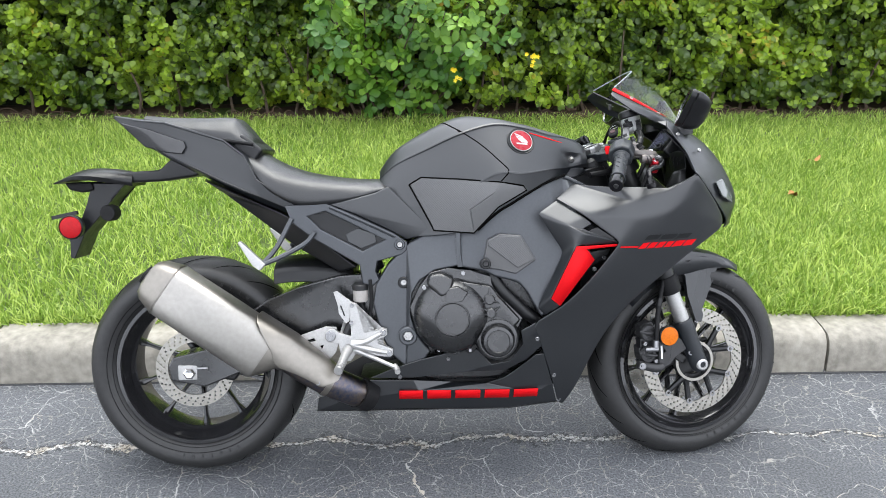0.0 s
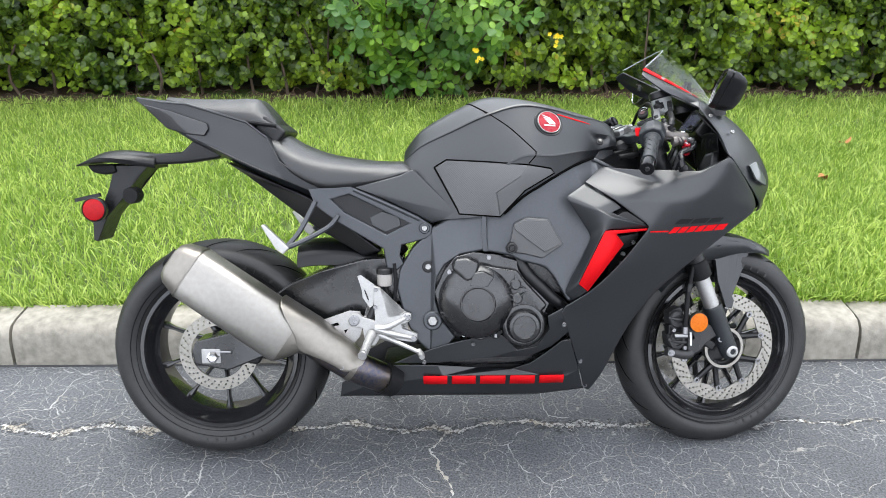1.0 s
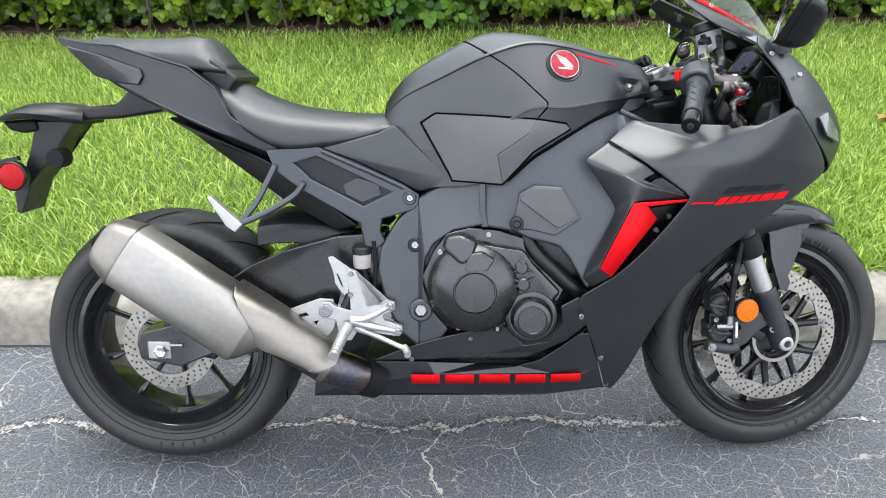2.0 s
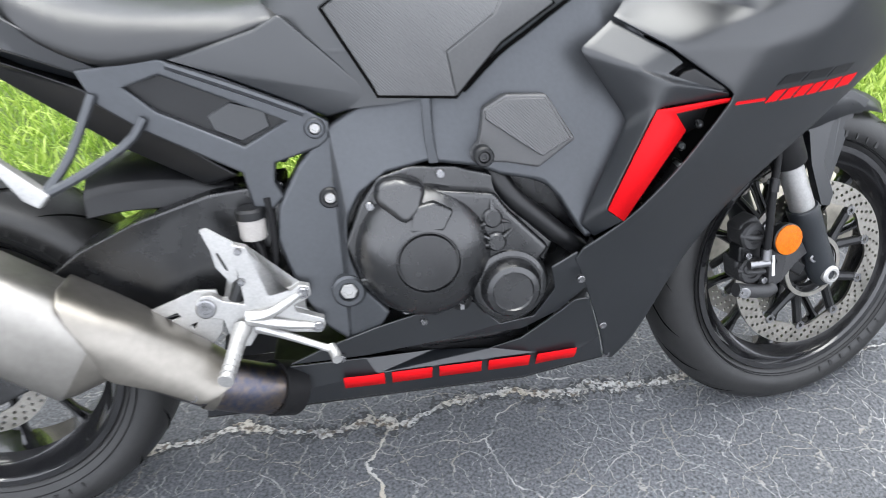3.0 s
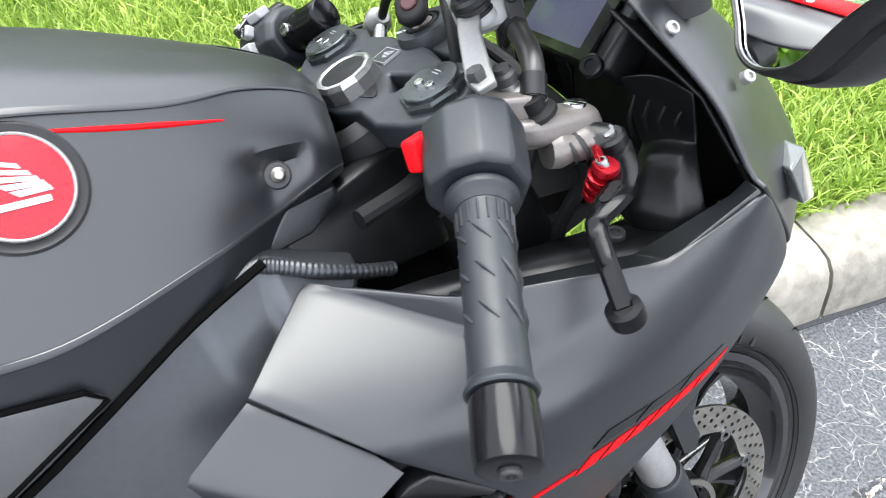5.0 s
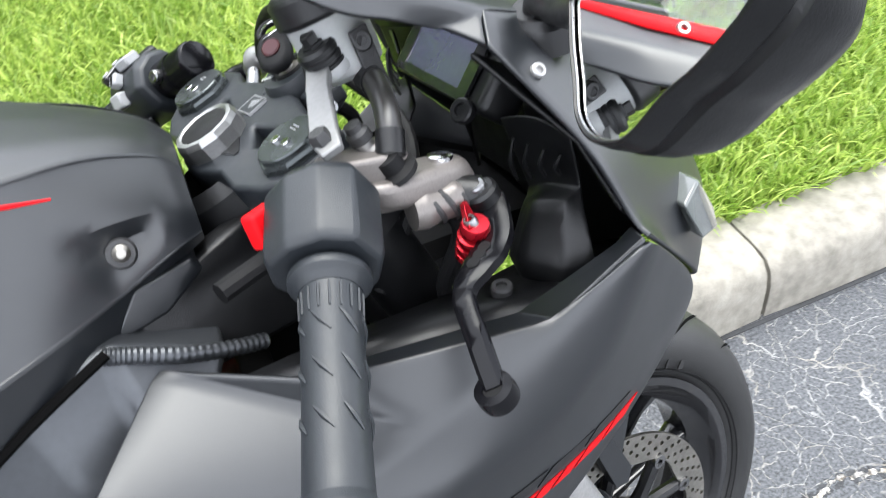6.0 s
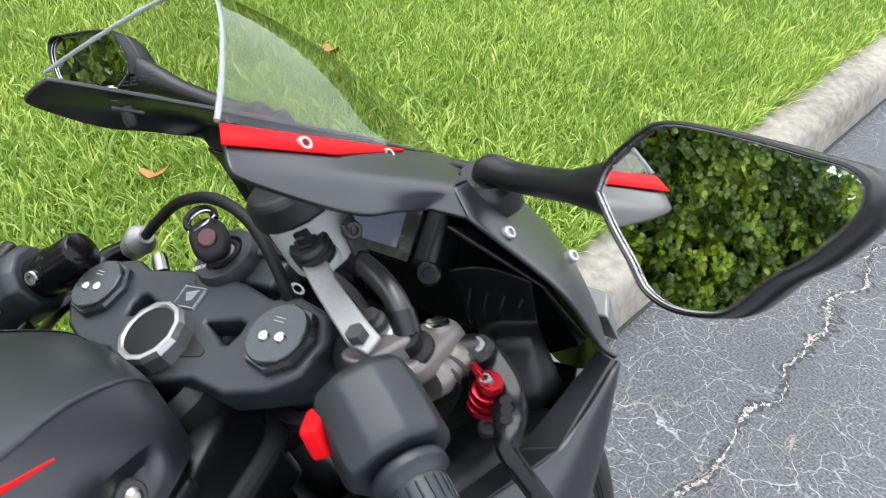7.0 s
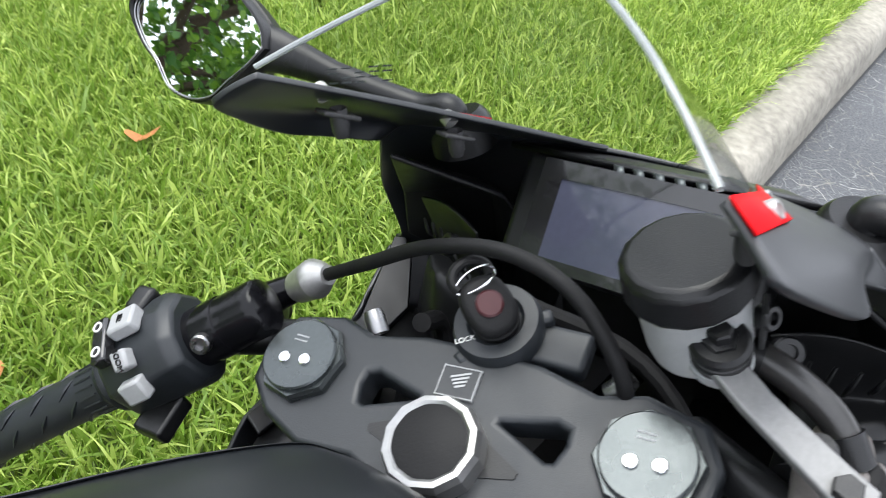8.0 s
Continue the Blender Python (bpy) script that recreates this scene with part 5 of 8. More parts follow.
for s in (-1, 1):
    V = {k: over(p, s) for k, p in dict(
        w0=(1.172, 0.121, 1.078), w1=(1.245, 0.108, 1.043), w2=(1.330, 0.080, 1.002), w3=(1.405, 0.040, 0.966), w4=(1.420, 0.0, 0.960),
        r0=(1.163, 0.134, 1.071), r1=(1.240, 0.124, 1.036), r2=(1.300, 0.103, 1.010), k0=(1.156, 0.146, 1.060), k1=(1.235, 0.152, 1.028), k2=(1.310, 0.146, 0.992), k3=(1.365, 0.118, 0.972),
        e1=(1.214, 0.166, 1.014), e2=(1.242, 0.159, 1.005), e3=(1.281, 0.145, 0.990), e4=(1.304, 0.163, 0.975), q1=(1.344, 0.207, 0.908), q0=(1.366, 0.214, 0.853), t3=(1.367, 0.2305, 0.850),
        nb=(1.405, 0.168, 0.905), nc=(1.440, 0.170, 0.823), n=(1.497, 0.1195, 0.720), a1=(1.430, 0.085, 0.942), a2=(1.495, 0.092, 0.865), a3=(1.535, 0.085, 0.775), n1=(1.470, 0, 0.932), n2=(1.530, 0, 0.860), n3=(1.562, 0, 0.775), n4=(1.545, 0, 0.702), n5=(1.500, 0.06, 0.690)).items()}
    smooth_skin("upper_cowl", V, ["w0 w1 r1 r0", "w1 w2 r2 r1", "r0 r1 k1 k0", "r1 r2 k2 k1", "r2 w2 w3 k3 k2", "k0 k1 e1", "k1 e2 e1", "k1 k2 e3 e2", "k2 e4 e3"], MATTE, bike, "matte black upper cowl" if s == -1 else "", crease=0.4)
    W = {k: (p[0] - 0.001, p[1] + s * 0.0040, p[2] + 0.0050) for k, p in V.items()}
    W["r2"] = tuple(a + (b - a) * 0.8 for a, b in zip(W["r2"], W["w2"]))
    if s == 1:
        for k in "wr":
            W[k + "0"] = tuple(a + (b - a) * 0.5 for a, b in zip(W[k + "0"], W[k + "1"]))
        W["w0"], W["w1"] = (tuple(a + (b - a) * 0.5 for a, b in zip(W["w" + k], W["r" + k])) for k in "01")
    part("cowl_stripe", skin(W, ["w0 w1 r1 r0", "w1 w2 r2 r1"]), RED, bike, "red stripe below the screen" if s == -1 else "", thick=0.0012, offset=0.0)
    smooth_skin("nose_cowl", V, ["e4 k2 k3 nb q1", "q1 nb nc q0", "q0 nc n t3", "k3 w3 a1 nb", "nb a1 a2 nc", "nc a2 a3 n", "w3 w4 n1 a1", "a1 n1 n2 a2", "a2 n2 n3 a3", "a3 n3 n4 n5", "n a3 n5"], MATTE, bike, "matte black nose cowl" if s == -1 else "", crease=0.3, soft=24)
    for p in ((1.218, 0.1235, 1.053), (1.300, 0.096, 1.013), (1.332, 0.176, 0.955), (1.387, 0.186, 0.913)):
        bolt("cowl_bolt", over((p[0], p[1] - (0.0 if p[2] > 1 else 0.003), p[2]), s), bike, 0.0050, mat=ALU, d=(0.2, s * 0.8, 0.5), h=0.0058 if p[2] > 1 else 0.0035)
    for x, y, z in ((1.222, 0.1165, 1.040), (1.298, 0.090, 1.004)):
        part("screen_clip", box_bm(0.026, 0.012, 0.003, pose(*over((x, y, z), s)) @ pose(0, 0, 0, 0, 26, -s * 12)), GREYM, bike, bevel=0.001)
        part("screen_nut", lathe([(0.0055, 0.004), (0.0055, -0.010), (0.004, -0.014), (0, -0.014)], 14, pose(*over((x, y, z), s)) @ pose(0, 0, 0, 90 + 0, 0, 0)), GREYM, bike)
    part("headlight", panel([(1.440, s * 0.174, 0.826), (1.464, s * 0.160, 0.836), (1.502, s * 0.130, 0.792), (1.504, s * 0.134, 0.770), (1.462, s * 0.168, 0.788)], -s * 0.03), LENS, bike, "clear headlight lens", bevel=0.003)

# clear screen with a thick pale edge
bm = bmesh.new()
rows = []
for i in range(17):
    u = i / 16
    base = spline([(1.172, -0.121, 1.084), (1.245, -0.108, 1.046), (1.330, -0.080, 1.004), (1.405, -0.040, 0.967), (1.419, -0.004, 0.961)], 16)[i]
    peak = Vector((1.252, 0, 1.142)).lerp(Vector((1.421, 0, 0.962)), u) + Vector((0.012, 0, 0.012)) * math.sin(math.pi * u)
    row = []
    for j in range(25):
        a = math.pi * j / 24
        k = 1 - abs(math.cos(a)) ** 1.5
        row.append(bm.verts.new(over((base.x + (peak.x - base.x) * k, base.y * math.cos(a), base.z + (peak.z - base.z) * k), 1)))
    rows.append(row)
for a, b in zip(rows, rows[1:]):
    for j in range(24):
        bm.faces.new((a[j], a[j + 1], b[j + 1], b[j]))
edge_pts = [v.co.copy() for v in rows[0]]
screen = part("windscreen", bm, GLASS, bike, "clear pointed windscreen", sharp=80, thick=0.0)
screen.visible_shadow = False
part("screen_edge", tube(edge_pts, 0.0017, 8, 40), EDGE, bike, "pale screen edge")
# rows of small print low on the screen
for r in range(4):
    for k in range(5):
        if (r * 3 + k) % 4 != 3:
            m = Matrix.Translation((1.219 + 0.0042 * k + 0.0010 * r, 0.121 - 0.0068 * k + 0.0006 * r, 1.0745 + 0.0024 * r)) @ pose(0, 0, 0, 0, 0, -58)
            part("screen_print", box_bm(0.0058, 0.0004, 0.0008, m), CAPGREY, bike)

# mirrors
MG = [(1.306, -0.271, 1.013), (1.311, -0.276, 1.027), (1.314, -0.292, 1.043), (1.3145, -0.308, 1.052), (1.308, -0.340, 1.0535), (1.297, -0.387, 1.051), (1.2925, -0.402, 1.050), (1.2885, -0.410, 1.045), (1.284, -0.409, 1.033),
      (1.2785, -0.394, 1.014), (1.2765, -0.379, 1.001), (1.272, -0.363, 0.983), (1.2725, -0.348, 0.976), (1.275, -0.330, 0.9735), (1.280, -0.314, 0.977), (1.287, -0.302, 0.987), (1.296, -0.286, 0.999)]
for s in (1, -1):
    mir = tagged(empty("mirror"), "black rear-view mirror")
    mir.parent = bike
    off = Vector((0, 0, 0)) if s == 1 else Vector((-0.004, 0.020, 0.040))
    g = [q + off for q in spline([(p[0], p[1] * s, p[2]) for p in MG + MG[:1]], 68)[:-1]]
    c = sum(g, Vector()) / len(g)
    nrm = Vector((-0.894, 0.2005 * s, 0.400 if s == 1 else 0.49)).normalized()
    out = Vector((0.0, -s, 0.0))
    out = (out - nrm * out.dot(nrm)).normalized()
    # the shell is stepped: a rim round the glass, a groove, and a deeper back that stands out to the tip
    rings = []
    for grow, deep, shift in ((1.000, 0.0012, 0), (1.02, 0.0036, 0), (1.05, 0.0030, 0), (1.065, -0.002, 0), (1.06, -0.009, 0), (1.03, -0.0105, 0), (1.03, -0.012, 0.001), (1.06, -0.0135, 0.002), (1.04, -0.024, 0.001), (0.95, -0.038, 0.0), (0.76, -0.050, 0.0), (0.45, -0.056, 0.0), (0.15, -0.058, 0.0)):
        rings.append([c + (p - c) * grow + nrm * deep + out * shift * max(0.0, min(1.0, 0.5 + (p - c).dot(out) / 0.08)) for p in g])
    bm = bmesh.new()
    rows = [[bm.verts.new(q) for q in ring] for ring in rings]
    for a, b in zip(rows, rows[1:]):
        for j in range(len(a)):
            bm.faces.new((a[j], a[(j + 1) % len(a)], b[(j + 1) % len(a)], b[j]))
    bm.faces.new(rows[-1])
    part("housing", bm, PLASTIC, mir, sharp=38)
    bm = bmesh.new()
    flatg = [p - nrm * (p - c).dot(nrm) for p in g]
    front = [bm.verts.new(c + (p - c) * 1.0 + nrm * 0.0005) for p in flatg]
    back = [bm.verts.new(c + (p - c) * 0.998 - nrm * 0.0002) for p in flatg]
    bm.faces.new(front)
    bm.faces.new(back[::-1])
    for j in range(len(front)):
        bm.faces.new((front[j], back[j], back[j - len(front) + 1], front[j - len(front) + 1]))
    glass = part("mirror_glass", bm, MIRROR, mir, "mirror glass")
    for f in glass.data.polygons:
        f.use_smooth = False
    part("bezel", tube([p + nrm * 0.002 for p in flatg] + [flatg[0] + nrm * 0.002], 0.0007, 8, straight=True), BOLT, mir)
    # the arm widens into a blade where it meets the shell
    root = Vector(over((1.358, 0.135, 0.980), -s))
    tall = nrm.cross(out).normalized()
    tall = tall if tall.z > 0 else -tall
    inner = c - out * 0.058 - nrm * 0.014
    way = spline([root + Vector((0.0, 0.0, -0.004)), root + Vector((0.0, -0.006 * s, 0.008)), root + Vector((-0.004, -0.036 * s, 0.0075)), root.lerp(inner, 0.62) + Vector((0.004, 0, 0.002)), inner + Vector((0.004, 0.012 * s, 0.004)), inner + out * 0.016, inner + out * 0.040], 36)
    bm = bmesh.new()
    rows = []
    for k, p in enumerate(way):
        u = k / 36
        d = (way[min(k + 1, 36)] - way[max(k - 1, 0)]).normalized()
        side = d.cross(nrm).normalized()
        back_way = side.cross(d).normalized()
        ra = float(np.interp(u, (0, 0.17, 0.34, 0.5, 0.67, 0.84, 1.0), (0.011, 0.0115, 0.0105, 0.0105, 0.0185, 0.034, 0.036)))
        rb_ = float(np.interp(u, (0, 0.17, 0.34, 0.5, 0.67, 0.84, 1.0), (0.012, 0.0125, 0.0115, 0.0110, 0.0120, 0.012, 0.008)))
        rows.append([bm.verts.new(p + side * ra * math.cos(a) + back_way * rb_ * math.sin(a)) for a in [2 * math.pi * q / 20 for q in range(20)]])
    for a, b in zip(rows, rows[1:]):
        for j in range(20):
            bm.faces.new((a[j], a[(j + 1) % 20], b[(j + 1) % 20], b[j]))
    bm.faces.new(rows[0])
    bm.faces.new(rows[-1])
    part("stalk", bm, PLASTIC, mir, sharp=60)
    part("base", tube([root + Vector((0.004, 0.004 * s, -0.022)), root + Vector((0.002, 0.002 * s, -0.004)), root + Vector((0.001, 0, 0.004))], [0.026, 0.0245, 0.019], 28, 6), PLASTIC, mir)

# dash and black inner shell
dash = tagged(empty("dashboard"), "black dashboard with a blank colour display")
dash.parent = bike
D = pose(1.345, 0, 0.945) @ pose(0, 0, 0, 0, 38, 0)
part("bezel", box_bm(0.035, 0.19, 0.085, D @ pose(0.018, 0, 0)), PLASTIC, dash, bevel=0.008, seg=3)
part("display", box_bm(0.004, 0.125, 0.062, D @ pose(-0.001, 0, -0.004)), SCREENLCD, dash, "grey-blue unlit display", bevel=0.001)
cut_plate("display_frame", [(-0.075, -0.040), (0.075, -0.040), (0.075, 0.038), (-0.075, 0.038)], [[(-0.058, -0.032), (0.058, -0.032), (0.058, 0.025), (-0.058, 0.025)]], 0.003, GLOSS, dash, D @ pose(-0.0025, 0, 0) @ pose(0, 0, 0, 0, 0, 90))
for i in range(5):
    part("vent_slot", skin({q: D @ Vector((-0.0022, 0.020 - i * 0.0145 + dy, dz)) for q, dy, dz in (("a", 0.0, 0.034), ("b", -0.0075, 0.034), ("c", -0.0035, 0.0425), ("d", 0.004, 0.0425))}, ["a b c d"]), CAPGREY, dash, thick=0.0012, offset=0.0)
part("dash_hood", skin(dict(a=(1.372, 0.11, 0.980), b=(1.372, -0.11, 0.980), c=(1.405, -0.08, 0.968), d=(1.405, 0.08, 0.968)), ["a b c d"]), PLASTIC, dash, thick=0.004)
for s in (-1, 1):
    part("inner_floor", skin({k: over(p, s) for k, p in dict(a=(1.12, 0.150, 0.800), b=(1.28, 0.180, 0.798), c=(1.345, 0.200, 0.806), d=(1.42, 0.150, 0.780), e=(1.44, 0.02, 0.745), f=(1.20, 0.045, 0.722), g=(1.10, 0.11, 0.745)).items()}, ["a b f g", "b c d e f"]), DARK, bike, thick=0.003)
    IV = {k: over(p, s) for k, p in dict(a=(1.30, 0.150, 0.972), b=(1.350, 0.186, 0.908), c=(1.368, 0.212, 0.850), d=(1.40, 0.13, 0.91), e=(1.425, 0.155, 0.803), f=(1.36, 0.09, 0.93), g=(1.38, 0.06, 0.86), h=(1.40, 0.10, 0.78), m=(1.366, 0.209, 0.862), i=(1.33, 0.205, 0.812), j=(1.36, 0.19, 0.80)).items()}
    part("inner_panel", skin(IV, ["a b d f", "b m e d", "d f g h e"]), PLASTIC, bike, thick=0.004, bevel=0.002)
    smooth_skin("air_duct", {k: over(p, s) for k, p in dict(a=(1.345, 0.115, 0.852), b=(1.352, 0.135, 0.860), c=(1.360, 0.165, 0.865), d=(1.352, 0.192, 0.820), e=(1.330, 0.182, 0.803), f=(1.315, 0.150, 0.797), g=(1.322, 0.112, 0.800), h=(1.335, 0.115, 0.835), r1=(1.330, 0.148, 0.856), r2=(1.312, 0.152, 0.820), p1=(1.345, 0.170, 0.860), p2=(1.332, 0.184, 0.818),
        t1=(1.335, 0.100, 0.905), t2=(1.345, 0.135, 0.915), t3=(1.352, 0.170, 0.905)).items()}, ["a b r1 h", "b c p1 r1", "c d p2 p1", "p2 d e", "r1 p1 p2 r2", "r2 p2 e f", "h r1 r2 g", "g r2 f", "t1 t2 b a", "t2 t3 c b"], PLASTIC, bike, "moulded black air duct" if s == -1 else "", crease=0.55, thick=0.003, level=2)
    for k in range(4):
        a = Vector(over((1.335 + 0.005 * k, 0.118 + 0.013 * k, 0.862 + 0.004 * k), s))
        b = Vector(over((1.332 + 0.005 * k, 0.126 + 0.013 * k, 0.898 - 0.002 * k), s))
        part("duct_rib", tube([a, a.lerp(b, 0.5) + Vector((-0.004, 0, 0)), b], [0.0012, 0.002, 0.0012], 6, 6), PLASTIC, bike)
    bolt("inner_bolt", (1.300, s * 0.120, 0.925), bike, 0.009, d=(-0.6, s * 0.4, 0.5), mat=PLASTIC)
    bolt("inner_bolt", (1.292, s * 0.163, 0.806), bike, 0.008, d=(0, s * 0.2, 1), mat=GREYM)
    part("fairing_lip", skin({k: over(p, s) for k, p in dict(a=(1.155, 0.2045, 0.8165), b=(1.30, 0.2250, 0.8115), c=(1.366, 0.2295, 0.850), i1=(1.150, 0.186, 0.812), i2=(1.285, 0.196, 0.807), i3=(1.333, 0.196, 0.812), i4=(1.360, 0.207, 0.838), i5=(1.366, 0.214, 0.853)).items()}, ["a b i2 i1", "b c i5 i4 i3 i2"]), MATTE if s == -1 else PLASTIC, bike, thick=0.004, bevel=0.004, seg=3)
    part("inner_ledge", skin({k: over(p, s) for k, p in dict(a=(1.10, 0.165, 0.812), b=(1.150, 0.188, 0.811), c=(1.285, 0.197, 0.806), d=(1.333, 0.197, 0.810), e=(1.335, 0.150, 0.800), f=(1.28, 0.135, 0.800), g=(1.14, 0.150, 0.806)).items()}, ["a b c f g", "c d e f"]), PLASTIC, bike, thick=0.003)
part("nose_stay", box_bm(0.05, 0.16, 0.10, pose(1.405, 0, 0.86)), DARK, bike, bevel=0.01)
part("nose_liner", skin(dict(a=(1.425, -0.10, 0.88), b=(1.425, 0.10, 0.88), c=(1.435, 0.10, 0.69), d=(1.435, -0.10, 0.69)), ["a b c d"]), DARK, bike, thick=0.003)

# triple clamp, forks
clampp = tagged(empty("triple_clamp"), "black top triple clamp with grey fork caps")
clampp.parent = bike
half = [(0.031, 0.0), (0.030, 0.035), (0.022, 0.070), (0.029, 0.094), (0.022, 0.124), (0.004, 0.134), (-0.020, 0.130), (-0.036, 0.112), (-0.047, 0.083), (-0.044, 0.048), (-0.054, 0.020), (-0.057, 0.0)]
outl = [(x, y) for x, y in half] + [(x, -y) for x, y in half[-2:0:-1]]
flat = pose(0, 0, -0.020) @ pose(0, 0, 0, -90)
cut_plate("top_clamp", outl, [[(0.005, 0.065), (0.008, 0.055), (0.000, 0.022), (-0.007, 0.021), (-0.021, 0.055), (-0.019, 0.062), (-0.006, 0.066)], [(0.005, -0.065), (0.008, -0.055), (0.000, -0.022), (-0.007, -0.021), (-0.021, -0.055), (-0.019, -0.062), (-0.006, -0.066)]], 0.024, SWITCH, clampp, BARS @ flat, "black cast top clamp", bevel=0.004)
up = pose(0, 0, 0, 90)
for s in (-1, 1):
    F = BARS @ pose(-0.003, s * 0.104, -0.003)
    part("fork_cap", lathe([(0.0235, -0.012), (0.0235, 0.0045), (0.0225, 0.0055), (0.0, 0.0055)], 48, F @ up), CAPGREY, clampp, "grey anodised fork cap")
    part("cap_rim", lathe([(0.0275, -0.014), (0.0275, -0.001), (0.0262, 0.0015), (0.0235, 0.0015)], 8, F @ up @ pose(0, 0, 0, 0, 11, 0)), CAPGREY, clampp, sharp=20)
    for e in (0, 1):
        part("cap_mark", box_bm(0.0008, 0.009, 0.0006, F @ pose(0.011 - e * 0.003, 0.003, 0.0056)), BUTTON, clampp)
    part("clamp_ring", lathe([(0.0265, -0.034), (0.0325, -0.034), (0.0325, -0.008), (0.031, -0.0055), (0.0265, -0.0055)], 40, F @ up, closed=True), SWITCH, clampp)
    for e in (-1, 1):
        bolt("adjuster", F @ Vector((-0.004 - 0.001 * e, e * 0.0068, 0.0055)), clampp, 0.0038, d=tuple((BARS.to_3x3() @ Vector((0, 0, 1)))), socket=False, h=0.002, mat=CHROME)
    top, low = BARS @ Vector((0, s * 0.103, -0.03)), STEER @ Vector((0, s * 0.098, -0.69))
    leg = tagged(empty("fork_leg"), "black fork leg with a bright steel slider")
    leg.parent = bike
    d = low - top
    part("outer_tube", tube([top, top + d * 0.575], 0.0275, 28, 3), PLASTIC, leg)
    part("seal_collar", tube([top + d * 0.57, top + d * 0.58, top + d * 0.64, top + d * 0.65], [0.028, 0.031, 0.031, 0.027], 28, 8), DARK, leg)
    part("slider", tube([top + d * 0.64, top + d * 0.80], 0.0215, 28, 2), ALU, leg, "bright steel slider tube")
    part("fork_foot", tube([top + d * 0.785, top + d * 0.80, top + d * 0.90, top + d * 1.0, top + d * 1.03], [0.026, 0.028, 0.026, 0.026, 0.02], 24, 10), SWITCH, leg, "dark grey fork foot")
    part("axle_end", lathe([(0.017, 0.01), (0.017, -0.026), (0.013, -0.029), (0.009, -0.029), (0.008, -0.022), (0, -0.022)], 24, Matrix.Translation(low) @ (pose(0, 0, 0, 0, 0, 9.3) if s == -1 else pose(0, 0, 0, 0, 0, 189.3))), ALU, leg, "polished axle end")
    bolt("pinch_bolt", low + Vector((-0.03, s * 0.02, 0.035)), leg, 0.008, d=(0, s, 0))
N = BARS @ pose(-0.030, 0, 0)
part("stem_nut", lathe([(0.0275, -0.010), (0.0275, 0.004), (0.0255, 0.0085), (0.0225, 0.0090), (0.0205, 0.0075), (0.0205, 0.0)], 12, N @ up), STEMM, clampp, "silver steering stem nut", sharp=20)
part("stem_cap", lathe([(0.0206, 0.0), (0.0206, 0.0078), (0.018, 0.0086), (0, 0.0086)], 40, N @ up), DARK, clampp)
for s in (-1, 1):
    part("clamp_recess", panel([(-0.017, 0, s * 0.024), (-0.027, 0, s * 0.045), (-0.031, 0, s * 0.044), (-0.037, 0, s * 0.022)], 0.0012), PLASTIC, clampp).data.transform(BARS @ pose(0, 0, -0.0072) @ pose(0, 0, 0, -90, 0, 0))
part("clamp_badge", box_bm(0.018, 0.022, 0.003, BARS @ pose(0.010, 0.005, -0.0075) @ pose(0, 0, 0, 0, 0, 4)), SWITCH, clampp)
for e, f, a, b in ((0.009, 0, 0.0006, 0.022), (-0.009, 0, 0.0006, 0.022), (0, 0.011, 0.018, 0.0006), (0, -0.011, 0.018, 0.0006)):
    part("badge_edge", box_bm(a, b, 0.0036, BARS @ pose(0.010 + e, 0.005 + f, -0.0075) @ pose(0, 0, 0, 0, 0, 4)), BUTTON, clampp)
for k in range(4):
    part("badge_mark", box_bm(0.0012, 0.012 - 0.002 * k, 0.0036, BARS @ pose(0.0145 - 0.0022 * k, 0.005 - 0.0006 * k, -0.0075) @ pose(0, 0, 0, 0, 0, 24)), BUTTON, clampp)
for s in (-1, 1):
    bolt("clamp_bolt", BARS @ Vector((0.034, s * 0.075, -0.018)), clampp, 0.0065, d=(0.3, s * 0.5, 0.6), h=0.012)
# ignition lock with its key
lock = tagged(empty("ignition_lock"), "black ignition lock with a key in it")
lock.parent = bike
K = BARS @ pose(0.050, -0.003, -0.015)
part("lock_body", lathe([(0.023, -0.03), (0.0265, -0.02), (0.0265, 0.009), (0.0245, 0.0145), (0.0170, 0.0155), (0.0145, 0.012), (0, 0.012)], 40, K @ up), SWITCH, lock)
part("lock_face", lathe([(0.0140, 0.012), (0.0140, 0.0150), (0.0125, 0.0160), (0.0105, 0.0160), (0.0100, 0.0145), (0, 0.0145)], 32, K @ up), DARK, lock)
part("lock_cylinder", lathe([(0.0098, 0.013), (0.0098, 0.0150), (0.0085, 0.0158), (0, 0.0158)], 28, K @ up), BRONZE, lock, "worn brass lock cylinder")
part("key_slot", box_bm(0.0022, 0.0085, 0.0012, K @ pose(-0.001, 0, 0.0158) @ pose(0, 0, 0, 0, 0, 35)), DARK, lock)
for a in (-60, 40, 150):
    part("lock_lug", box_bm(0.010, 0.009, 0.012, K @ pose(0, 0, 0, 0, 0, a) @ pose(0.0265, 0, 0.002)), SWITCH, lock, bevel=0.0025)
part("lock_arm", box_bm(0.026, 0.04, 0.016, K @ pose(0.0, -0.033, -0.006)), SWITCH, lock, bevel=0.004)
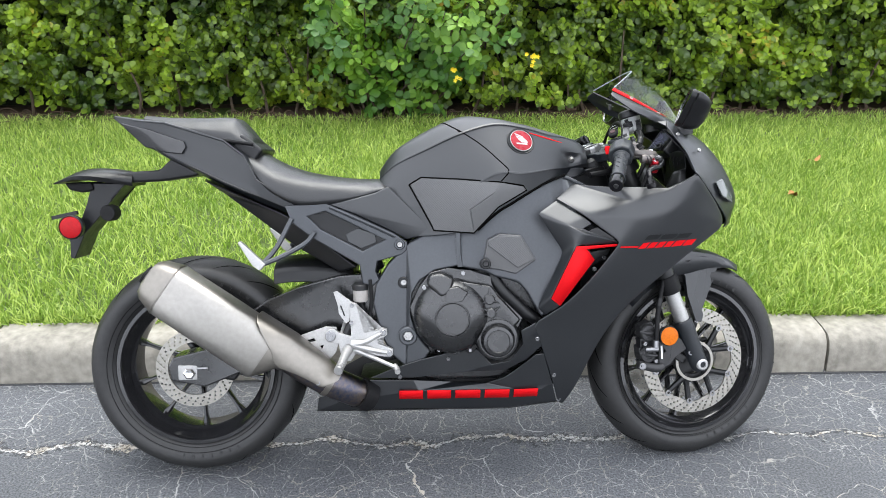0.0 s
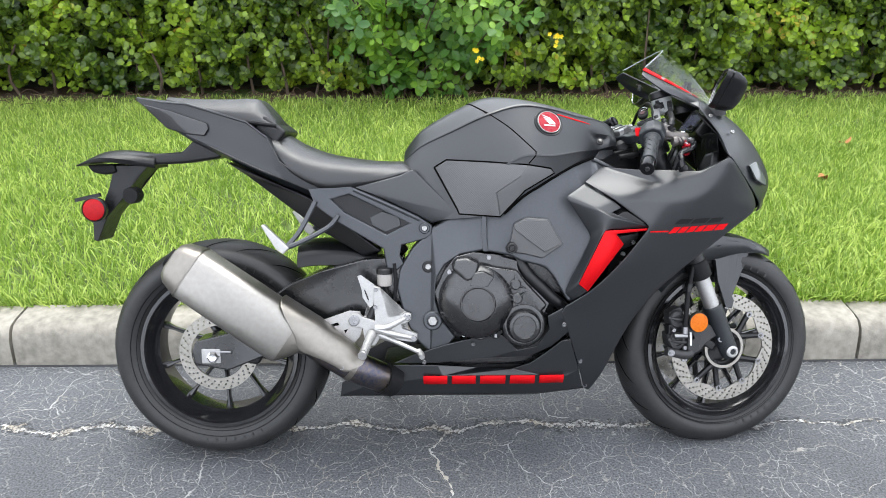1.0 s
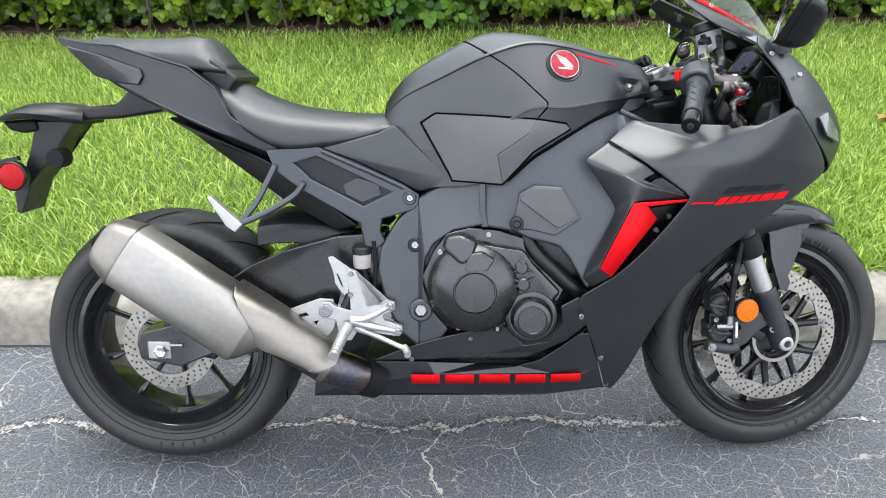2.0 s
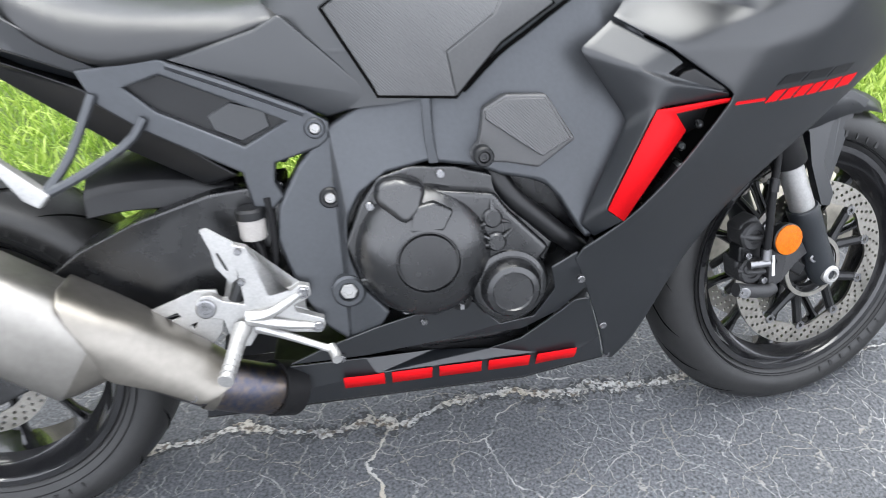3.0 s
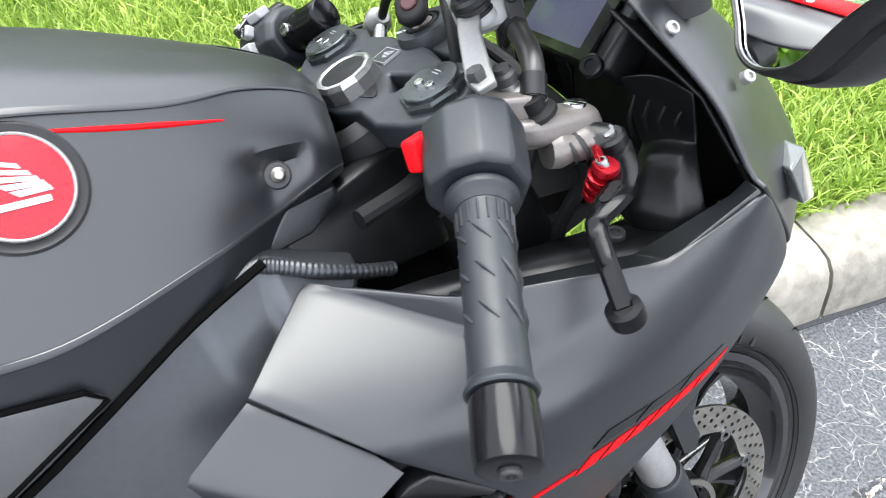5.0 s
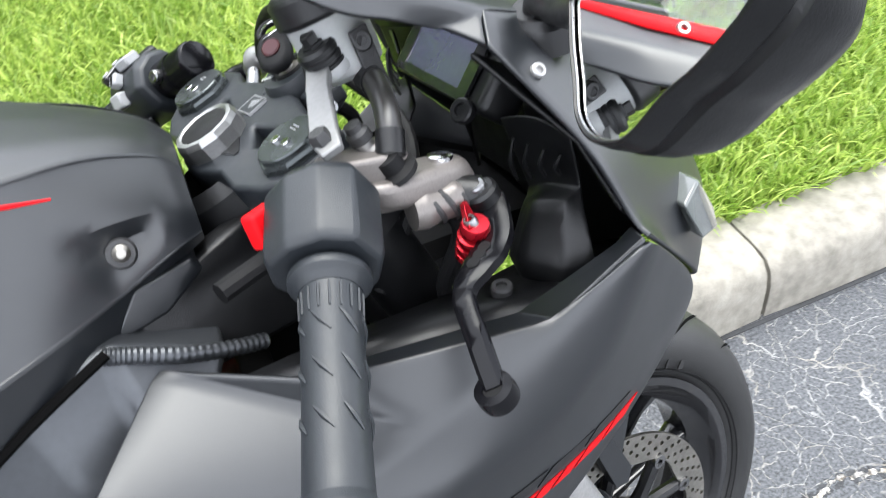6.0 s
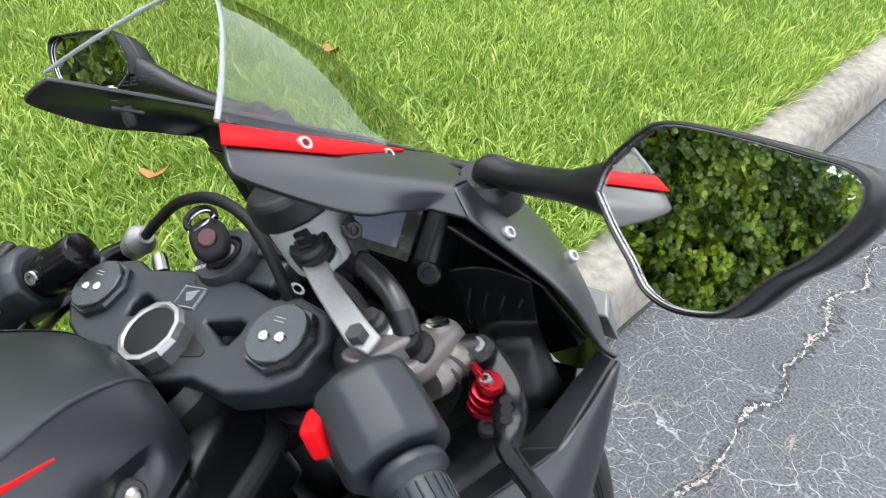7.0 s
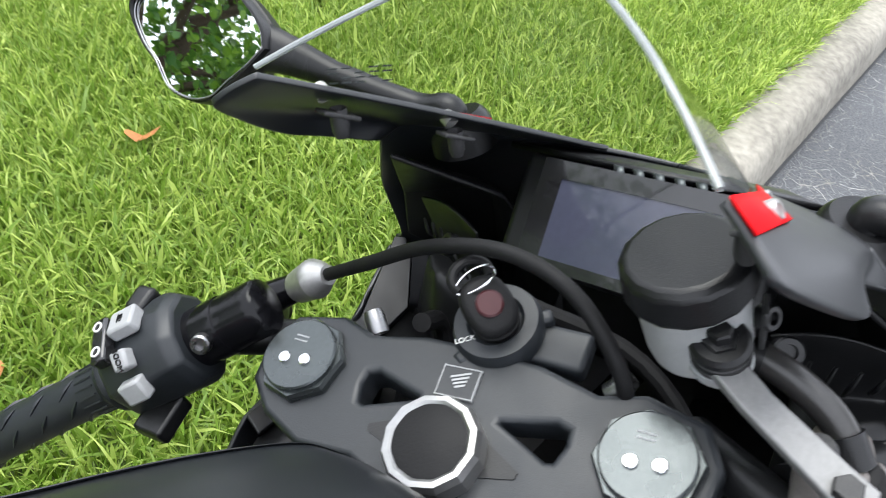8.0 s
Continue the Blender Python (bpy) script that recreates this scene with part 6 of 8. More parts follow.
# the folded key lies back over the lock
KEY = Matrix.Translation((1.203, 0.009, 0.971)) @ Vector((0, -1, 0)).rotation_difference(Vector((-0.45, -0.50, 0.74))).to_matrix().to_4x4()
bm = ringed([[KEY @ Vector((hx * math.copysign(abs(math.cos(a)) ** 0.8, math.cos(a)), d, hz * math.copysign(abs(math.sin(a)) ** 0.8, math.sin(a)))) for a in [2 * math.pi * k / 28 for k in range(28)]] for d, hx, hz in ((0.013, 0.009, 0.012), (0.011, 0.0130, 0.0165), (0.006, 0.0148, 0.0180), (0.002, 0.0138, 0.0170), (0.0, 0.0105, 0.0135))])
part("key_head", bm, DARK, lock, "black key head", sharp=50)
part("key_dot", lathe([(0.0078, 0.004), (0.0078, -0.0012), (0.0066, -0.0020), (0, -0.0020)], 24, KEY), KEYRED, lock, "dark red emblem")
part("key_blade", tube([KEY @ Vector((0, 0.004, -0.012)), K @ Vector((0.001, 0, 0.014))], [0.0045, 0.0035], 10, 3), ALU, lock)
part("key_loop", tube([KEY @ Vector((0.011 * math.cos(a), 0.005, 0.019 + 0.009 * math.sin(a))) for a in [math.pi * (k / 6 * 1.3 - 0.15) for k in range(7)]], 0.0032, 10, 16), DARK, lock)
part("key_ring", tube([KEY @ Vector((0.012 * math.cos(a), 0.000 - 0.004 * math.sin(a * 1.5), 0.015 + 0.0055 * math.sin(a))) for a in [2 * math.pi * k / 12 for k in range(13)]], 0.0007, 6, 36), CHROME, lock)
script("lock_word", "LOCK", 0.0045, K @ pose(-0.017, 0.012, 0.0152) @ pose(0, 0, 0, 0, 0, -60), WHITE, lock)


# bars: grip, switches, levers
def bar_side(s):
    b = tagged(empty("handlebar_right" if s == 1 else "handlebar_left"), "black handlebar with ribbed rubber grip and lever")
    b.parent = bike
    b.matrix_basis = BARS
    b.name = "handlebar"

    def P(x, y, z):
        return Vector((x, y * s, z))
    g0, g1 = P(-0.054, -0.235, -0.018), P(-0.146, -0.365, -0.050)
    ax = (g1 - g0).normalized()
    if s == -1:
        g0 = g0 - ax * 0.006 + Vector((0.004, 0, 0.004))
    part("clip_on", lathe([(0.031, -0.03), (0.040, -0.028), (0.040, 0.0), (0.031, 0.002)], 32, pose(0, -s * 0.103, -0.055) @ up, closed=True), PLASTIC, b)
    part("bar", tube([P(0.03, -0.115, -0.040), g0 - ax * 0.06, g0], [0.012, 0.0115, 0.0115], 20, 6), PLASTIC, b)
    part("grip_flange", tube([g0 - ax * 0.004, g0 - ax * 0.002, g0 + ax * 0.003, g0 + ax * 0.006, g0 + ax * 0.010], [0.019, 0.023, 0.023, 0.020, 0.0175], 28, 10), SWITCH, b)
    end = g0 + ax * 0.128
    part("grip", tube([g0 + ax * 0.008, g0 + ax * 0.02, g0 + ax * 0.07, end - ax * 0.012, end - ax * 0.008, end - ax * 0.002, end], [0.0172, 0.0166, 0.0162, 0.0166, 0.0166, 0.0196, 0.0186], 32, 40), SWITCH, b, "ribbed black rubber grip")
    part("bar_end", tube([end, end + ax * 0.004, end + ax * 0.034, end + ax * 0.038], [0.0155, 0.0175, 0.0175, 0.014], 28, 8), LEVERM, b, "black bar-end weight")
    bolt("end_screw", end + ax * 0.037, b, 0.006, d=tuple(ax), mat=GREYM)
    n1 = ax.cross(Vector((0, 0, 1))).normalized()
    n2 = n1.cross(ax)
    for k in range(6):
        for j in range(7):
            a = 2 * math.pi * (j + 0.5 * (k % 2)) / 7
            c0 = g0 + ax * (0.034 + 0.013 * k)
            pts = []
            for e in (-1, 0, 1):
                an = a + e * 0.30
                pts.append(c0 + ax * (e * 0.006) + (n1 * math.cos(an) + n2 * math.sin(an)) * 0.0166)
            if k % 2 == 0:
                part("grip_rib", tube(pts, [0.0006, 0.0016, 0.0006], 5, 4), SWITCH, b)
    for j in range(36):
        a = 2 * math.pi * j / 36
        r = (n1 * math.cos(a) + n2 * math.sin(a)) * 0.0172
        if j % 2 == 0:
            part("grip_knurl", tube([g0 + ax * 0.012 + r, g0 + ax * 0.026 + r * 0.97], 0.0008, 4, 1, straight=True), SWITCH, b)
    # switch housing: an eight-sided block round the bar
    c = g0 - ax * 0.006
    bm = bmesh.new()
    rows = []
    for u, sc in ((0.0, 0.92), (0.006, 1.0), (0.050, 1.0), (0.058, 0.86)):
        ring = []
        for a, r in ((0.15, 0.033), (0.75, 0.034), (1.35, 0.031), (2.0, 0.031), (2.6, 0.032), (3.4, 0.030), (4.2, 0.030), (5.1, 0.031), (5.8, 0.031)):
            ring.append(bm.verts.new(c - ax * u + (n1 * math.cos(a) + n2 * math.sin(a)) * r * sc * 1.06))
        rows.append(ring)
    for p, q in zip(rows, rows[1:]):
        for j in range(9):
            bm.faces.new((p[j], p[(j + 1) % 9], q[(j + 1) % 9], q[j]))
    bm.faces.new(rows[0])
    bm.faces.new(rows[-1])
    part("switch_housing", bm, SWITCH, b, "dark grey switch housing", bevel=0.0022, seg=2)
    return b, P, g0, ax, n1, n2


rb, P, g0, ax, n1, n2 = bar_side(1)
part("kill_switch", box_bm(0.022, 0.012, 0.022, Matrix.Translation(P(-0.057, -0.184, 0.006)) @ pose(0, 0, 0, 0, 20, 30)), RED, rb, "red engine switch", bevel=0.003)
HOSE = material("smooth_hose", (0.020, 0.019, 0.018), 0.34, 0.0, 0.15, 40, 0.1, 900, spec=0.7)
mc = tagged(empty("brake_cylinder"), "bronze brake master cylinder with a white cup")
mc.parent = bike
mc.matrix_basis = BARS
here = BARS.inverted()
def stadium(a, b, ra, rb, z0, z1, sign=1):
    """A tapering cast block between two round ends, seen from above."""
    A, Bq = Vector(a), Vector(b)
    d = (Bq - A).normalized()
    n = Vector((-d.y, d.x))
    ring = [Bq + (d * math.cos(t) + n * math.sin(t)) * rb for t in [(-0.5 + k / 8) * math.pi for k in range(9)]] + [A - (d * math.cos(t) + n * math.sin(t)) * ra for t in [(-0.5 + k / 8) * math.pi for k in range(9)]]
    bm = bmesh.new()
    lo = [bm.verts.new((p.x, p.y, z0(p))) for p in ring]
    hi = [bm.verts.new((p.x, p.y, z1(p))) for p in ring]
    for j in range(len(ring)):
        bm.faces.new((lo[j], lo[j - len(ring) + 1], hi[j - len(ring) + 1], hi[j]))
    bm.faces.new(hi)
    bm.faces.new(lo[::-1])
    return bm


def slope(top):
    return lambda p: top - (p.x - 0.02) * 0.55


part("cylinder_body", stadium((0.014, -0.185), (0.052, -0.184), 0.020, 0.0145, slope(-0.045), slope(-0.023)), BRONZE, mc, "bronze-grey cast cylinder", bevel=0.007, seg=4)
part("cylinder_foot", stadium((0.0, -0.178), (0.022, -0.180), 0.013, 0.016, slope(-0.05), slope(-0.006)), BRONZE, mc, bevel=0.004, seg=3)
part("cylinder_barrel", tube([P(0.014, -0.196, -0.048), P(0.030, -0.198, -0.056), P(0.052, -0.196, -0.066)], [0.012, 0.013, 0.0105, 0.0125, 0.010], 18, 24), BRONZE, mc)
for k in range(3):
    part("barrel_ring", lathe([(0.0125, -0.002), (0.0135, 0.0), (0.0125, 0.002)], 20, Matrix.Translation(P(0.026 + k * 0.009, -0.1975, -0.055 - k * 0.0045)) @ pose(0, 0, 0, 0, 0, 90)), GREYM, mc)
part("cylinder_cap", lathe([(0.0085, -0.003), (0.0085, 0.0016), (0.007, 0.0022), (0, 0.0022)], 24, Matrix.Translation(P(0.0532, -0.1847, -0.0405)) @ pose(0, 0, 0, 0, 29, 0) @ up), CHROME, mc)
part("cap_slot", box_bm(0.003, 0.014, 0.001, Matrix.Translation(P(0.0532, -0.1847, -0.0380)) @ pose(0, 0, 0, 0, 29, 30)), DARK, mc)
part("bracket", plate([(-0.009, -0.010), (0.004, -0.012), (0.010, 0.000), (0.030, 0.036), (0.044, 0.054), (0.046, 0.064), (0.034, 0.068), (0.018, 0.046), (-0.007, 0.006)], -0.003, 0.003, None, pose(0.0, -0.186, 0.020) @ pose(0, 0, 0, -76, 0, 0)), BRACK, mc, "silver cup bracket", bevel=0.0012)
bolt("bracket_bolt", P(-0.001, -0.186, 0.022), mc, 0.0066, d=(0, 0, 1), h=0.007, hexa=True, socket=False, mat=GREYM)
part("bracket_cap", lathe([(0.0, 0.0145), (0.0120, 0.0140), (0.0138, 0.0115), (0.0138, 0.0085), (0.0130, 0.0080), (0.0130, 0.0070), (0.0138, 0.0065), (0.0138, 0.0035), (0.0130, 0.0030), (0.0130, 0.0020), (0.0138, 0.0015), (0.0136, -0.001), (0, -0.001)], 32, Matrix.Translation(P(0.0430, -0.127, 0.032)) @ up), PLASTIC, mc)
part("cap_hex", lathe([(0.0082, 0.0135), (0.0082, 0.0160), (0.0058, 0.0165), (0.0058, 0.0215), (0.0050, 0.0225), (0.0, 0.0225)], 6, Matrix.Translation(P(0.0430, -0.127, 0.032)) @ up), PLASTIC, mc, sharp=20)
part("cap_band", lathe([(0.0, -0.008), (0.0140, -0.0075), (0.0148, -0.004), (0.0140, -0.0008), (0.0, -0.0008)], 28, Matrix.Translation(P(0.0430, -0.127, 0.032)) @ up), CUP, mc)
part("fluid_hose", tube([here @ Vector(p) for p in ((1.240, -0.110, 0.9645), (1.2415, -0.122, 0.963), (1.240, -0.142, 0.956), (1.236, -0.160, 0.945), (1.2295, -0.1725, 0.928))], 0.0080, 20, 24), HOSE, mc, "black fluid hose")
for a, b in (((1.2402, -0.112, 0.9643), (1.2415, -0.124, 0.9625)), ((1.2345, -0.1640, 0.9415), (1.2297, -0.1722, 0.9290))):
    part("hose_clip", tube([here @ Vector(a), here @ Vector(b)], 0.0091, 20, 4), PLASTIC, mc)
part("hose_boot", lathe([(0.0145, -0.004), (0.014, -0.001), (0.0085, 0.001), (0.0085, 0.010), (0, 0.012)], 28, Matrix.Translation(P(0.022, -0.191, -0.020)) @ up), DARK, mc)
part("bleed_nipple", lathe([(0.009, -0.012), (0.009, -0.006), (0.0062, -0.005), (0.0062, 0.001)], 20, Matrix.Translation(P(0.021, -0.174, 0.0)) @ up), ALU, mc)
part("nipple_cap", lathe([(0.0078, 0.0), (0.0078, 0.006), (0.0055, 0.008), (0.0055, 0.012), (0, 0.0125)], 20, Matrix.Translation(P(0.021, -0.174, 0.0)) @ up), GREYM, mc)
# fluid cup, upright on its stay
CUPM = pose(1.236, -0.096, 0.963) @ pose(0, 0, 0, -6, -14, 0) @ up
cup = tagged(empty("brake_fluid_cup"), "white translucent brake fluid cup with a black cap")
cup.parent = bike
part("cup", lathe([(0.0, 0.0), (0.018, 0.0), (0.024, 0.004), (0.0255, 0.012), (0.0265, 0.046), (0, 0.046)], 40, CUPM), CUP, cup)
part("cap", lathe([(0.0, 0.064), (0.026, 0.064), (0.030, 0.060), (0.0305, 0.044), (0.028, 0.042), (0, 0.042)], 16, CUPM), PLASTIC, cup, bevel=0.0015)
part("cup_stay", box_bm(0.014, 0.003, 0.045, pose(1.243, -0.121, 0.975) @ pose(0, 0, 0, 0, -14, 20)), GREYM, cup, bevel=0.001)
bolt("stay_screw", (1.240, -0.123, 0.988), cup, 0.0065, d=(-0.3, -1, 0.3), mat=PLASTIC)


LEVER = [(0.056, -0.208, -0.075), (0.041, -0.229, -0.079), (0.0275, -0.2390, -0.0790), (0.0140, -0.2470, -0.0750), (-0.0035, -0.2535, -0.0765), (-0.0180, -0.2760, -0.0900), (-0.0315, -0.2990, -0.1030)]


def lever(s, parent, P):
    pts = [P(*q) for q in LEVER]
    path = spline(pts, 24)
    bm = bmesh.new()
    rows = []
    for i, p in enumerate(path):
        d = (path[min(i + 1, 24)] - path[max(i - 1, 0)]).normalized()
        side = Vector((d.y, -d.x, 0)).normalized()
        w = 0.0118 - 0.0052 * min(1, max(0, i - 10) / 6)
        rows.append([bm.verts.new(p + side * w * e + Vector((0, 0, f))) for e, f in ((-1, 0.003), (-0.6, 0.0055), (0.6, 0.0055), (1, 0.003), (1, -0.003), (0.6, -0.0055), (-0.6, -0.0055), (-1, -0.003))])
    for a, b in zip(rows, rows[1:]):
        for j in range(8):
            bm.faces.new((a[j], a[(j + 1) % 8], b[(j + 1) % 8], b[j]))
    bm.faces.new(rows[0])
    bm.faces.new(rows[-1][::-1])
    lv = part("lever", bm, LEVERM, parent, "short black lever with a red adjuster", sharp=40)
    for p in (path[8], path[10], path[12]):
        part("lever_hole", lathe([(0.0042, -0.0066), (0.0042, 0.0066), (0, 0.0066)], 14, Matrix.Translation(p) @ up), DARK, lv)
    part("lever_tip", lathe([(0.0062, -0.006), (0.0115, -0.0055), (0.012, 0.0), (0.0115, 0.0055), (0.0062, 0.006)], 24, Matrix.Translation(path[24]) @ up, closed=True), LEVERM, lv)
    part("lever_eye", lathe([(0.0064, -0.0045), (0.0064, 0.0045), (0, 0.0045)], 16, Matrix.Translation(path[24]) @ up), DARK, lv)
    part("pivot", lathe([(0.012, -0.012), (0.012, 0.010), (0.010, 0.012), (0, 0.012)], 20, Matrix.Translation(P(0.055, -0.207, -0.074)) @ up), PLASTIC, parent)
    bolt("pivot_bolt", P(0.055, -0.207, -0.062), parent, 0.0065, d=(0, 0, 1))
    q = P(0.0337, -0.2241, -0.070)
    down = (P(0.0337, -0.2241, -0.070) - P(0.024, -0.214, -0.094)).normalized() if s == 1 else Vector((0, 0, 1))
    tilt = Matrix.Translation(q) @ Vector((0, -1, 0)).rotation_difference(-down).to_matrix().to_4x4() @ pose(0, 0, 0, 180)
    part("adjuster", lathe([(0.0, -0.005), (0.0085, -0.005), (0.0095, -0.003), (0.0095, 0.001), (0.0075, 0.002), (0.0075, 0.004), (0.0108, 0.005), (0.0108, 0.008), (0.0078, 0.009), (0.0078, 0.011), (0.0112, 0.012), (0.0112, 0.015), (0.0080, 0.016), (0.0080, 0.018), (0.0112, 0.019), (0.0112, 0.023), (0.008, 0.025), (0, 0.025)], 24, tilt), REDANO, parent, "red anodised ribbed lever adjuster")
    if s == 1:
        part("adjuster_tab", panel([(-0.0055, -0.002, -0.004), (0.0055, -0.002, -0.004), (0.0028, -0.002, 0.009), (0.0020, -0.002, 0.016), (-0.0010, -0.002, 0.016), (-0.0028, -0.002, 0.009)], 0.004), REDANO, parent, bevel=0.0008).data.transform(Matrix.Translation(q + Vector((0, 0, 0.004))) @ Vector((0, 0, 1)).rotation_difference(Vector((0.008, 0.016, 0.009))).to_matrix().to_4x4() @ pose(0, 0, 0, 0, 0, 30))
    bolt("adjuster_bolt", q + Vector((0, 0, 0.005)), parent, 0.0045, d=(0, 0, 1))
    part("perch", tube([P(0.012, -0.165, -0.03), P(0.036, -0.185, -0.055), P(0.055, -0.204, -0.070)], 0.013, 14, 8), PLASTIC, parent)


lever(1, rb, P)
lb, P, g0, ax, n1, n2 = bar_side(-1)
lever(-1, lb, P)
for k, (u, a, sx, sy, mat, word) in enumerate(((0.035, 1.40, 0.024, 0.018, BUTTON, "SEL"), (0.032, 2.10, 0.014, 0.013, BUTTON, "MODE"), (0.030, 2.65, 0.020, 0.015, BUTTON, ""), (0.019, 1.62, 0.014, 0.032, GLOSS, ""))):
    c = g0 - ax * u + (n1 * math.cos(a) + n2 * math.sin(a)) * 0.036
    nn = (n1 * math.cos(a) + n2 * math.sin(a)).normalized()
    R = Matrix((ax.cross(nn), ax * -1, nn)).transposed().to_4x4()
    part("switch_button", box_bm(sy, sx * 0.8, 0.010, Matrix.Translation(c) @ R), mat, lb, "pale grey switch button" if mat is BUTTON else "", bevel=0.002)
    if word:
        script("button_word", word, 0.0052, Matrix.Translation(c + nn * 0.0054) @ R, DARK, lb)
    if mat is GLOSS:
        for e in (-0.009, 0.009):
            part("lamp_mark", lathe([(0.0035, -0.0003), (0.0035, 0.0006), (0.0025, 0.0006), (0.0025, -0.0003)], 14, Matrix.Translation(c + nn * 0.0055) @ R @ pose(e, 0, 0) @ up, closed=True), WHITE, lb)
part("switch_foot", box_bm(0.03, 0.024, 0.014, Matrix.Translation(g0 - ax * 0.022 + n2 * -0.014 + n1 * -0.033)), PLASTIC, lb, bevel=0.003)
part("cable_adjuster", tube([P(0.060, -0.165, -0.040), P(0.064, -0.148, -0.030), P(0.066, -0.135, -0.024)], [0.012, 0.0145, 0.007], 24, 8), ALU, lb, "silver cable adjuster")
part("clamp_barrel", tube([g0 - ax * 0.058, g0 - ax * 0.061, g0 - ax * 0.084, g0 - ax * 0.087, g0 - ax * 0.112, g0 - ax * 0.116], [0.017, 0.0195, 0.0195, 0.0185, 0.0185, 0.015], 32, 20), LEVERM, lb, "black lever clamp")
part("lever_bracket", tube([P(0.030, -0.190, -0.045), P(0.046, -0.186, -0.044), P(0.060, -0.166, -0.040)], [0.014, 0.013, 0.010], 16, 8), LEVERM, lb)
part("lever_bracket", tube([P(0.052, -0.206, -0.062), P(0.056, -0.185, -0.048), P(0.062, -0.160, -0.037)], [0.012, 0.010, 0.009], 16, 8), LEVERM, lb)
part("switch_horn", box_bm(0.020, 0.016, 0.022, Matrix.Translation(g0 - ax * 0.036 + n2 * 0.020 + n1 * 0.028)), PLASTIC, lb, bevel=0.004)
nn = n1 * math.cos(2.5) + n2 * math.sin(2.5)
bolt("perch_bolt", g0 - ax * 0.075 + nn * 0.0205, lb, 0.0065, d=tuple(nn))
cable = part("clutch_cable", tube([BARS @ Vector(v) for v in ((0.066, 0.136, -0.024), (0.066, 0.09, 0.004), (0.070, 0.04, 0.030), (0.070, -0.01, 0.040), (0.060, -0.050, 0.030), (0.038, -0.078, 0.004), (0.022, -0.084, -0.03), (0.01, -0.08, -0.08))], 0.0046, 12, 40), DARK, bike, "black clutch cable")
for pts, r in (([(1.19, -0.05, 0.86), (1.16, -0.09, 0.855), (1.11, -0.115, 0.848)], 0.008), ([(1.26, 0.03, 0.93), (1.28, -0.04, 0.90), (1.26, -0.09, 0.86), (1.22, -0.1, 0.80)], 0.006), ([(1.25, -0.17, 0.90), (1.27, -0.16, 0.86), (1.26, -0.13, 0.80), (1.28, -0.12, 0.74)], 0.006), ([(1.24, 0.10, 0.90), (1.28, 0.12, 0.86), (1.25, 0.10, 0.78)], 0.007)):
    part("cable", tube([Vector(p) for p in pts], r, 10, 14), DARK, bike)

# ---- front wheel parts ----
WH = STEER @ pose(0, 0, -0.69) @ pose(0, 0, 0, 0, 23.3, 0)
cal = tagged(empty("brake_caliper"), "dark grey brake caliper with an amber reflector")
cal.parent = bike
cal.matrix_basis = WH
for k, outl_c in enumerate(([(-0.192, 0.118), (-0.158, 0.134), (-0.140, 0.108), (-0.141, 0.080), (-0.188, 0.078)], [(-0.196, 0.060), (-0.141, 0.063), (-0.138, 0.032), (-0.158, 0.004), (-0.190, 0.020)])):
    part("caliper_body", panel([(x, -0.114, z) for x, z in outl_c], 0.04), GREYM, cal, bevel=0.007, seg=3)
    part("piston_bore", lathe([(0.0245, 0.03), (0.0245, -0.004), (0.0215, -0.0085), (0.013, -0.0095), (0.012, -0.006), (0, -0.006)], 28, pose(-0.169, -0.117, 0.100 - k * 0.062)), GREYM, cal)
    part("casting_rib", tube([(-0.194, -0.118, 0.104 - k * 0.062), (-0.172, -0.128, 0.100 - k * 0.062), (-0.145, -0.124, 0.096 - k * 0.062)], 0.005, 10, 6), GREYM, cal)
part("hose_fitting", tube([(-0.156, -0.140, 0.062), (-0.156, -0.140, 0.082)], 0.0085, 14, 1, straight=True), BOLT, cal, "zinc hose fitting")
part("hose_fitting", tube([(-0.146, -0.132, 0.178), (-0.142, -0.130, 0.200)], 0.0085, 14, 1, straight=True), PLASTIC, cal)
part("banjo", tube([(-0.186, -0.136, 0.056), (-0.150, -0.140, 0.056)], 0.0075, 14, 1, straight=True), BOLT, cal, "zinc banjo fitting")
bolt("pad_pin", (-0.186, -0.132, 0.072), cal, 0.006, mat=BOLT)
bolt("pad_pin", (-0.150, -0.130, 0.020), cal, 0.006, mat=BOLT)
part("caliper_bridge", box_bm(0.045, 0.03, 0.03, pose(-0.172, -0.105, 0.07)), PLASTIC, cal, bevel=0.004)
part("caliper_rail", panel([(-0.142, -0.132, 0.112), (-0.130, -0.132, 0.112), (-0.126, -0.132, 0.01), (-0.140, -0.132, 0.004)], 0.03), GREYM, cal, bevel=0.004)
part("caliper_arm", panel([(-0.145, -0.120, 0.11), (-0.10, -0.115, 0.09), (-0.062, -0.11, 0.075), (-0.045, -0.11, 0.045), (-0.075, -0.115, 0.03), (-0.10, -0.118, 0.005), (-0.150, -0.12, -0.012), (-0.155, -0.12, 0.01), (-0.115, -0.118, 0.03), (-0.095, -0.118, 0.06), (-0.13, -0.12, 0.08)], 0.022), GREYM, cal, bevel=0.004)
part("bleed_pipe", tube([(-0.205, -0.130, 0.012), (-0.15, -0.132, 0.000), (-0.13, -0.13, 0.004)], 0.012, 14, 6), GREYM, cal)
bolt("caliper_bolt", (-0.196, -0.142, 0.010), cal, 0.010, d=(-0.6, -1, 0), mat=BOLT)
bolt("caliper_bolt", (-0.15, -0.130, 0.118), cal, 0.009, mat=BOLT)
bolt("caliper_bolt", (-0.18, -0.126, 0.045), cal, 0.009, mat=GREYM)
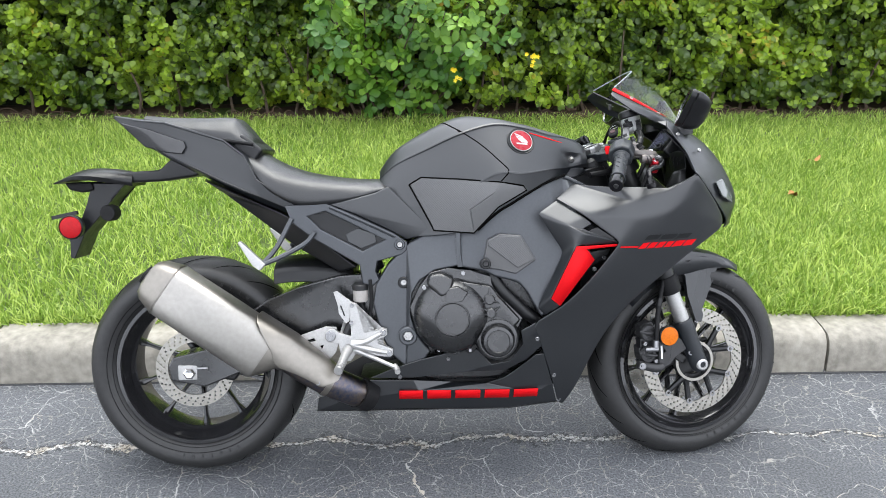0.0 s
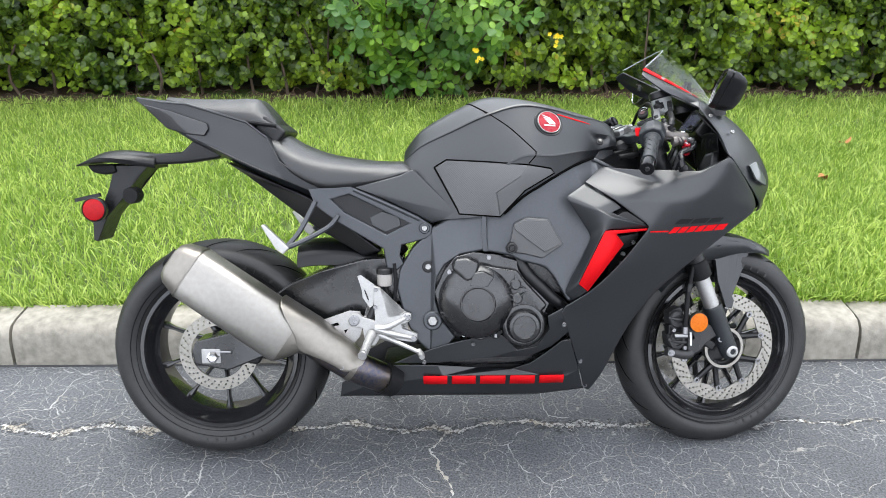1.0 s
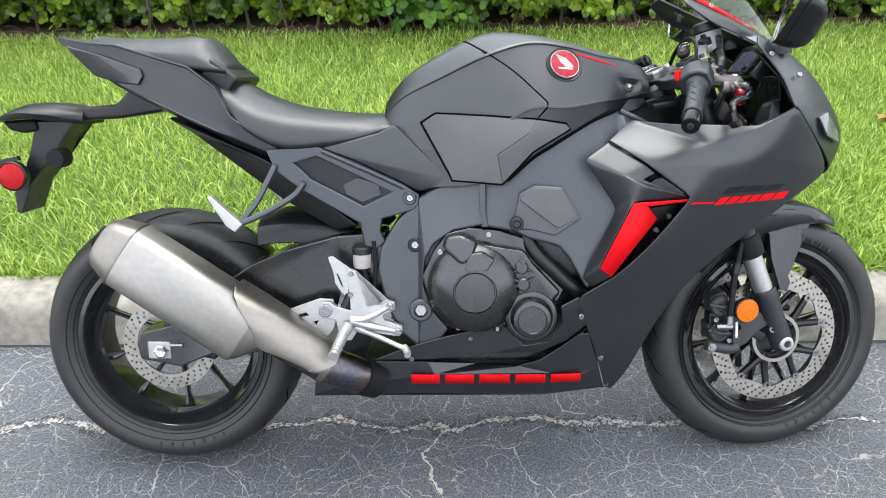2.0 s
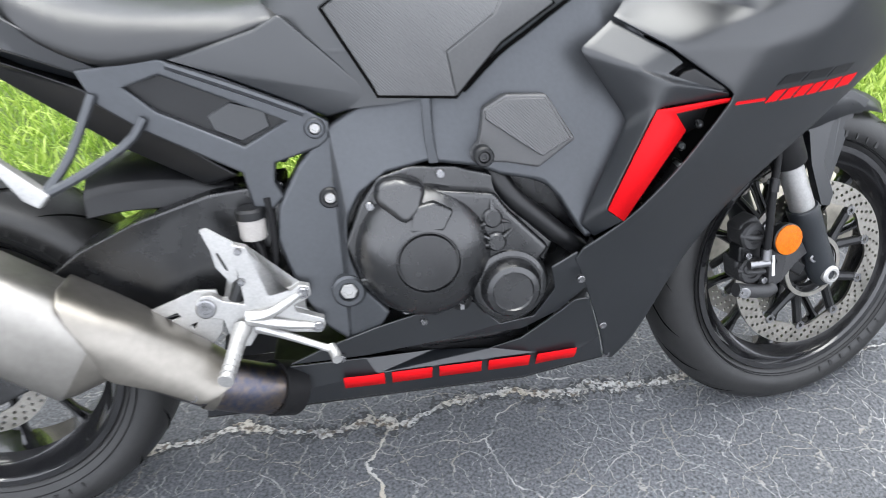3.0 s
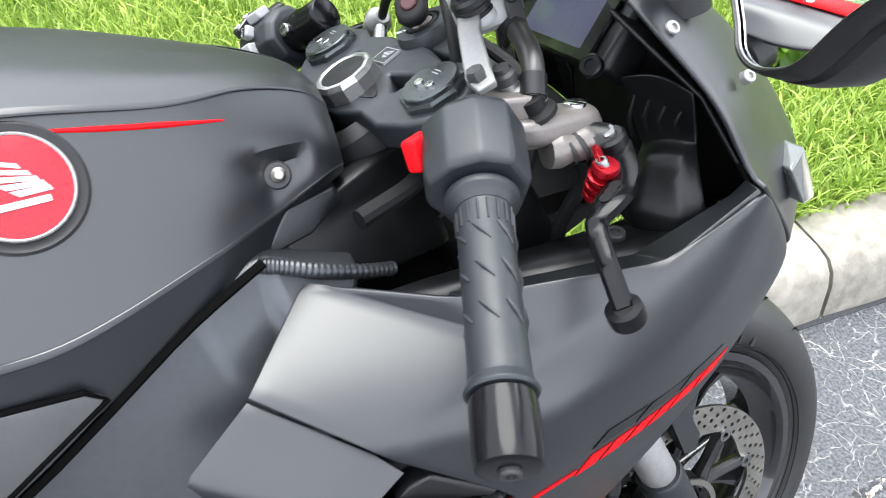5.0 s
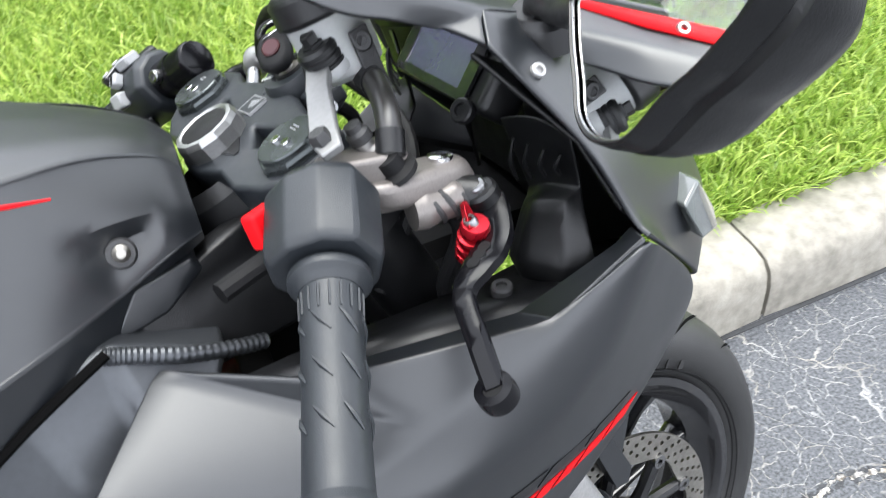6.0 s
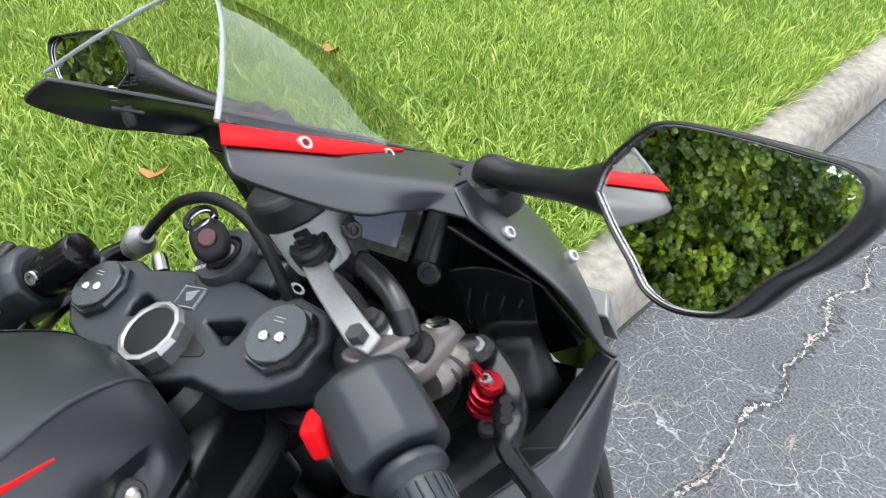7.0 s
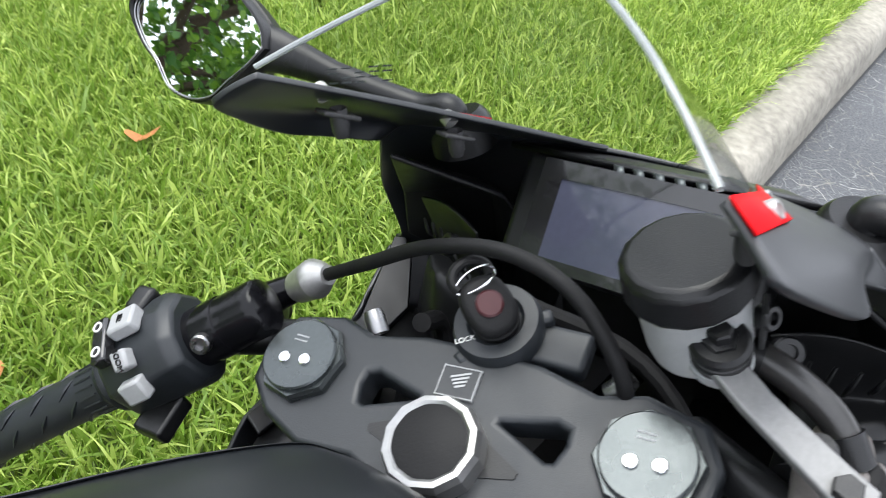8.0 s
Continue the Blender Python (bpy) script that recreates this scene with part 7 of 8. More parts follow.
part("maker_bar", box_bm(0.005, 0.002, 0.038, pose(-0.134, -0.1325, 0.045) @ pose(0, 0, 0, 0, -4, 0)), WHITE, cal)
part("brake_line", tube([(-0.156, -0.140, 0.08), (-0.154, -0.140, 0.12), (-0.148, -0.134, 0.17), (-0.12, -0.11, 0.27)], 0.0068, 12, 14), DARK, cal)
part("sensor_wire", tube([(-0.10, -0.10, 0.23), (-0.07, -0.11, 0.19), (-0.05, -0.11, 0.15)], 0.003, 8, 8), DARK, cal)
part("reflector_stay", tube([(-0.118, -0.135, 0.093), (-0.10, -0.10, 0.10)], 0.006, 10, 2, straight=True), PLASTIC, cal)
part("reflector_bezel", lathe([(0.0, 0.012), (0.027, 0.010), (0.028, -0.003), (0.026, -0.005), (0, -0.005)], 32, pose(-0.118, -0.140, 0.093)), PLASTIC, cal)
part("reflector", lathe([(0.0262, -0.004), (0.0262, -0.007), (0.0, -0.0115)], 32, pose(-0.118, -0.140, 0.093)), ORANGE, cal, "round amber reflector")
part("sensor_ring", lathe([(0.052, -0.078), (0.060, -0.078), (0.060, -0.075), (0.052, -0.075)], 40, Matrix(), closed=True), STEEL, cal)
part("wheel_sensor", box_bm(0.03, 0.02, 0.022, pose(-0.062, -0.10, 0.02) @ pose(0, 0, 0, 0, 35, 0)), PLASTIC, cal, bevel=0.003)
fen = tagged(empty("front_fender"), "matte black front fender")
fen.parent = bike
fen.matrix_basis = WH
bm = bmesh.new()
rows = []
for i in range(19):
    a = radians(60 + 80 * i / 18)
    t = i / 18
    wd = 0.042 + 0.036 * min(1, t * 3.0) ** 0.7
    rr = 0.322 + 0.010 * min(1, t * 2)
    rows.append([bm.verts.new(((rr - dr) * math.cos(a), e * wd, (rr - dr) * math.sin(a))) for e, dr in ((-1.08, 0.022 + 0.046 * min(1, t * 2.2)), (-1.0, 0.020), (-0.7, 0.006), (0, 0), (0.7, 0.006), (1.0, 0.020), (1.08, 0.022 + 0.046 * min(1, t * 2.2)))])
for a, b in zip(rows, rows[1:]):
    for j in range(6):
        bm.faces.new((a[j], a[j + 1], b[j + 1], b[j]))
part("fender_shell", bm, MATTE, fen, thick=0.003, sharp=40, offset=0.0)
for s in (-1, 1):
    part("fender_stay", panel([(-0.067, s * 0.080, 0.281), (-0.060, s * 0.080, 0.315), (-0.02, s * 0.078, 0.326), (0.05, s * 0.073, 0.315), (0.098, s * 0.066, 0.293), (0.080, s * 0.070, 0.272), (0.030, s * 0.078, 0.276), (0.006, s * 0.083, 0.262), (-0.008, s * 0.088, 0.20), (0.018, s * 0.09, 0.140), (0.012, s * 0.09, 0.118), (-0.006, s * 0.09, 0.121), (-0.034, s * 0.088, 0.20), (-0.040, s * 0.083, 0.255)], -s * 0.016), MATTE, fen, bevel=0.004)
    part("fender_slot", panel([(-0.042, s * 0.0815, 0.298), (0.0, s * 0.0800, 0.304), (0.055, s * 0.0750, 0.291), (-0.005, s * 0.0810, 0.287)], -s * 0.004), DARK, fen)

# slanted name bars on the fairing: dark bars above, red bars below
fair = [o for o in bike.children if o.name.startswith("side_fairing")][0]
fair_tree = shaped_tree(fair)


def decal(corners, mat, name):
    pts = []
    for x, z in corners:
        hit, _, _, _ = fair_tree.ray_cast(Vector((x, -0.6, z)), Vector((0, 1, 0)))
        if hit is None:
            return
        pts.append(hit + Vector((0, -0.0009, 0)))
    part(name, panel([tuple(p) for p in pts], 0.002), mat, bike)


xs = 1.222
for i, wd in enumerate((0.020, 0.020, 0.020, 0.020, 0.030, 0.030)):
    decal([(xs + 0.007, 0.671 + 0.0005 * i), (xs + wd + 0.007, 0.672 + 0.0005 * i), (xs + wd - 0.007, 0.656 + 0.0005 * i), (xs - 0.007, 0.655 + 0.0005 * i)], RED, "red_bar")
    xs += wd + 0.0045
decal([(1.166, 0.664), (1.216, 0.663), (1.214, 0.659), (1.163, 0.660)], RED, "red_bar")
xs = 1.235
for wd in (0.038, 0.044, 0.040):
    decal([(xs + 0.008, 0.692), (xs + wd + 0.008, 0.693), (xs + wd - 0.006, 0.680), (xs - 0.006, 0.679)], PLASTIC, "dark_bar")
    xs += wd + 0.005

# right footrest and brake pedal
rest = tagged(empty("rider_footrest"), "silver footrest bracket with brake pedal and heel guard")
rest.parent = bike
cut_plate("heel_guard", [(0.409, 0.541), (0.418, 0.543), (0.452, 0.518), (0.455, 0.507), (0.449, 0.462), (0.440, 0.456), (0.422, 0.483), (0.419, 0.508)], [[(0.424, 0.505), (0.433, 0.478), (0.440, 0.472), (0.437, 0.484), (0.429, 0.505)]], 0.004, ALU, rest, pose(0, -0.182, 0), "cut-out silver heel guard", bevel=0.0006)
part("bracket", panel([(x, -0.186, z) for x, z in ((0.449, 0.516), (0.468, 0.509), (0.480, 0.487), (0.489, 0.428), (0.523, 0.434), (0.536, 0.442), (0.550, 0.438), (0.551, 0.424), (0.541, 0.416), (0.524, 0.410), (0.524, 0.400), (0.547, 0.391), (0.566, 0.383), (0.566, 0.368), (0.556, 0.361), (0.540, 0.363), (0.467, 0.374), (0.452, 0.352), (0.432, 0.352), (0.424, 0.375), (0.420, 0.400), (0.405, 0.403), (0.391, 0.404), (0.382, 0.414), (0.383, 0.430), (0.393, 0.441), (0.409, 0.441), (0.422, 0.430), (0.453, 0.421), (0.455, 0.456))], 0.016), ALU, rest, "cast silver footrest bracket", bevel=0.004, seg=3)
part("bracket_rib", tube([(0.455, -0.188, 0.40), (0.49, -0.192, 0.405), (0.538, -0.188, 0.430)], [0.012, 0.008, 0.005], 10, 8), ALU, rest)
part("bracket_rib", tube([(0.455, -0.188, 0.40), (0.50, -0.192, 0.386), (0.552, -0.188, 0.374)], [0.012, 0.008, 0.005], 10, 8), ALU, rest)
cut_plate("hanger", [(0.285, 0.410), (0.384, 0.444), (0.412, 0.442), (0.418, 0.401), (0.410, 0.374), (0.390, 0.352), (0.350, 0.380), (0.325, 0.394)], [[(0.330, 0.408), (0.352, 0.414), (0.358, 0.405), (0.340, 0.400)], [(0.366, 0.392), (0.380, 0.396), (0.372, 0.380)]], 0.006, ALU, rest, pose(0, -0.168, 0), "bent silver silencer hanger", bevel=0.001)
for x, y, z, r in ((0.398, -0.188, 0.422, 0.0145), (0.540, -0.188, 0.430, 0.0085), (0.556, -0.188, 0.372, 0.0085), (0.457, -0.188, 0.505, 0.0055), (0.455, -0.188, 0.458, 0.0055)):
    bolt("bracket_bolt", (x, y, z), rest, r, h=0.005, mat=BOLT)
part("footpeg", tube([(0.445, -0.190, 0.385), (0.437, -0.235, 0.372), (0.428, -0.285, 0.352)], [0.014, 0.0105, 0.0095], 12, 8), ALU, rest, "ribbed silver footpeg")
for k in range(8):
    c = Vector((0.442, -0.212, 0.379)).lerp(Vector((0.4285, -0.282, 0.3535)), k / 7)
    part("peg_ring", tube([c, c + Vector((-0.0006, -0.0045, -0.0014))], 0.0115, 12, 1, straight=True), ALU, rest)
part("brake_pedal", tube([(0.466, -0.184, 0.382), (0.50, -0.190, 0.368), (0.545, -0.197, 0.349), (0.572, -0.202, 0.338)], [0.010, 0.0065, 0.0055, 0.006], 10, 10), ALU, rest)
part("pedal_tip", tube([(0.570, -0.196, 0.341), (0.577, -0.210, 0.333), (0.579, -0.222, 0.330)], [0.0075, 0.0085, 0.0075], 12, 5), ALU, rest)
part("pedal_link", tube([(0.425, -0.172, 0.40), (0.447, -0.170, 0.44), (0.455, -0.162, 0.475)], [0.010, 0.012, 0.008], 10, 6), PLASTIC, rest)
part("rear_cylinder", tube([(0.462, -0.158, 0.47), (0.466, -0.158, 0.40)], 0.012, 14, 2), PLASTIC, rest)
part("rear_cup", lathe([(0.0, 0.0), (0.018, 0.0), (0.020, 0.004), (0.020, 0.032), (0, 0.032)], 24, pose(0.478, -0.15, 0.510) @ up), REARCUP, rest, "smoky rear fluid cup")
part("rear_cup_cap", lathe([(0.0, 0.048), (0.019, 0.048), (0.022, 0.044), (0.022, 0.032), (0, 0.032)], 16, pose(0.478, -0.15, 0.510) @ up), PLASTIC, rest)
part("rear_hose", tube([(0.478, -0.15, 0.51), (0.486, -0.152, 0.48), (0.480, -0.152, 0.44), (0.470, -0.152, 0.42)], 0.007, 10, 10), DARK, rest)
part("brake_hose", tube([(0.505, -0.152, 0.57), (0.508, -0.154, 0.52), (0.502, -0.154, 0.46), (0.49, -0.152, 0.43)], 0.005, 10, 12), DARK, rest)
part("side_stand", tube([(0.58, 0.13, 0.30), (0.50, 0.20, 0.15), (0.43, 0.262, 0.083)], [0.014, 0.011, 0.012], 12, 8), PLASTIC, bike, "black side stand")

# ---- plants ----
def leaf_material(name, dark, light, rough=0.45, through=0.35, tip=None, single=0.42, patch=0.58):
    m = bpy.data.materials.new(name)
    m.use_nodes = True
    nt = m.node_tree
    b = nt.nodes["Principled BSDF"]
    geo = nt.nodes.new("ShaderNodeNewGeometry")
    mix = nt.nodes.new("ShaderNodeValToRGB")
    ramp = mix.color_ramp
    ramp.elements[0].color, ramp.elements[1].color = (*dark, 1), (*(tip or light), 1)
    for at, share in ((0.45, 0.22), (0.86, 1.0)):
        e = ramp.elements.new(at)
        e.color = (*(a + (b - a) * share for a, b in zip(dark, light)), 1)
    co = nt.nodes.new("ShaderNodeTexCoord")
    no = nt.nodes.new("ShaderNodeTexNoise")
    no.inputs["Scale"].default_value, no.inputs["Detail"].default_value = 2.6, 4
    nt.links.new(co.outputs["Object"], no.inputs["Vector"])
    av = nt.nodes.new("ShaderNodeMath")
    av.operation = "MULTIPLY_ADD"
    av.inputs[1].default_value = single
    nt.links.new(geo.outputs["Random Per Island"], av.inputs[0])
    sc = nt.nodes.new("ShaderNodeMapRange")
    sc.inputs["From Min"].default_value, sc.inputs["From Max"].default_value, sc.inputs["To Max"].default_value = 0.32, 0.68, patch
    nt.links.new(no.outputs["Fac"], sc.inputs["Value"])
    nt.links.new(sc.outputs["Result"], av.inputs[2])
    nt.links.new(av.outputs[0], mix.inputs["Fac"])
    nt.links.new(mix.outputs["Color"], b.inputs["Base Color"])
    b.inputs["Roughness"].default_value = rough
    tr = nt.nodes.new("ShaderNodeBsdfTranslucent")
    nt.links.new(mix.outputs["Color"], tr.inputs["Color"])
    ms = nt.nodes.new("ShaderNodeMixShader")
    ms.inputs["Fac"].default_value = through
    nt.links.new(b.outputs[0], ms.inputs[1])
    nt.links.new(tr.outputs[0], ms.inputs[2])
    nt.links.new(ms.outputs[0], nt.nodes["Material Output"].inputs["Surface"])
    return m


GRASS = leaf_material("grass_blade", (0.15, 0.27, 0.026), (0.60, 0.72, 0.19), 0.45, 0.5, single=0.78, patch=0.20)
HEDGE = leaf_material("hedge_leaf", (0.013, 0.045, 0.011), (0.36, 0.52, 0.04), 0.32, 0.34, tip=(0.56, 0.38, 0.07))
BUSH = leaf_material("bush_leaf", (0.035, 0.125, 0.020), (0.23, 0.41, 0.040), 0.42, 0.35)
SHRUB = leaf_material("shrub_leaf", (0.03, 0.09, 0.012), (0.42, 0.52, 0.05), 0.4, 0.35)
PETAL = material("yellow_petal", (0.85, 0.62, 0.02), 0.5, 0, 0.1, 40)
BARK = material("grey_bark", (0.07, 0.05, 0.035), 0.9, 0, 0.3, 12, 0.8, 80)
DEAD = material("dry_leaf", (0.32, 0.13, 0.04), 0.7, 0, 0.3, 40)
# near-black colour that stands in for the shade deep between the leaves
HEDGE_SHADE = material("hedge_inner_shade", (0.010, 0.014, 0.006), 0.95, 0, 0.3, 6)


def mesh_object(name, verts, quads, tris, mat):
    """One mesh from arrays of corners, quads and triangles."""
    me = bpy.data.meshes.new(name)
    nq, ntr = len(quads), len(tris)
    me.vertices.add(len(verts))
    me.vertices.foreach_set("co", verts.astype(np.float32).ravel())
    me.loops.add(nq * 4 + ntr * 3)
    me.loops.foreach_set("vertex_index", np.concatenate([quads.ravel(), tris.ravel()]).astype(np.int32))
    me.polygons.add(nq + ntr)
    starts = np.concatenate([np.arange(nq) * 4, nq * 4 + np.arange(ntr) * 3])
    me.polygons.foreach_set("loop_start", starts.astype(np.int32))
    me.update(calc_edges=True)
    me.polygons.foreach_set("use_smooth", np.ones(nq + ntr, dtype=bool))
    me.materials.append(mat)
    return new(name, me)


def blades(rng, n, x0, x1, y0, y1, tall, wide, base=0.128):
    x, y = rng.uniform(x0, x1, n), rng.uniform(y0, y1, n)
    yaw, turn = rng.uniform(0, 2 * np.pi, n), rng.uniform(0, 2 * np.pi, n)
    h = tall * rng.uniform(0.55, 1.25, n)
    lean = rng.uniform(0.15, 1.0, n)
    w = wide * rng.uniform(0.6, 1.25, n)
    fx, fy = np.cos(yaw), np.sin(yaw)
    sx, sy = np.cos(turn), np.sin(turn)
    rows = []
    for u, ww in ((0.0, 0.8), (0.4, 1.0), (0.75, 0.75)):
        r = h * lean * u ** 1.5
        z = base + h * (u - 0.30 * lean * u * u)
        for e in (-1, 1):
            rows.append(np.stack([x + fx * r + e * sx * w * ww / 2, y + fy * r + e * sy * w * ww / 2, z], 1))
    rows.append(np.stack([x + fx * h * lean, y + fy * h * lean, base + h * (1 - 0.30 * lean) - 0.12 * h * lean], 1))
    v = np.stack(rows, 1).reshape(-1, 3)
    i = np.arange(n)[:, None] * 7
    quads = np.concatenate([i + np.array([0, 1, 3, 2]), i + np.array([2, 3, 5, 4])], 1).reshape(-1, 4)
    return v, quads, (i + np.array([4, 5, 6])).reshape(-1, 3)


def merged(parts):
    vs, qs, ts, o = [], [], [], 0
    for v, q, t in parts:
        vs.append(v), qs.append(q + o), ts.append(t + o)
        o += len(v)
    return np.concatenate(vs), np.concatenate(qs), np.concatenate(ts)


rng = np.random.default_rng(11)
sets = [blades(rng, 70000, 0.3, 4.0, LAWN_Y + 0.0, 2.7, 0.085, 0.0058),
        blades(rng, 130000, -2.8, 7.0, LAWN_Y + 0.0, HEDGE_Y + 0.15, 0.080, 0.0062),
        blades(rng, 30000, -10.0, -2.8, LAWN_Y, HEDGE_Y + 0.1, 0.08, 0.012),
        blades(rng, 34000, 7.0, 16.0, LAWN_Y, HEDGE_Y + 0.1, 0.08, 0.012),
        blades(rng, 9000, 0.3, 4.5, LAWN_Y + 0.02, 2.8, 0.105, 0.0085),
        blades(rng, 9000, -3.0, 7.0, LAWN_Y - 0.012, LAWN_Y + 0.05, 0.07, 0.006)]
tagged(mesh_object("grass", *merged(sets), GRASS), "bright green mown grass on the verge", "grass", kind="stuff")


def leaves(rng, centre, normal, size, wide=0.62, fold=0.25, along=None):
    """Folded oval leaves: six corners and two quads each, at given places with given facing."""
    n = len(centre)
    nz = normal / np.linalg.norm(normal, axis=1)[:, None]
    d = rng.normal(size=(n, 3)) if along is None else along.copy()
    d -= (d * nz).sum(1)[:, None] * nz
    d /= np.linalg.norm(d, axis=1)[:, None]
    s = np.cross(nz, d)
    L = (size * rng.uniform(0.7, 1.25, n))[:, None]
    rows = []
    for u, e in ((-0.5, 0), (-0.12, -1), (0.28, -0.85), (0.5, 0), (0.28, 0.85), (-0.12, 1)):
        rows.append(centre + d * L * u + s * L * e * wide / 2 + nz * L * (fold * abs(e) * 0.35 - 0.10 * (u + 0.1) ** 2))
    v = np.stack(rows, 1).reshape(-1, 3)
    i = np.arange(n)[:, None] * 6
    q = np.concatenate([i + np.array([0, 1, 2, 3]), i + np.array([0, 3, 4, 5])], 1).reshape(-1, 4)
    return v, q, np.zeros((0, 3), dtype=int)


def rosettes(rng, centre, axis, size, count, wide=0.82, cup=0.45):
    """Whorls of leaves: each tip carries a ring of round leaves that open away from its axis."""
    n = len(centre)
    ax = axis / np.linalg.norm(axis, axis=1)[:, None]
    u = np.cross(ax, rng.normal(size=(n, 3)))
    u /= np.linalg.norm(u, axis=1)[:, None]
    w = np.cross(ax, u)
    cs, ns, ds = [], [], []
    grow = (size * rng.uniform(0.75, 1.2, n))[:, None]
    for k in range(count):
        a = (2 * np.pi * k / count + rng.normal(0, 0.25, n))[:, None]
        r = u * np.cos(a) + w * np.sin(a)
        lift = rng.normal(cup, 0.3, n)[:, None]
        cs.append(centre + r * grow * 0.55 + ax * grow * (0.25 * lift + 0.12 * (k % 2)))
        ns.append(ax - r * lift + rng.normal(0, 0.12, (n, 3)))
        ds.append(r + ax * lift)
    return leaves(rng, np.concatenate(cs), np.concatenate(ns), size, wide, 0.2, np.concatenate(ds))


def hedge_leaves(rng, n, x0, x1, z0, z1, depth, size, count=6):
    x, z = rng.uniform(x0, x1, n), rng.uniform(z0, z1, n)
    lump = np.array([noise.noise((a * 1.7, b * 1.9, 3.0)) * 0.16 + noise.noise((a * 5.0, b * 5.0, 9.0)) * 0.14 for a, b in zip(x, z)])
    hem = np.array([0.19 + 0.10 * noise.noise((a * 3.1, 0.0, 5.0)) for a in x])
    inner = rng.random(n) ** 1.3 * depth
    y = HEDGE_Y + 0.22 + inner - lump + 0.16 * np.clip(0.5 - z, 0, 1)
    keep = z > hem
    c = np.stack([x, y, z], 1)[keep]
    n = len(c)
    axis = np.stack([rng.normal(0, 0.5, n), -0.85 + rng.normal(0, 0.3, n), 0.55 + rng.normal(0, 0.35, n)], 1)
    return rosettes(rng, c, axis, size, count)


hedge = tagged(empty("hedge"), "dense clipped green hedge along the lawn", "hedge")
ob = mesh_object("foliage", *merged([hedge_leaves(rng, 11500, -3.2, 5.6, 0.2, 1.6, 0.40, 0.048), hedge_leaves(rng, 1700, -3.2, 5.6, 1.5, 1.8, 0.5, 0.06, 5), hedge_leaves(rng, 3600, -14.0, -3.2, 0.2, 1.8, 0.5, 0.07, 5), hedge_leaves(rng, 3000, 5.6, 16.0, 0.2, 1.8, 0.5, 0.075, 5)]), HEDGE)
ob.parent = hedge
tagged(ob, "small rounded glossy leaves", kind="stuff")
# added solid box behind the leaves; its colour paints the hedge's inner shade
part("shade_core", box_bm(32, 0.6, 1.55, pose(1, HEDGE_Y + 0.95, 0.915)), HEDGE_SHADE, hedge)
random.seed(8)
for k in range(46):
    x = -3.2 + k * 0.19 + random.uniform(-0.06, 0.06)
    y = HEDGE_Y + random.uniform(0.28, 0.5)
    part("stem", tube([(x, y, 0.12), (x + random.uniform(-0.08, 0.08), y - 0.03, 0.35), (x + random.uniform(-0.2, 0.2), y + random.uniform(-0.05, 0.1), 0.75)], [0.013, 0.009, 0.005], 6, 6), BARK, hedge)
bed = bmesh.new()
bed_rows = [[bed.verts.new((-14 + 0.25 * i, HEDGE_Y + 0.02 + 0.12 * j + 0.05 * noise.noise((i * 0.5, j, 4)), 0.135 + 0.030 * noise.noise((i * 0.7, j * 1.3, 2)))) for j in range(8)] for i in range(121)]
for a, b in zip(bed_rows, bed_rows[1:]):
    for j in range(7):
        bed.faces.new((a[j], b[j], b[j + 1], a[j + 1]))
tagged(part("mulch_bed", bed, MULCH), "brown mulch below the hedge", "mulch", kind="structure")
tw = bmesh.new()
for k in range(420):
    x, y = random.uniform(-3.0, 5.4), HEDGE_Y + random.uniform(-0.02, 0.35)
    a, l = random.uniform(0, 6.28), random.uniform(0.04, 0.16)
    tube([(x, y, 0.165), (x + l * math.cos(a) * 0.5, y + l * math.sin(a) * 0.3, 0.175 + random.uniform(0, 0.03)), (x + l * math.cos(a), y + l * math.sin(a) * 0.6, 0.165)], 0.003, 4, 3, tw)
tagged(part("twigs", tw, MULCH), "dry brown twigs and leaf litter", "litter", kind="stuff")

# the looser flowering bush in front of the hedge
bush = tagged(empty("flowering_bush"), "light green flowering bush with yellow blossoms", "bush")
random.seed(21)
groups = []
for k in range(15):
    a = random.uniform(-0.9, 0.9)
    x0 = 0.45 + random.uniform(-0.25, 0.25)
    tip = Vector((0.45 + a * 0.95, HEDGE_Y - random.uniform(0.0, 0.28), random.uniform(0.55, 1.75)))
    mid = Vector(((x0 + tip.x) / 2, HEDGE_Y + 0.12, tip.z * 0.55))
    path = [Vector((x0, HEDGE_Y + 0.2, 0.13)), mid, tip]
    part("stem", tube(path, [0.010, 0.007, 0.003], 6, 10), BARK, bush)
    for p in spline(path, 16)[4:]:
        for _ in range(9):
            groups.append(p + Vector((random.gauss(0, 0.085), random.gauss(-0.03, 0.07), random.gauss(0, 0.08))))
c = np.array([tuple(p) for p in groups])
c = c[::7]
nor = np.stack([rng.normal(0, 0.5, len(c)), -0.75 + rng.normal(0, 0.35, len(c)), 0.6 + rng.normal(0, 0.4, len(c))], 1)
ob = mesh_object("foliage", *rosettes(rng, c, nor, 0.075, 5, 0.66, 0.1), BUSH)
ob.parent = bush
tagged(ob, "broad light green leaves", kind="stuff")
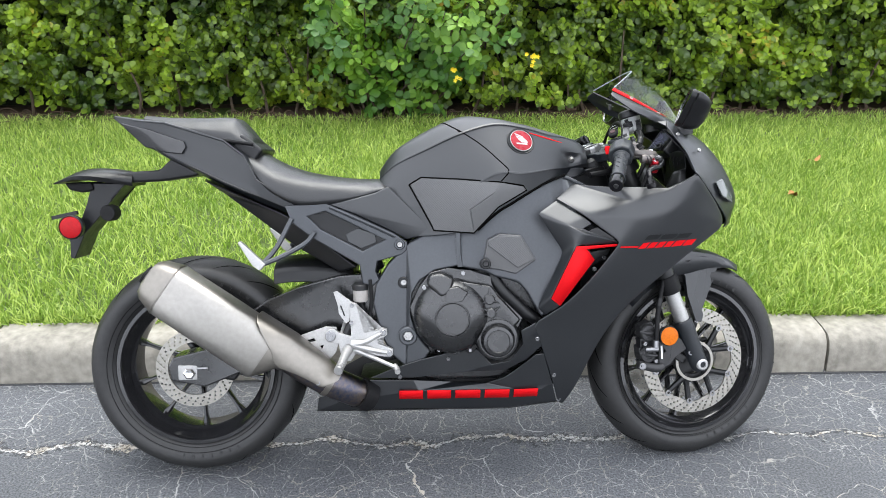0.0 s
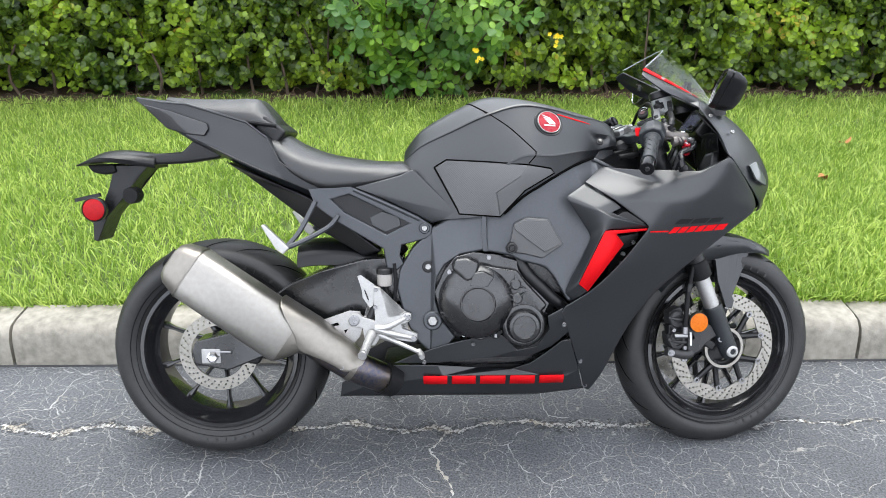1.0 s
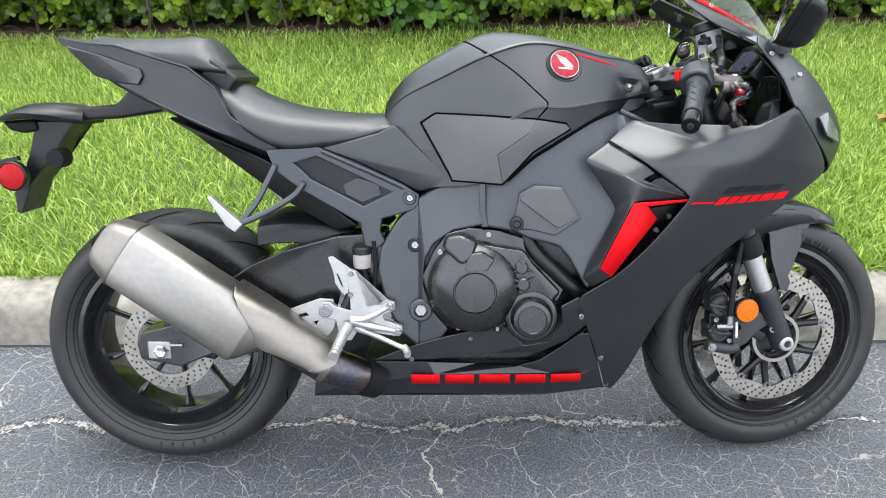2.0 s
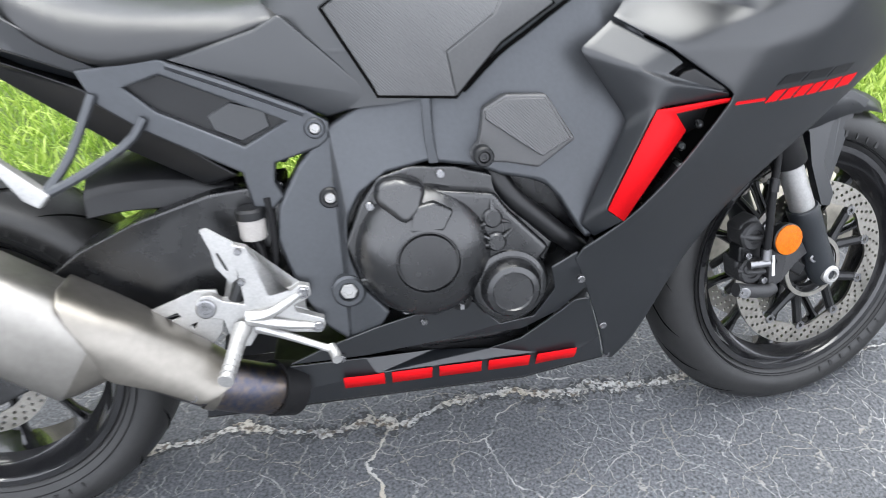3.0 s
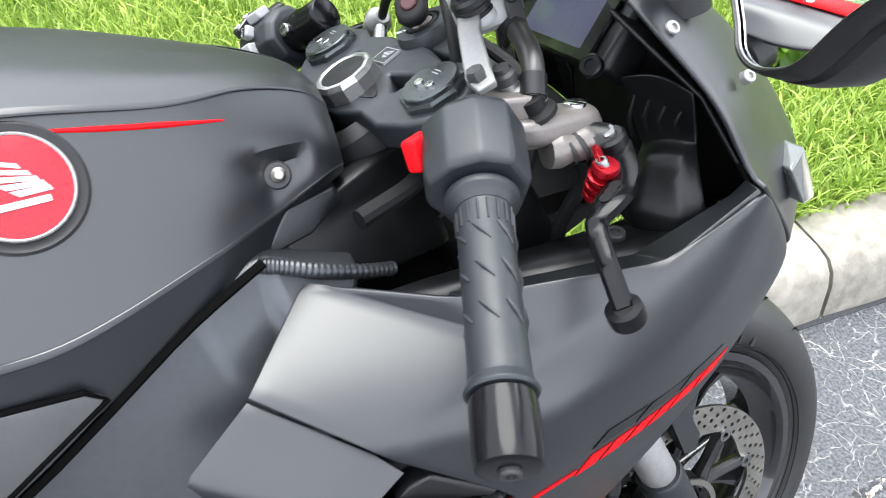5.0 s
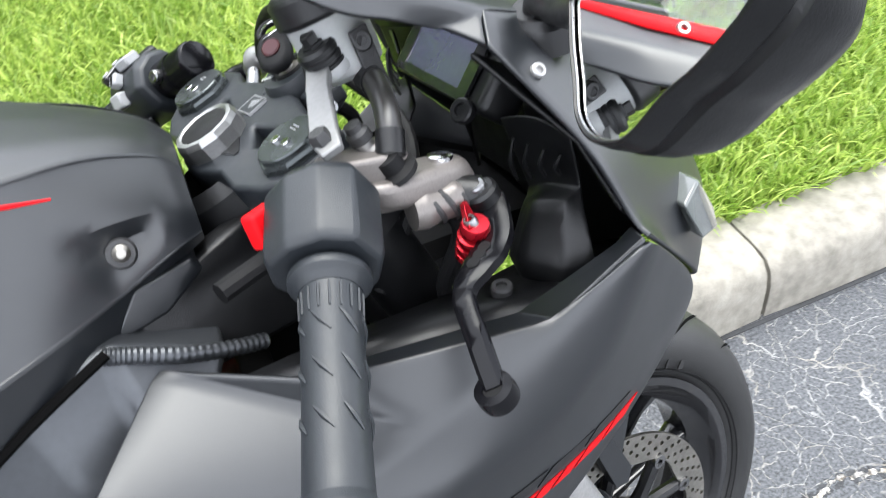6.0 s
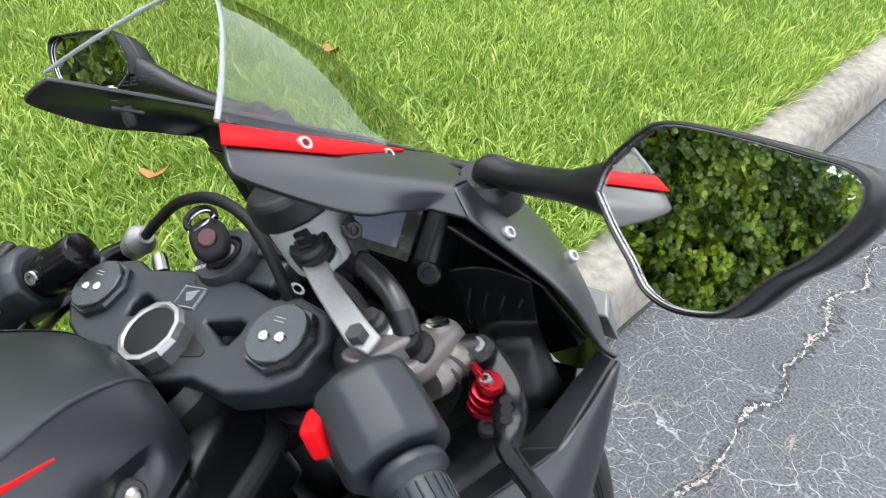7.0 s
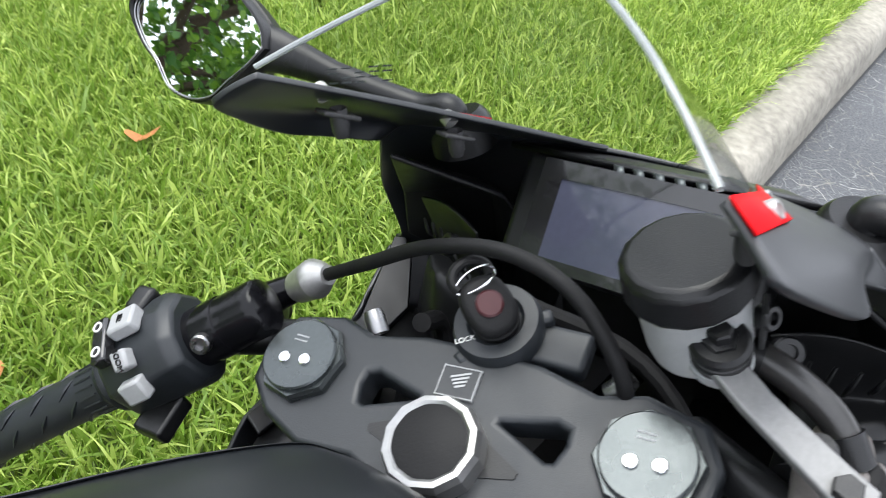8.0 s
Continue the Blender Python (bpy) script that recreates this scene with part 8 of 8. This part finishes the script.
for fx, fz in ((0.88, 0.51), (1.42, 0.62)):
    bl = tagged(empty("blossom"), "yellow blossom")
    bl.parent = bush
    for k in range(7):
        c0 = Vector((fx + random.gauss(0, 0.022), HEDGE_Y - 0.12 + random.gauss(0, 0.02), fz + random.gauss(0, 0.025)))
        bm = bmesh.new()
        for j in range(5):
            a = 2 * math.pi * j / 5
            e, f = Vector((math.cos(a), -0.35, math.sin(a))) * 0.016, Vector((math.cos(a + 0.55), -0.2, math.sin(a + 0.55))) * 0.012
            h = Vector((math.cos(a - 0.55), -0.2, math.sin(a - 0.55))) * 0.012
            bm.faces.new([bm.verts.new(c0 + q) for q in (Vector((0, 0, 0)), h, e, f)])
        part("flower", bm, PETAL, bl)

# trees beyond the hedge, behind the machine
def tree(x, y, h, spread, seed):
    r = np.random.default_rng(seed)
    random.seed(seed)
    t = tagged(empty("tree"), "tall broad-leaved green tree", "tree", "trees beyond the hedge")
    top = Vector((x + random.uniform(-0.4, 0.4), y, h * 0.75))
    part("trunk", tube([(x, y, 0.1), (x + 0.1, y, h * 0.35), top], [0.17, 0.13, 0.05], 10, 10), BARK, t)
    pts = []
    for k in range(11):
        b0 = Vector((x + 0.1, y, h * (0.28 + 0.04 * k)))
        a = k * 2.4
        tip = b0 + Vector((math.cos(a) * spread * random.uniform(0.6, 1), math.sin(a) * spread * random.uniform(0.6, 1), h * random.uniform(0.12, 0.4)))
        part("limb", tube([b0, b0.lerp(tip, 0.5) + Vector((0, 0, 0.2)), tip], [0.06, 0.04, 0.012], 6, 6), BARK, t)
        for p in spline([b0, b0.lerp(tip, 0.5) + Vector((0, 0, 0.2)), tip], 8)[3:]:
            for _ in range(95):
                pts.append((p.x + random.gauss(0, 0.36), p.y + random.gauss(0, 0.36), p.z + random.gauss(0, 0.28)))
    c = np.array(pts)
    ob = mesh_object("crown", *leaves(r, c, r.normal(size=(len(c), 3)) + np.array([0, 0, 0.8]), 0.125), BUSH)
    ob.parent = t
    tagged(ob, "open crown of green leaves", kind="stuff")


for a in ((-4.5, 6.2, 5.6, 1.9, 1), (-9.0, 6.6, 6.5, 2.2, 2), (-13.5, 5.8, 6.0, 2.2, 3), (-8.5, 1.6, 4.6, 1.7, 4), (6.0, 7.5, 6.2, 2.2, 5)):
    tree(*a)

# a rounded shrub on the lawn behind the machine
shrub = tagged(empty("shrub"), "rounded yellow-green shrub on the lawn", "bush")
r5 = np.random.default_rng(5)
n5 = 9000
d5 = r5.normal(size=(n5, 3))
d5 /= np.linalg.norm(d5, axis=1)[:, None]
d5[:, 2] = np.abs(d5[:, 2])
lump5 = np.array([1 + 0.22 * noise.noise((a * 2.2, b * 2.2, c * 2.2)) + 0.10 * noise.noise((a * 6, b * 6, c * 6)) for a, b, c in d5]) - 0.30 * r5.random(n5) ** 2
c5 = d5 * lump5[:, None] * np.array([1.5, 1.0, 1.75]) + np.array([-4.6, 2.5, 0.15])
ob = mesh_object("foliage", *leaves(r5, c5, d5 + r5.normal(0, 0.45, (n5, 3)) + np.array([0, 0, 0.4]), 0.085), SHRUB)
ob.parent = shrub
tagged(ob, "small glossy yellow-green leaves", kind="stuff")
for k in range(7):
    a = k * 0.9
    part("stem", tube([(-4.6 + 0.15 * math.cos(a), 2.5 + 0.15 * math.sin(a), 0.1), (-4.6 + 0.5 * math.cos(a), 2.5 + 0.4 * math.sin(a), 0.7), (-4.6 + 0.9 * math.cos(a), 2.5 + 0.6 * math.sin(a), 1.3)], [0.03, 0.02, 0.008], 6, 6), BARK, shrub)

# dry leaves fallen on the grass
for k, (x, y, yaw) in enumerate(((1.15, 1.05, 20), (2.55, 1.75, 80), (2.95, 2.35, 200), (1.72, 1.45, 130), (3.6, 1.6, 40))):
    bm = bmesh.new()
    ring = [bm.verts.new((0.045 * math.cos(a) * (1.0 if i % 2 else 0.85), 0.022 * math.sin(a), 0.012 * math.cos(2 * a) + 0.006 * (i % 2))) for i, a in enumerate([2 * math.pi * j / 10 for j in range(10)])]
    mid = bm.verts.new((0, 0, -0.004))
    for i in range(10):
        bm.faces.new((ring[i], ring[(i + 1) % 10], mid))
    ob = part("fallen_leaf", bm, DEAD)
    ob.matrix_basis = pose(x, y, 0.195, 15, 10, yaw)
    tagged(ob, "dry brown leaf lying on the grass", "leaf", "fallen leaves")
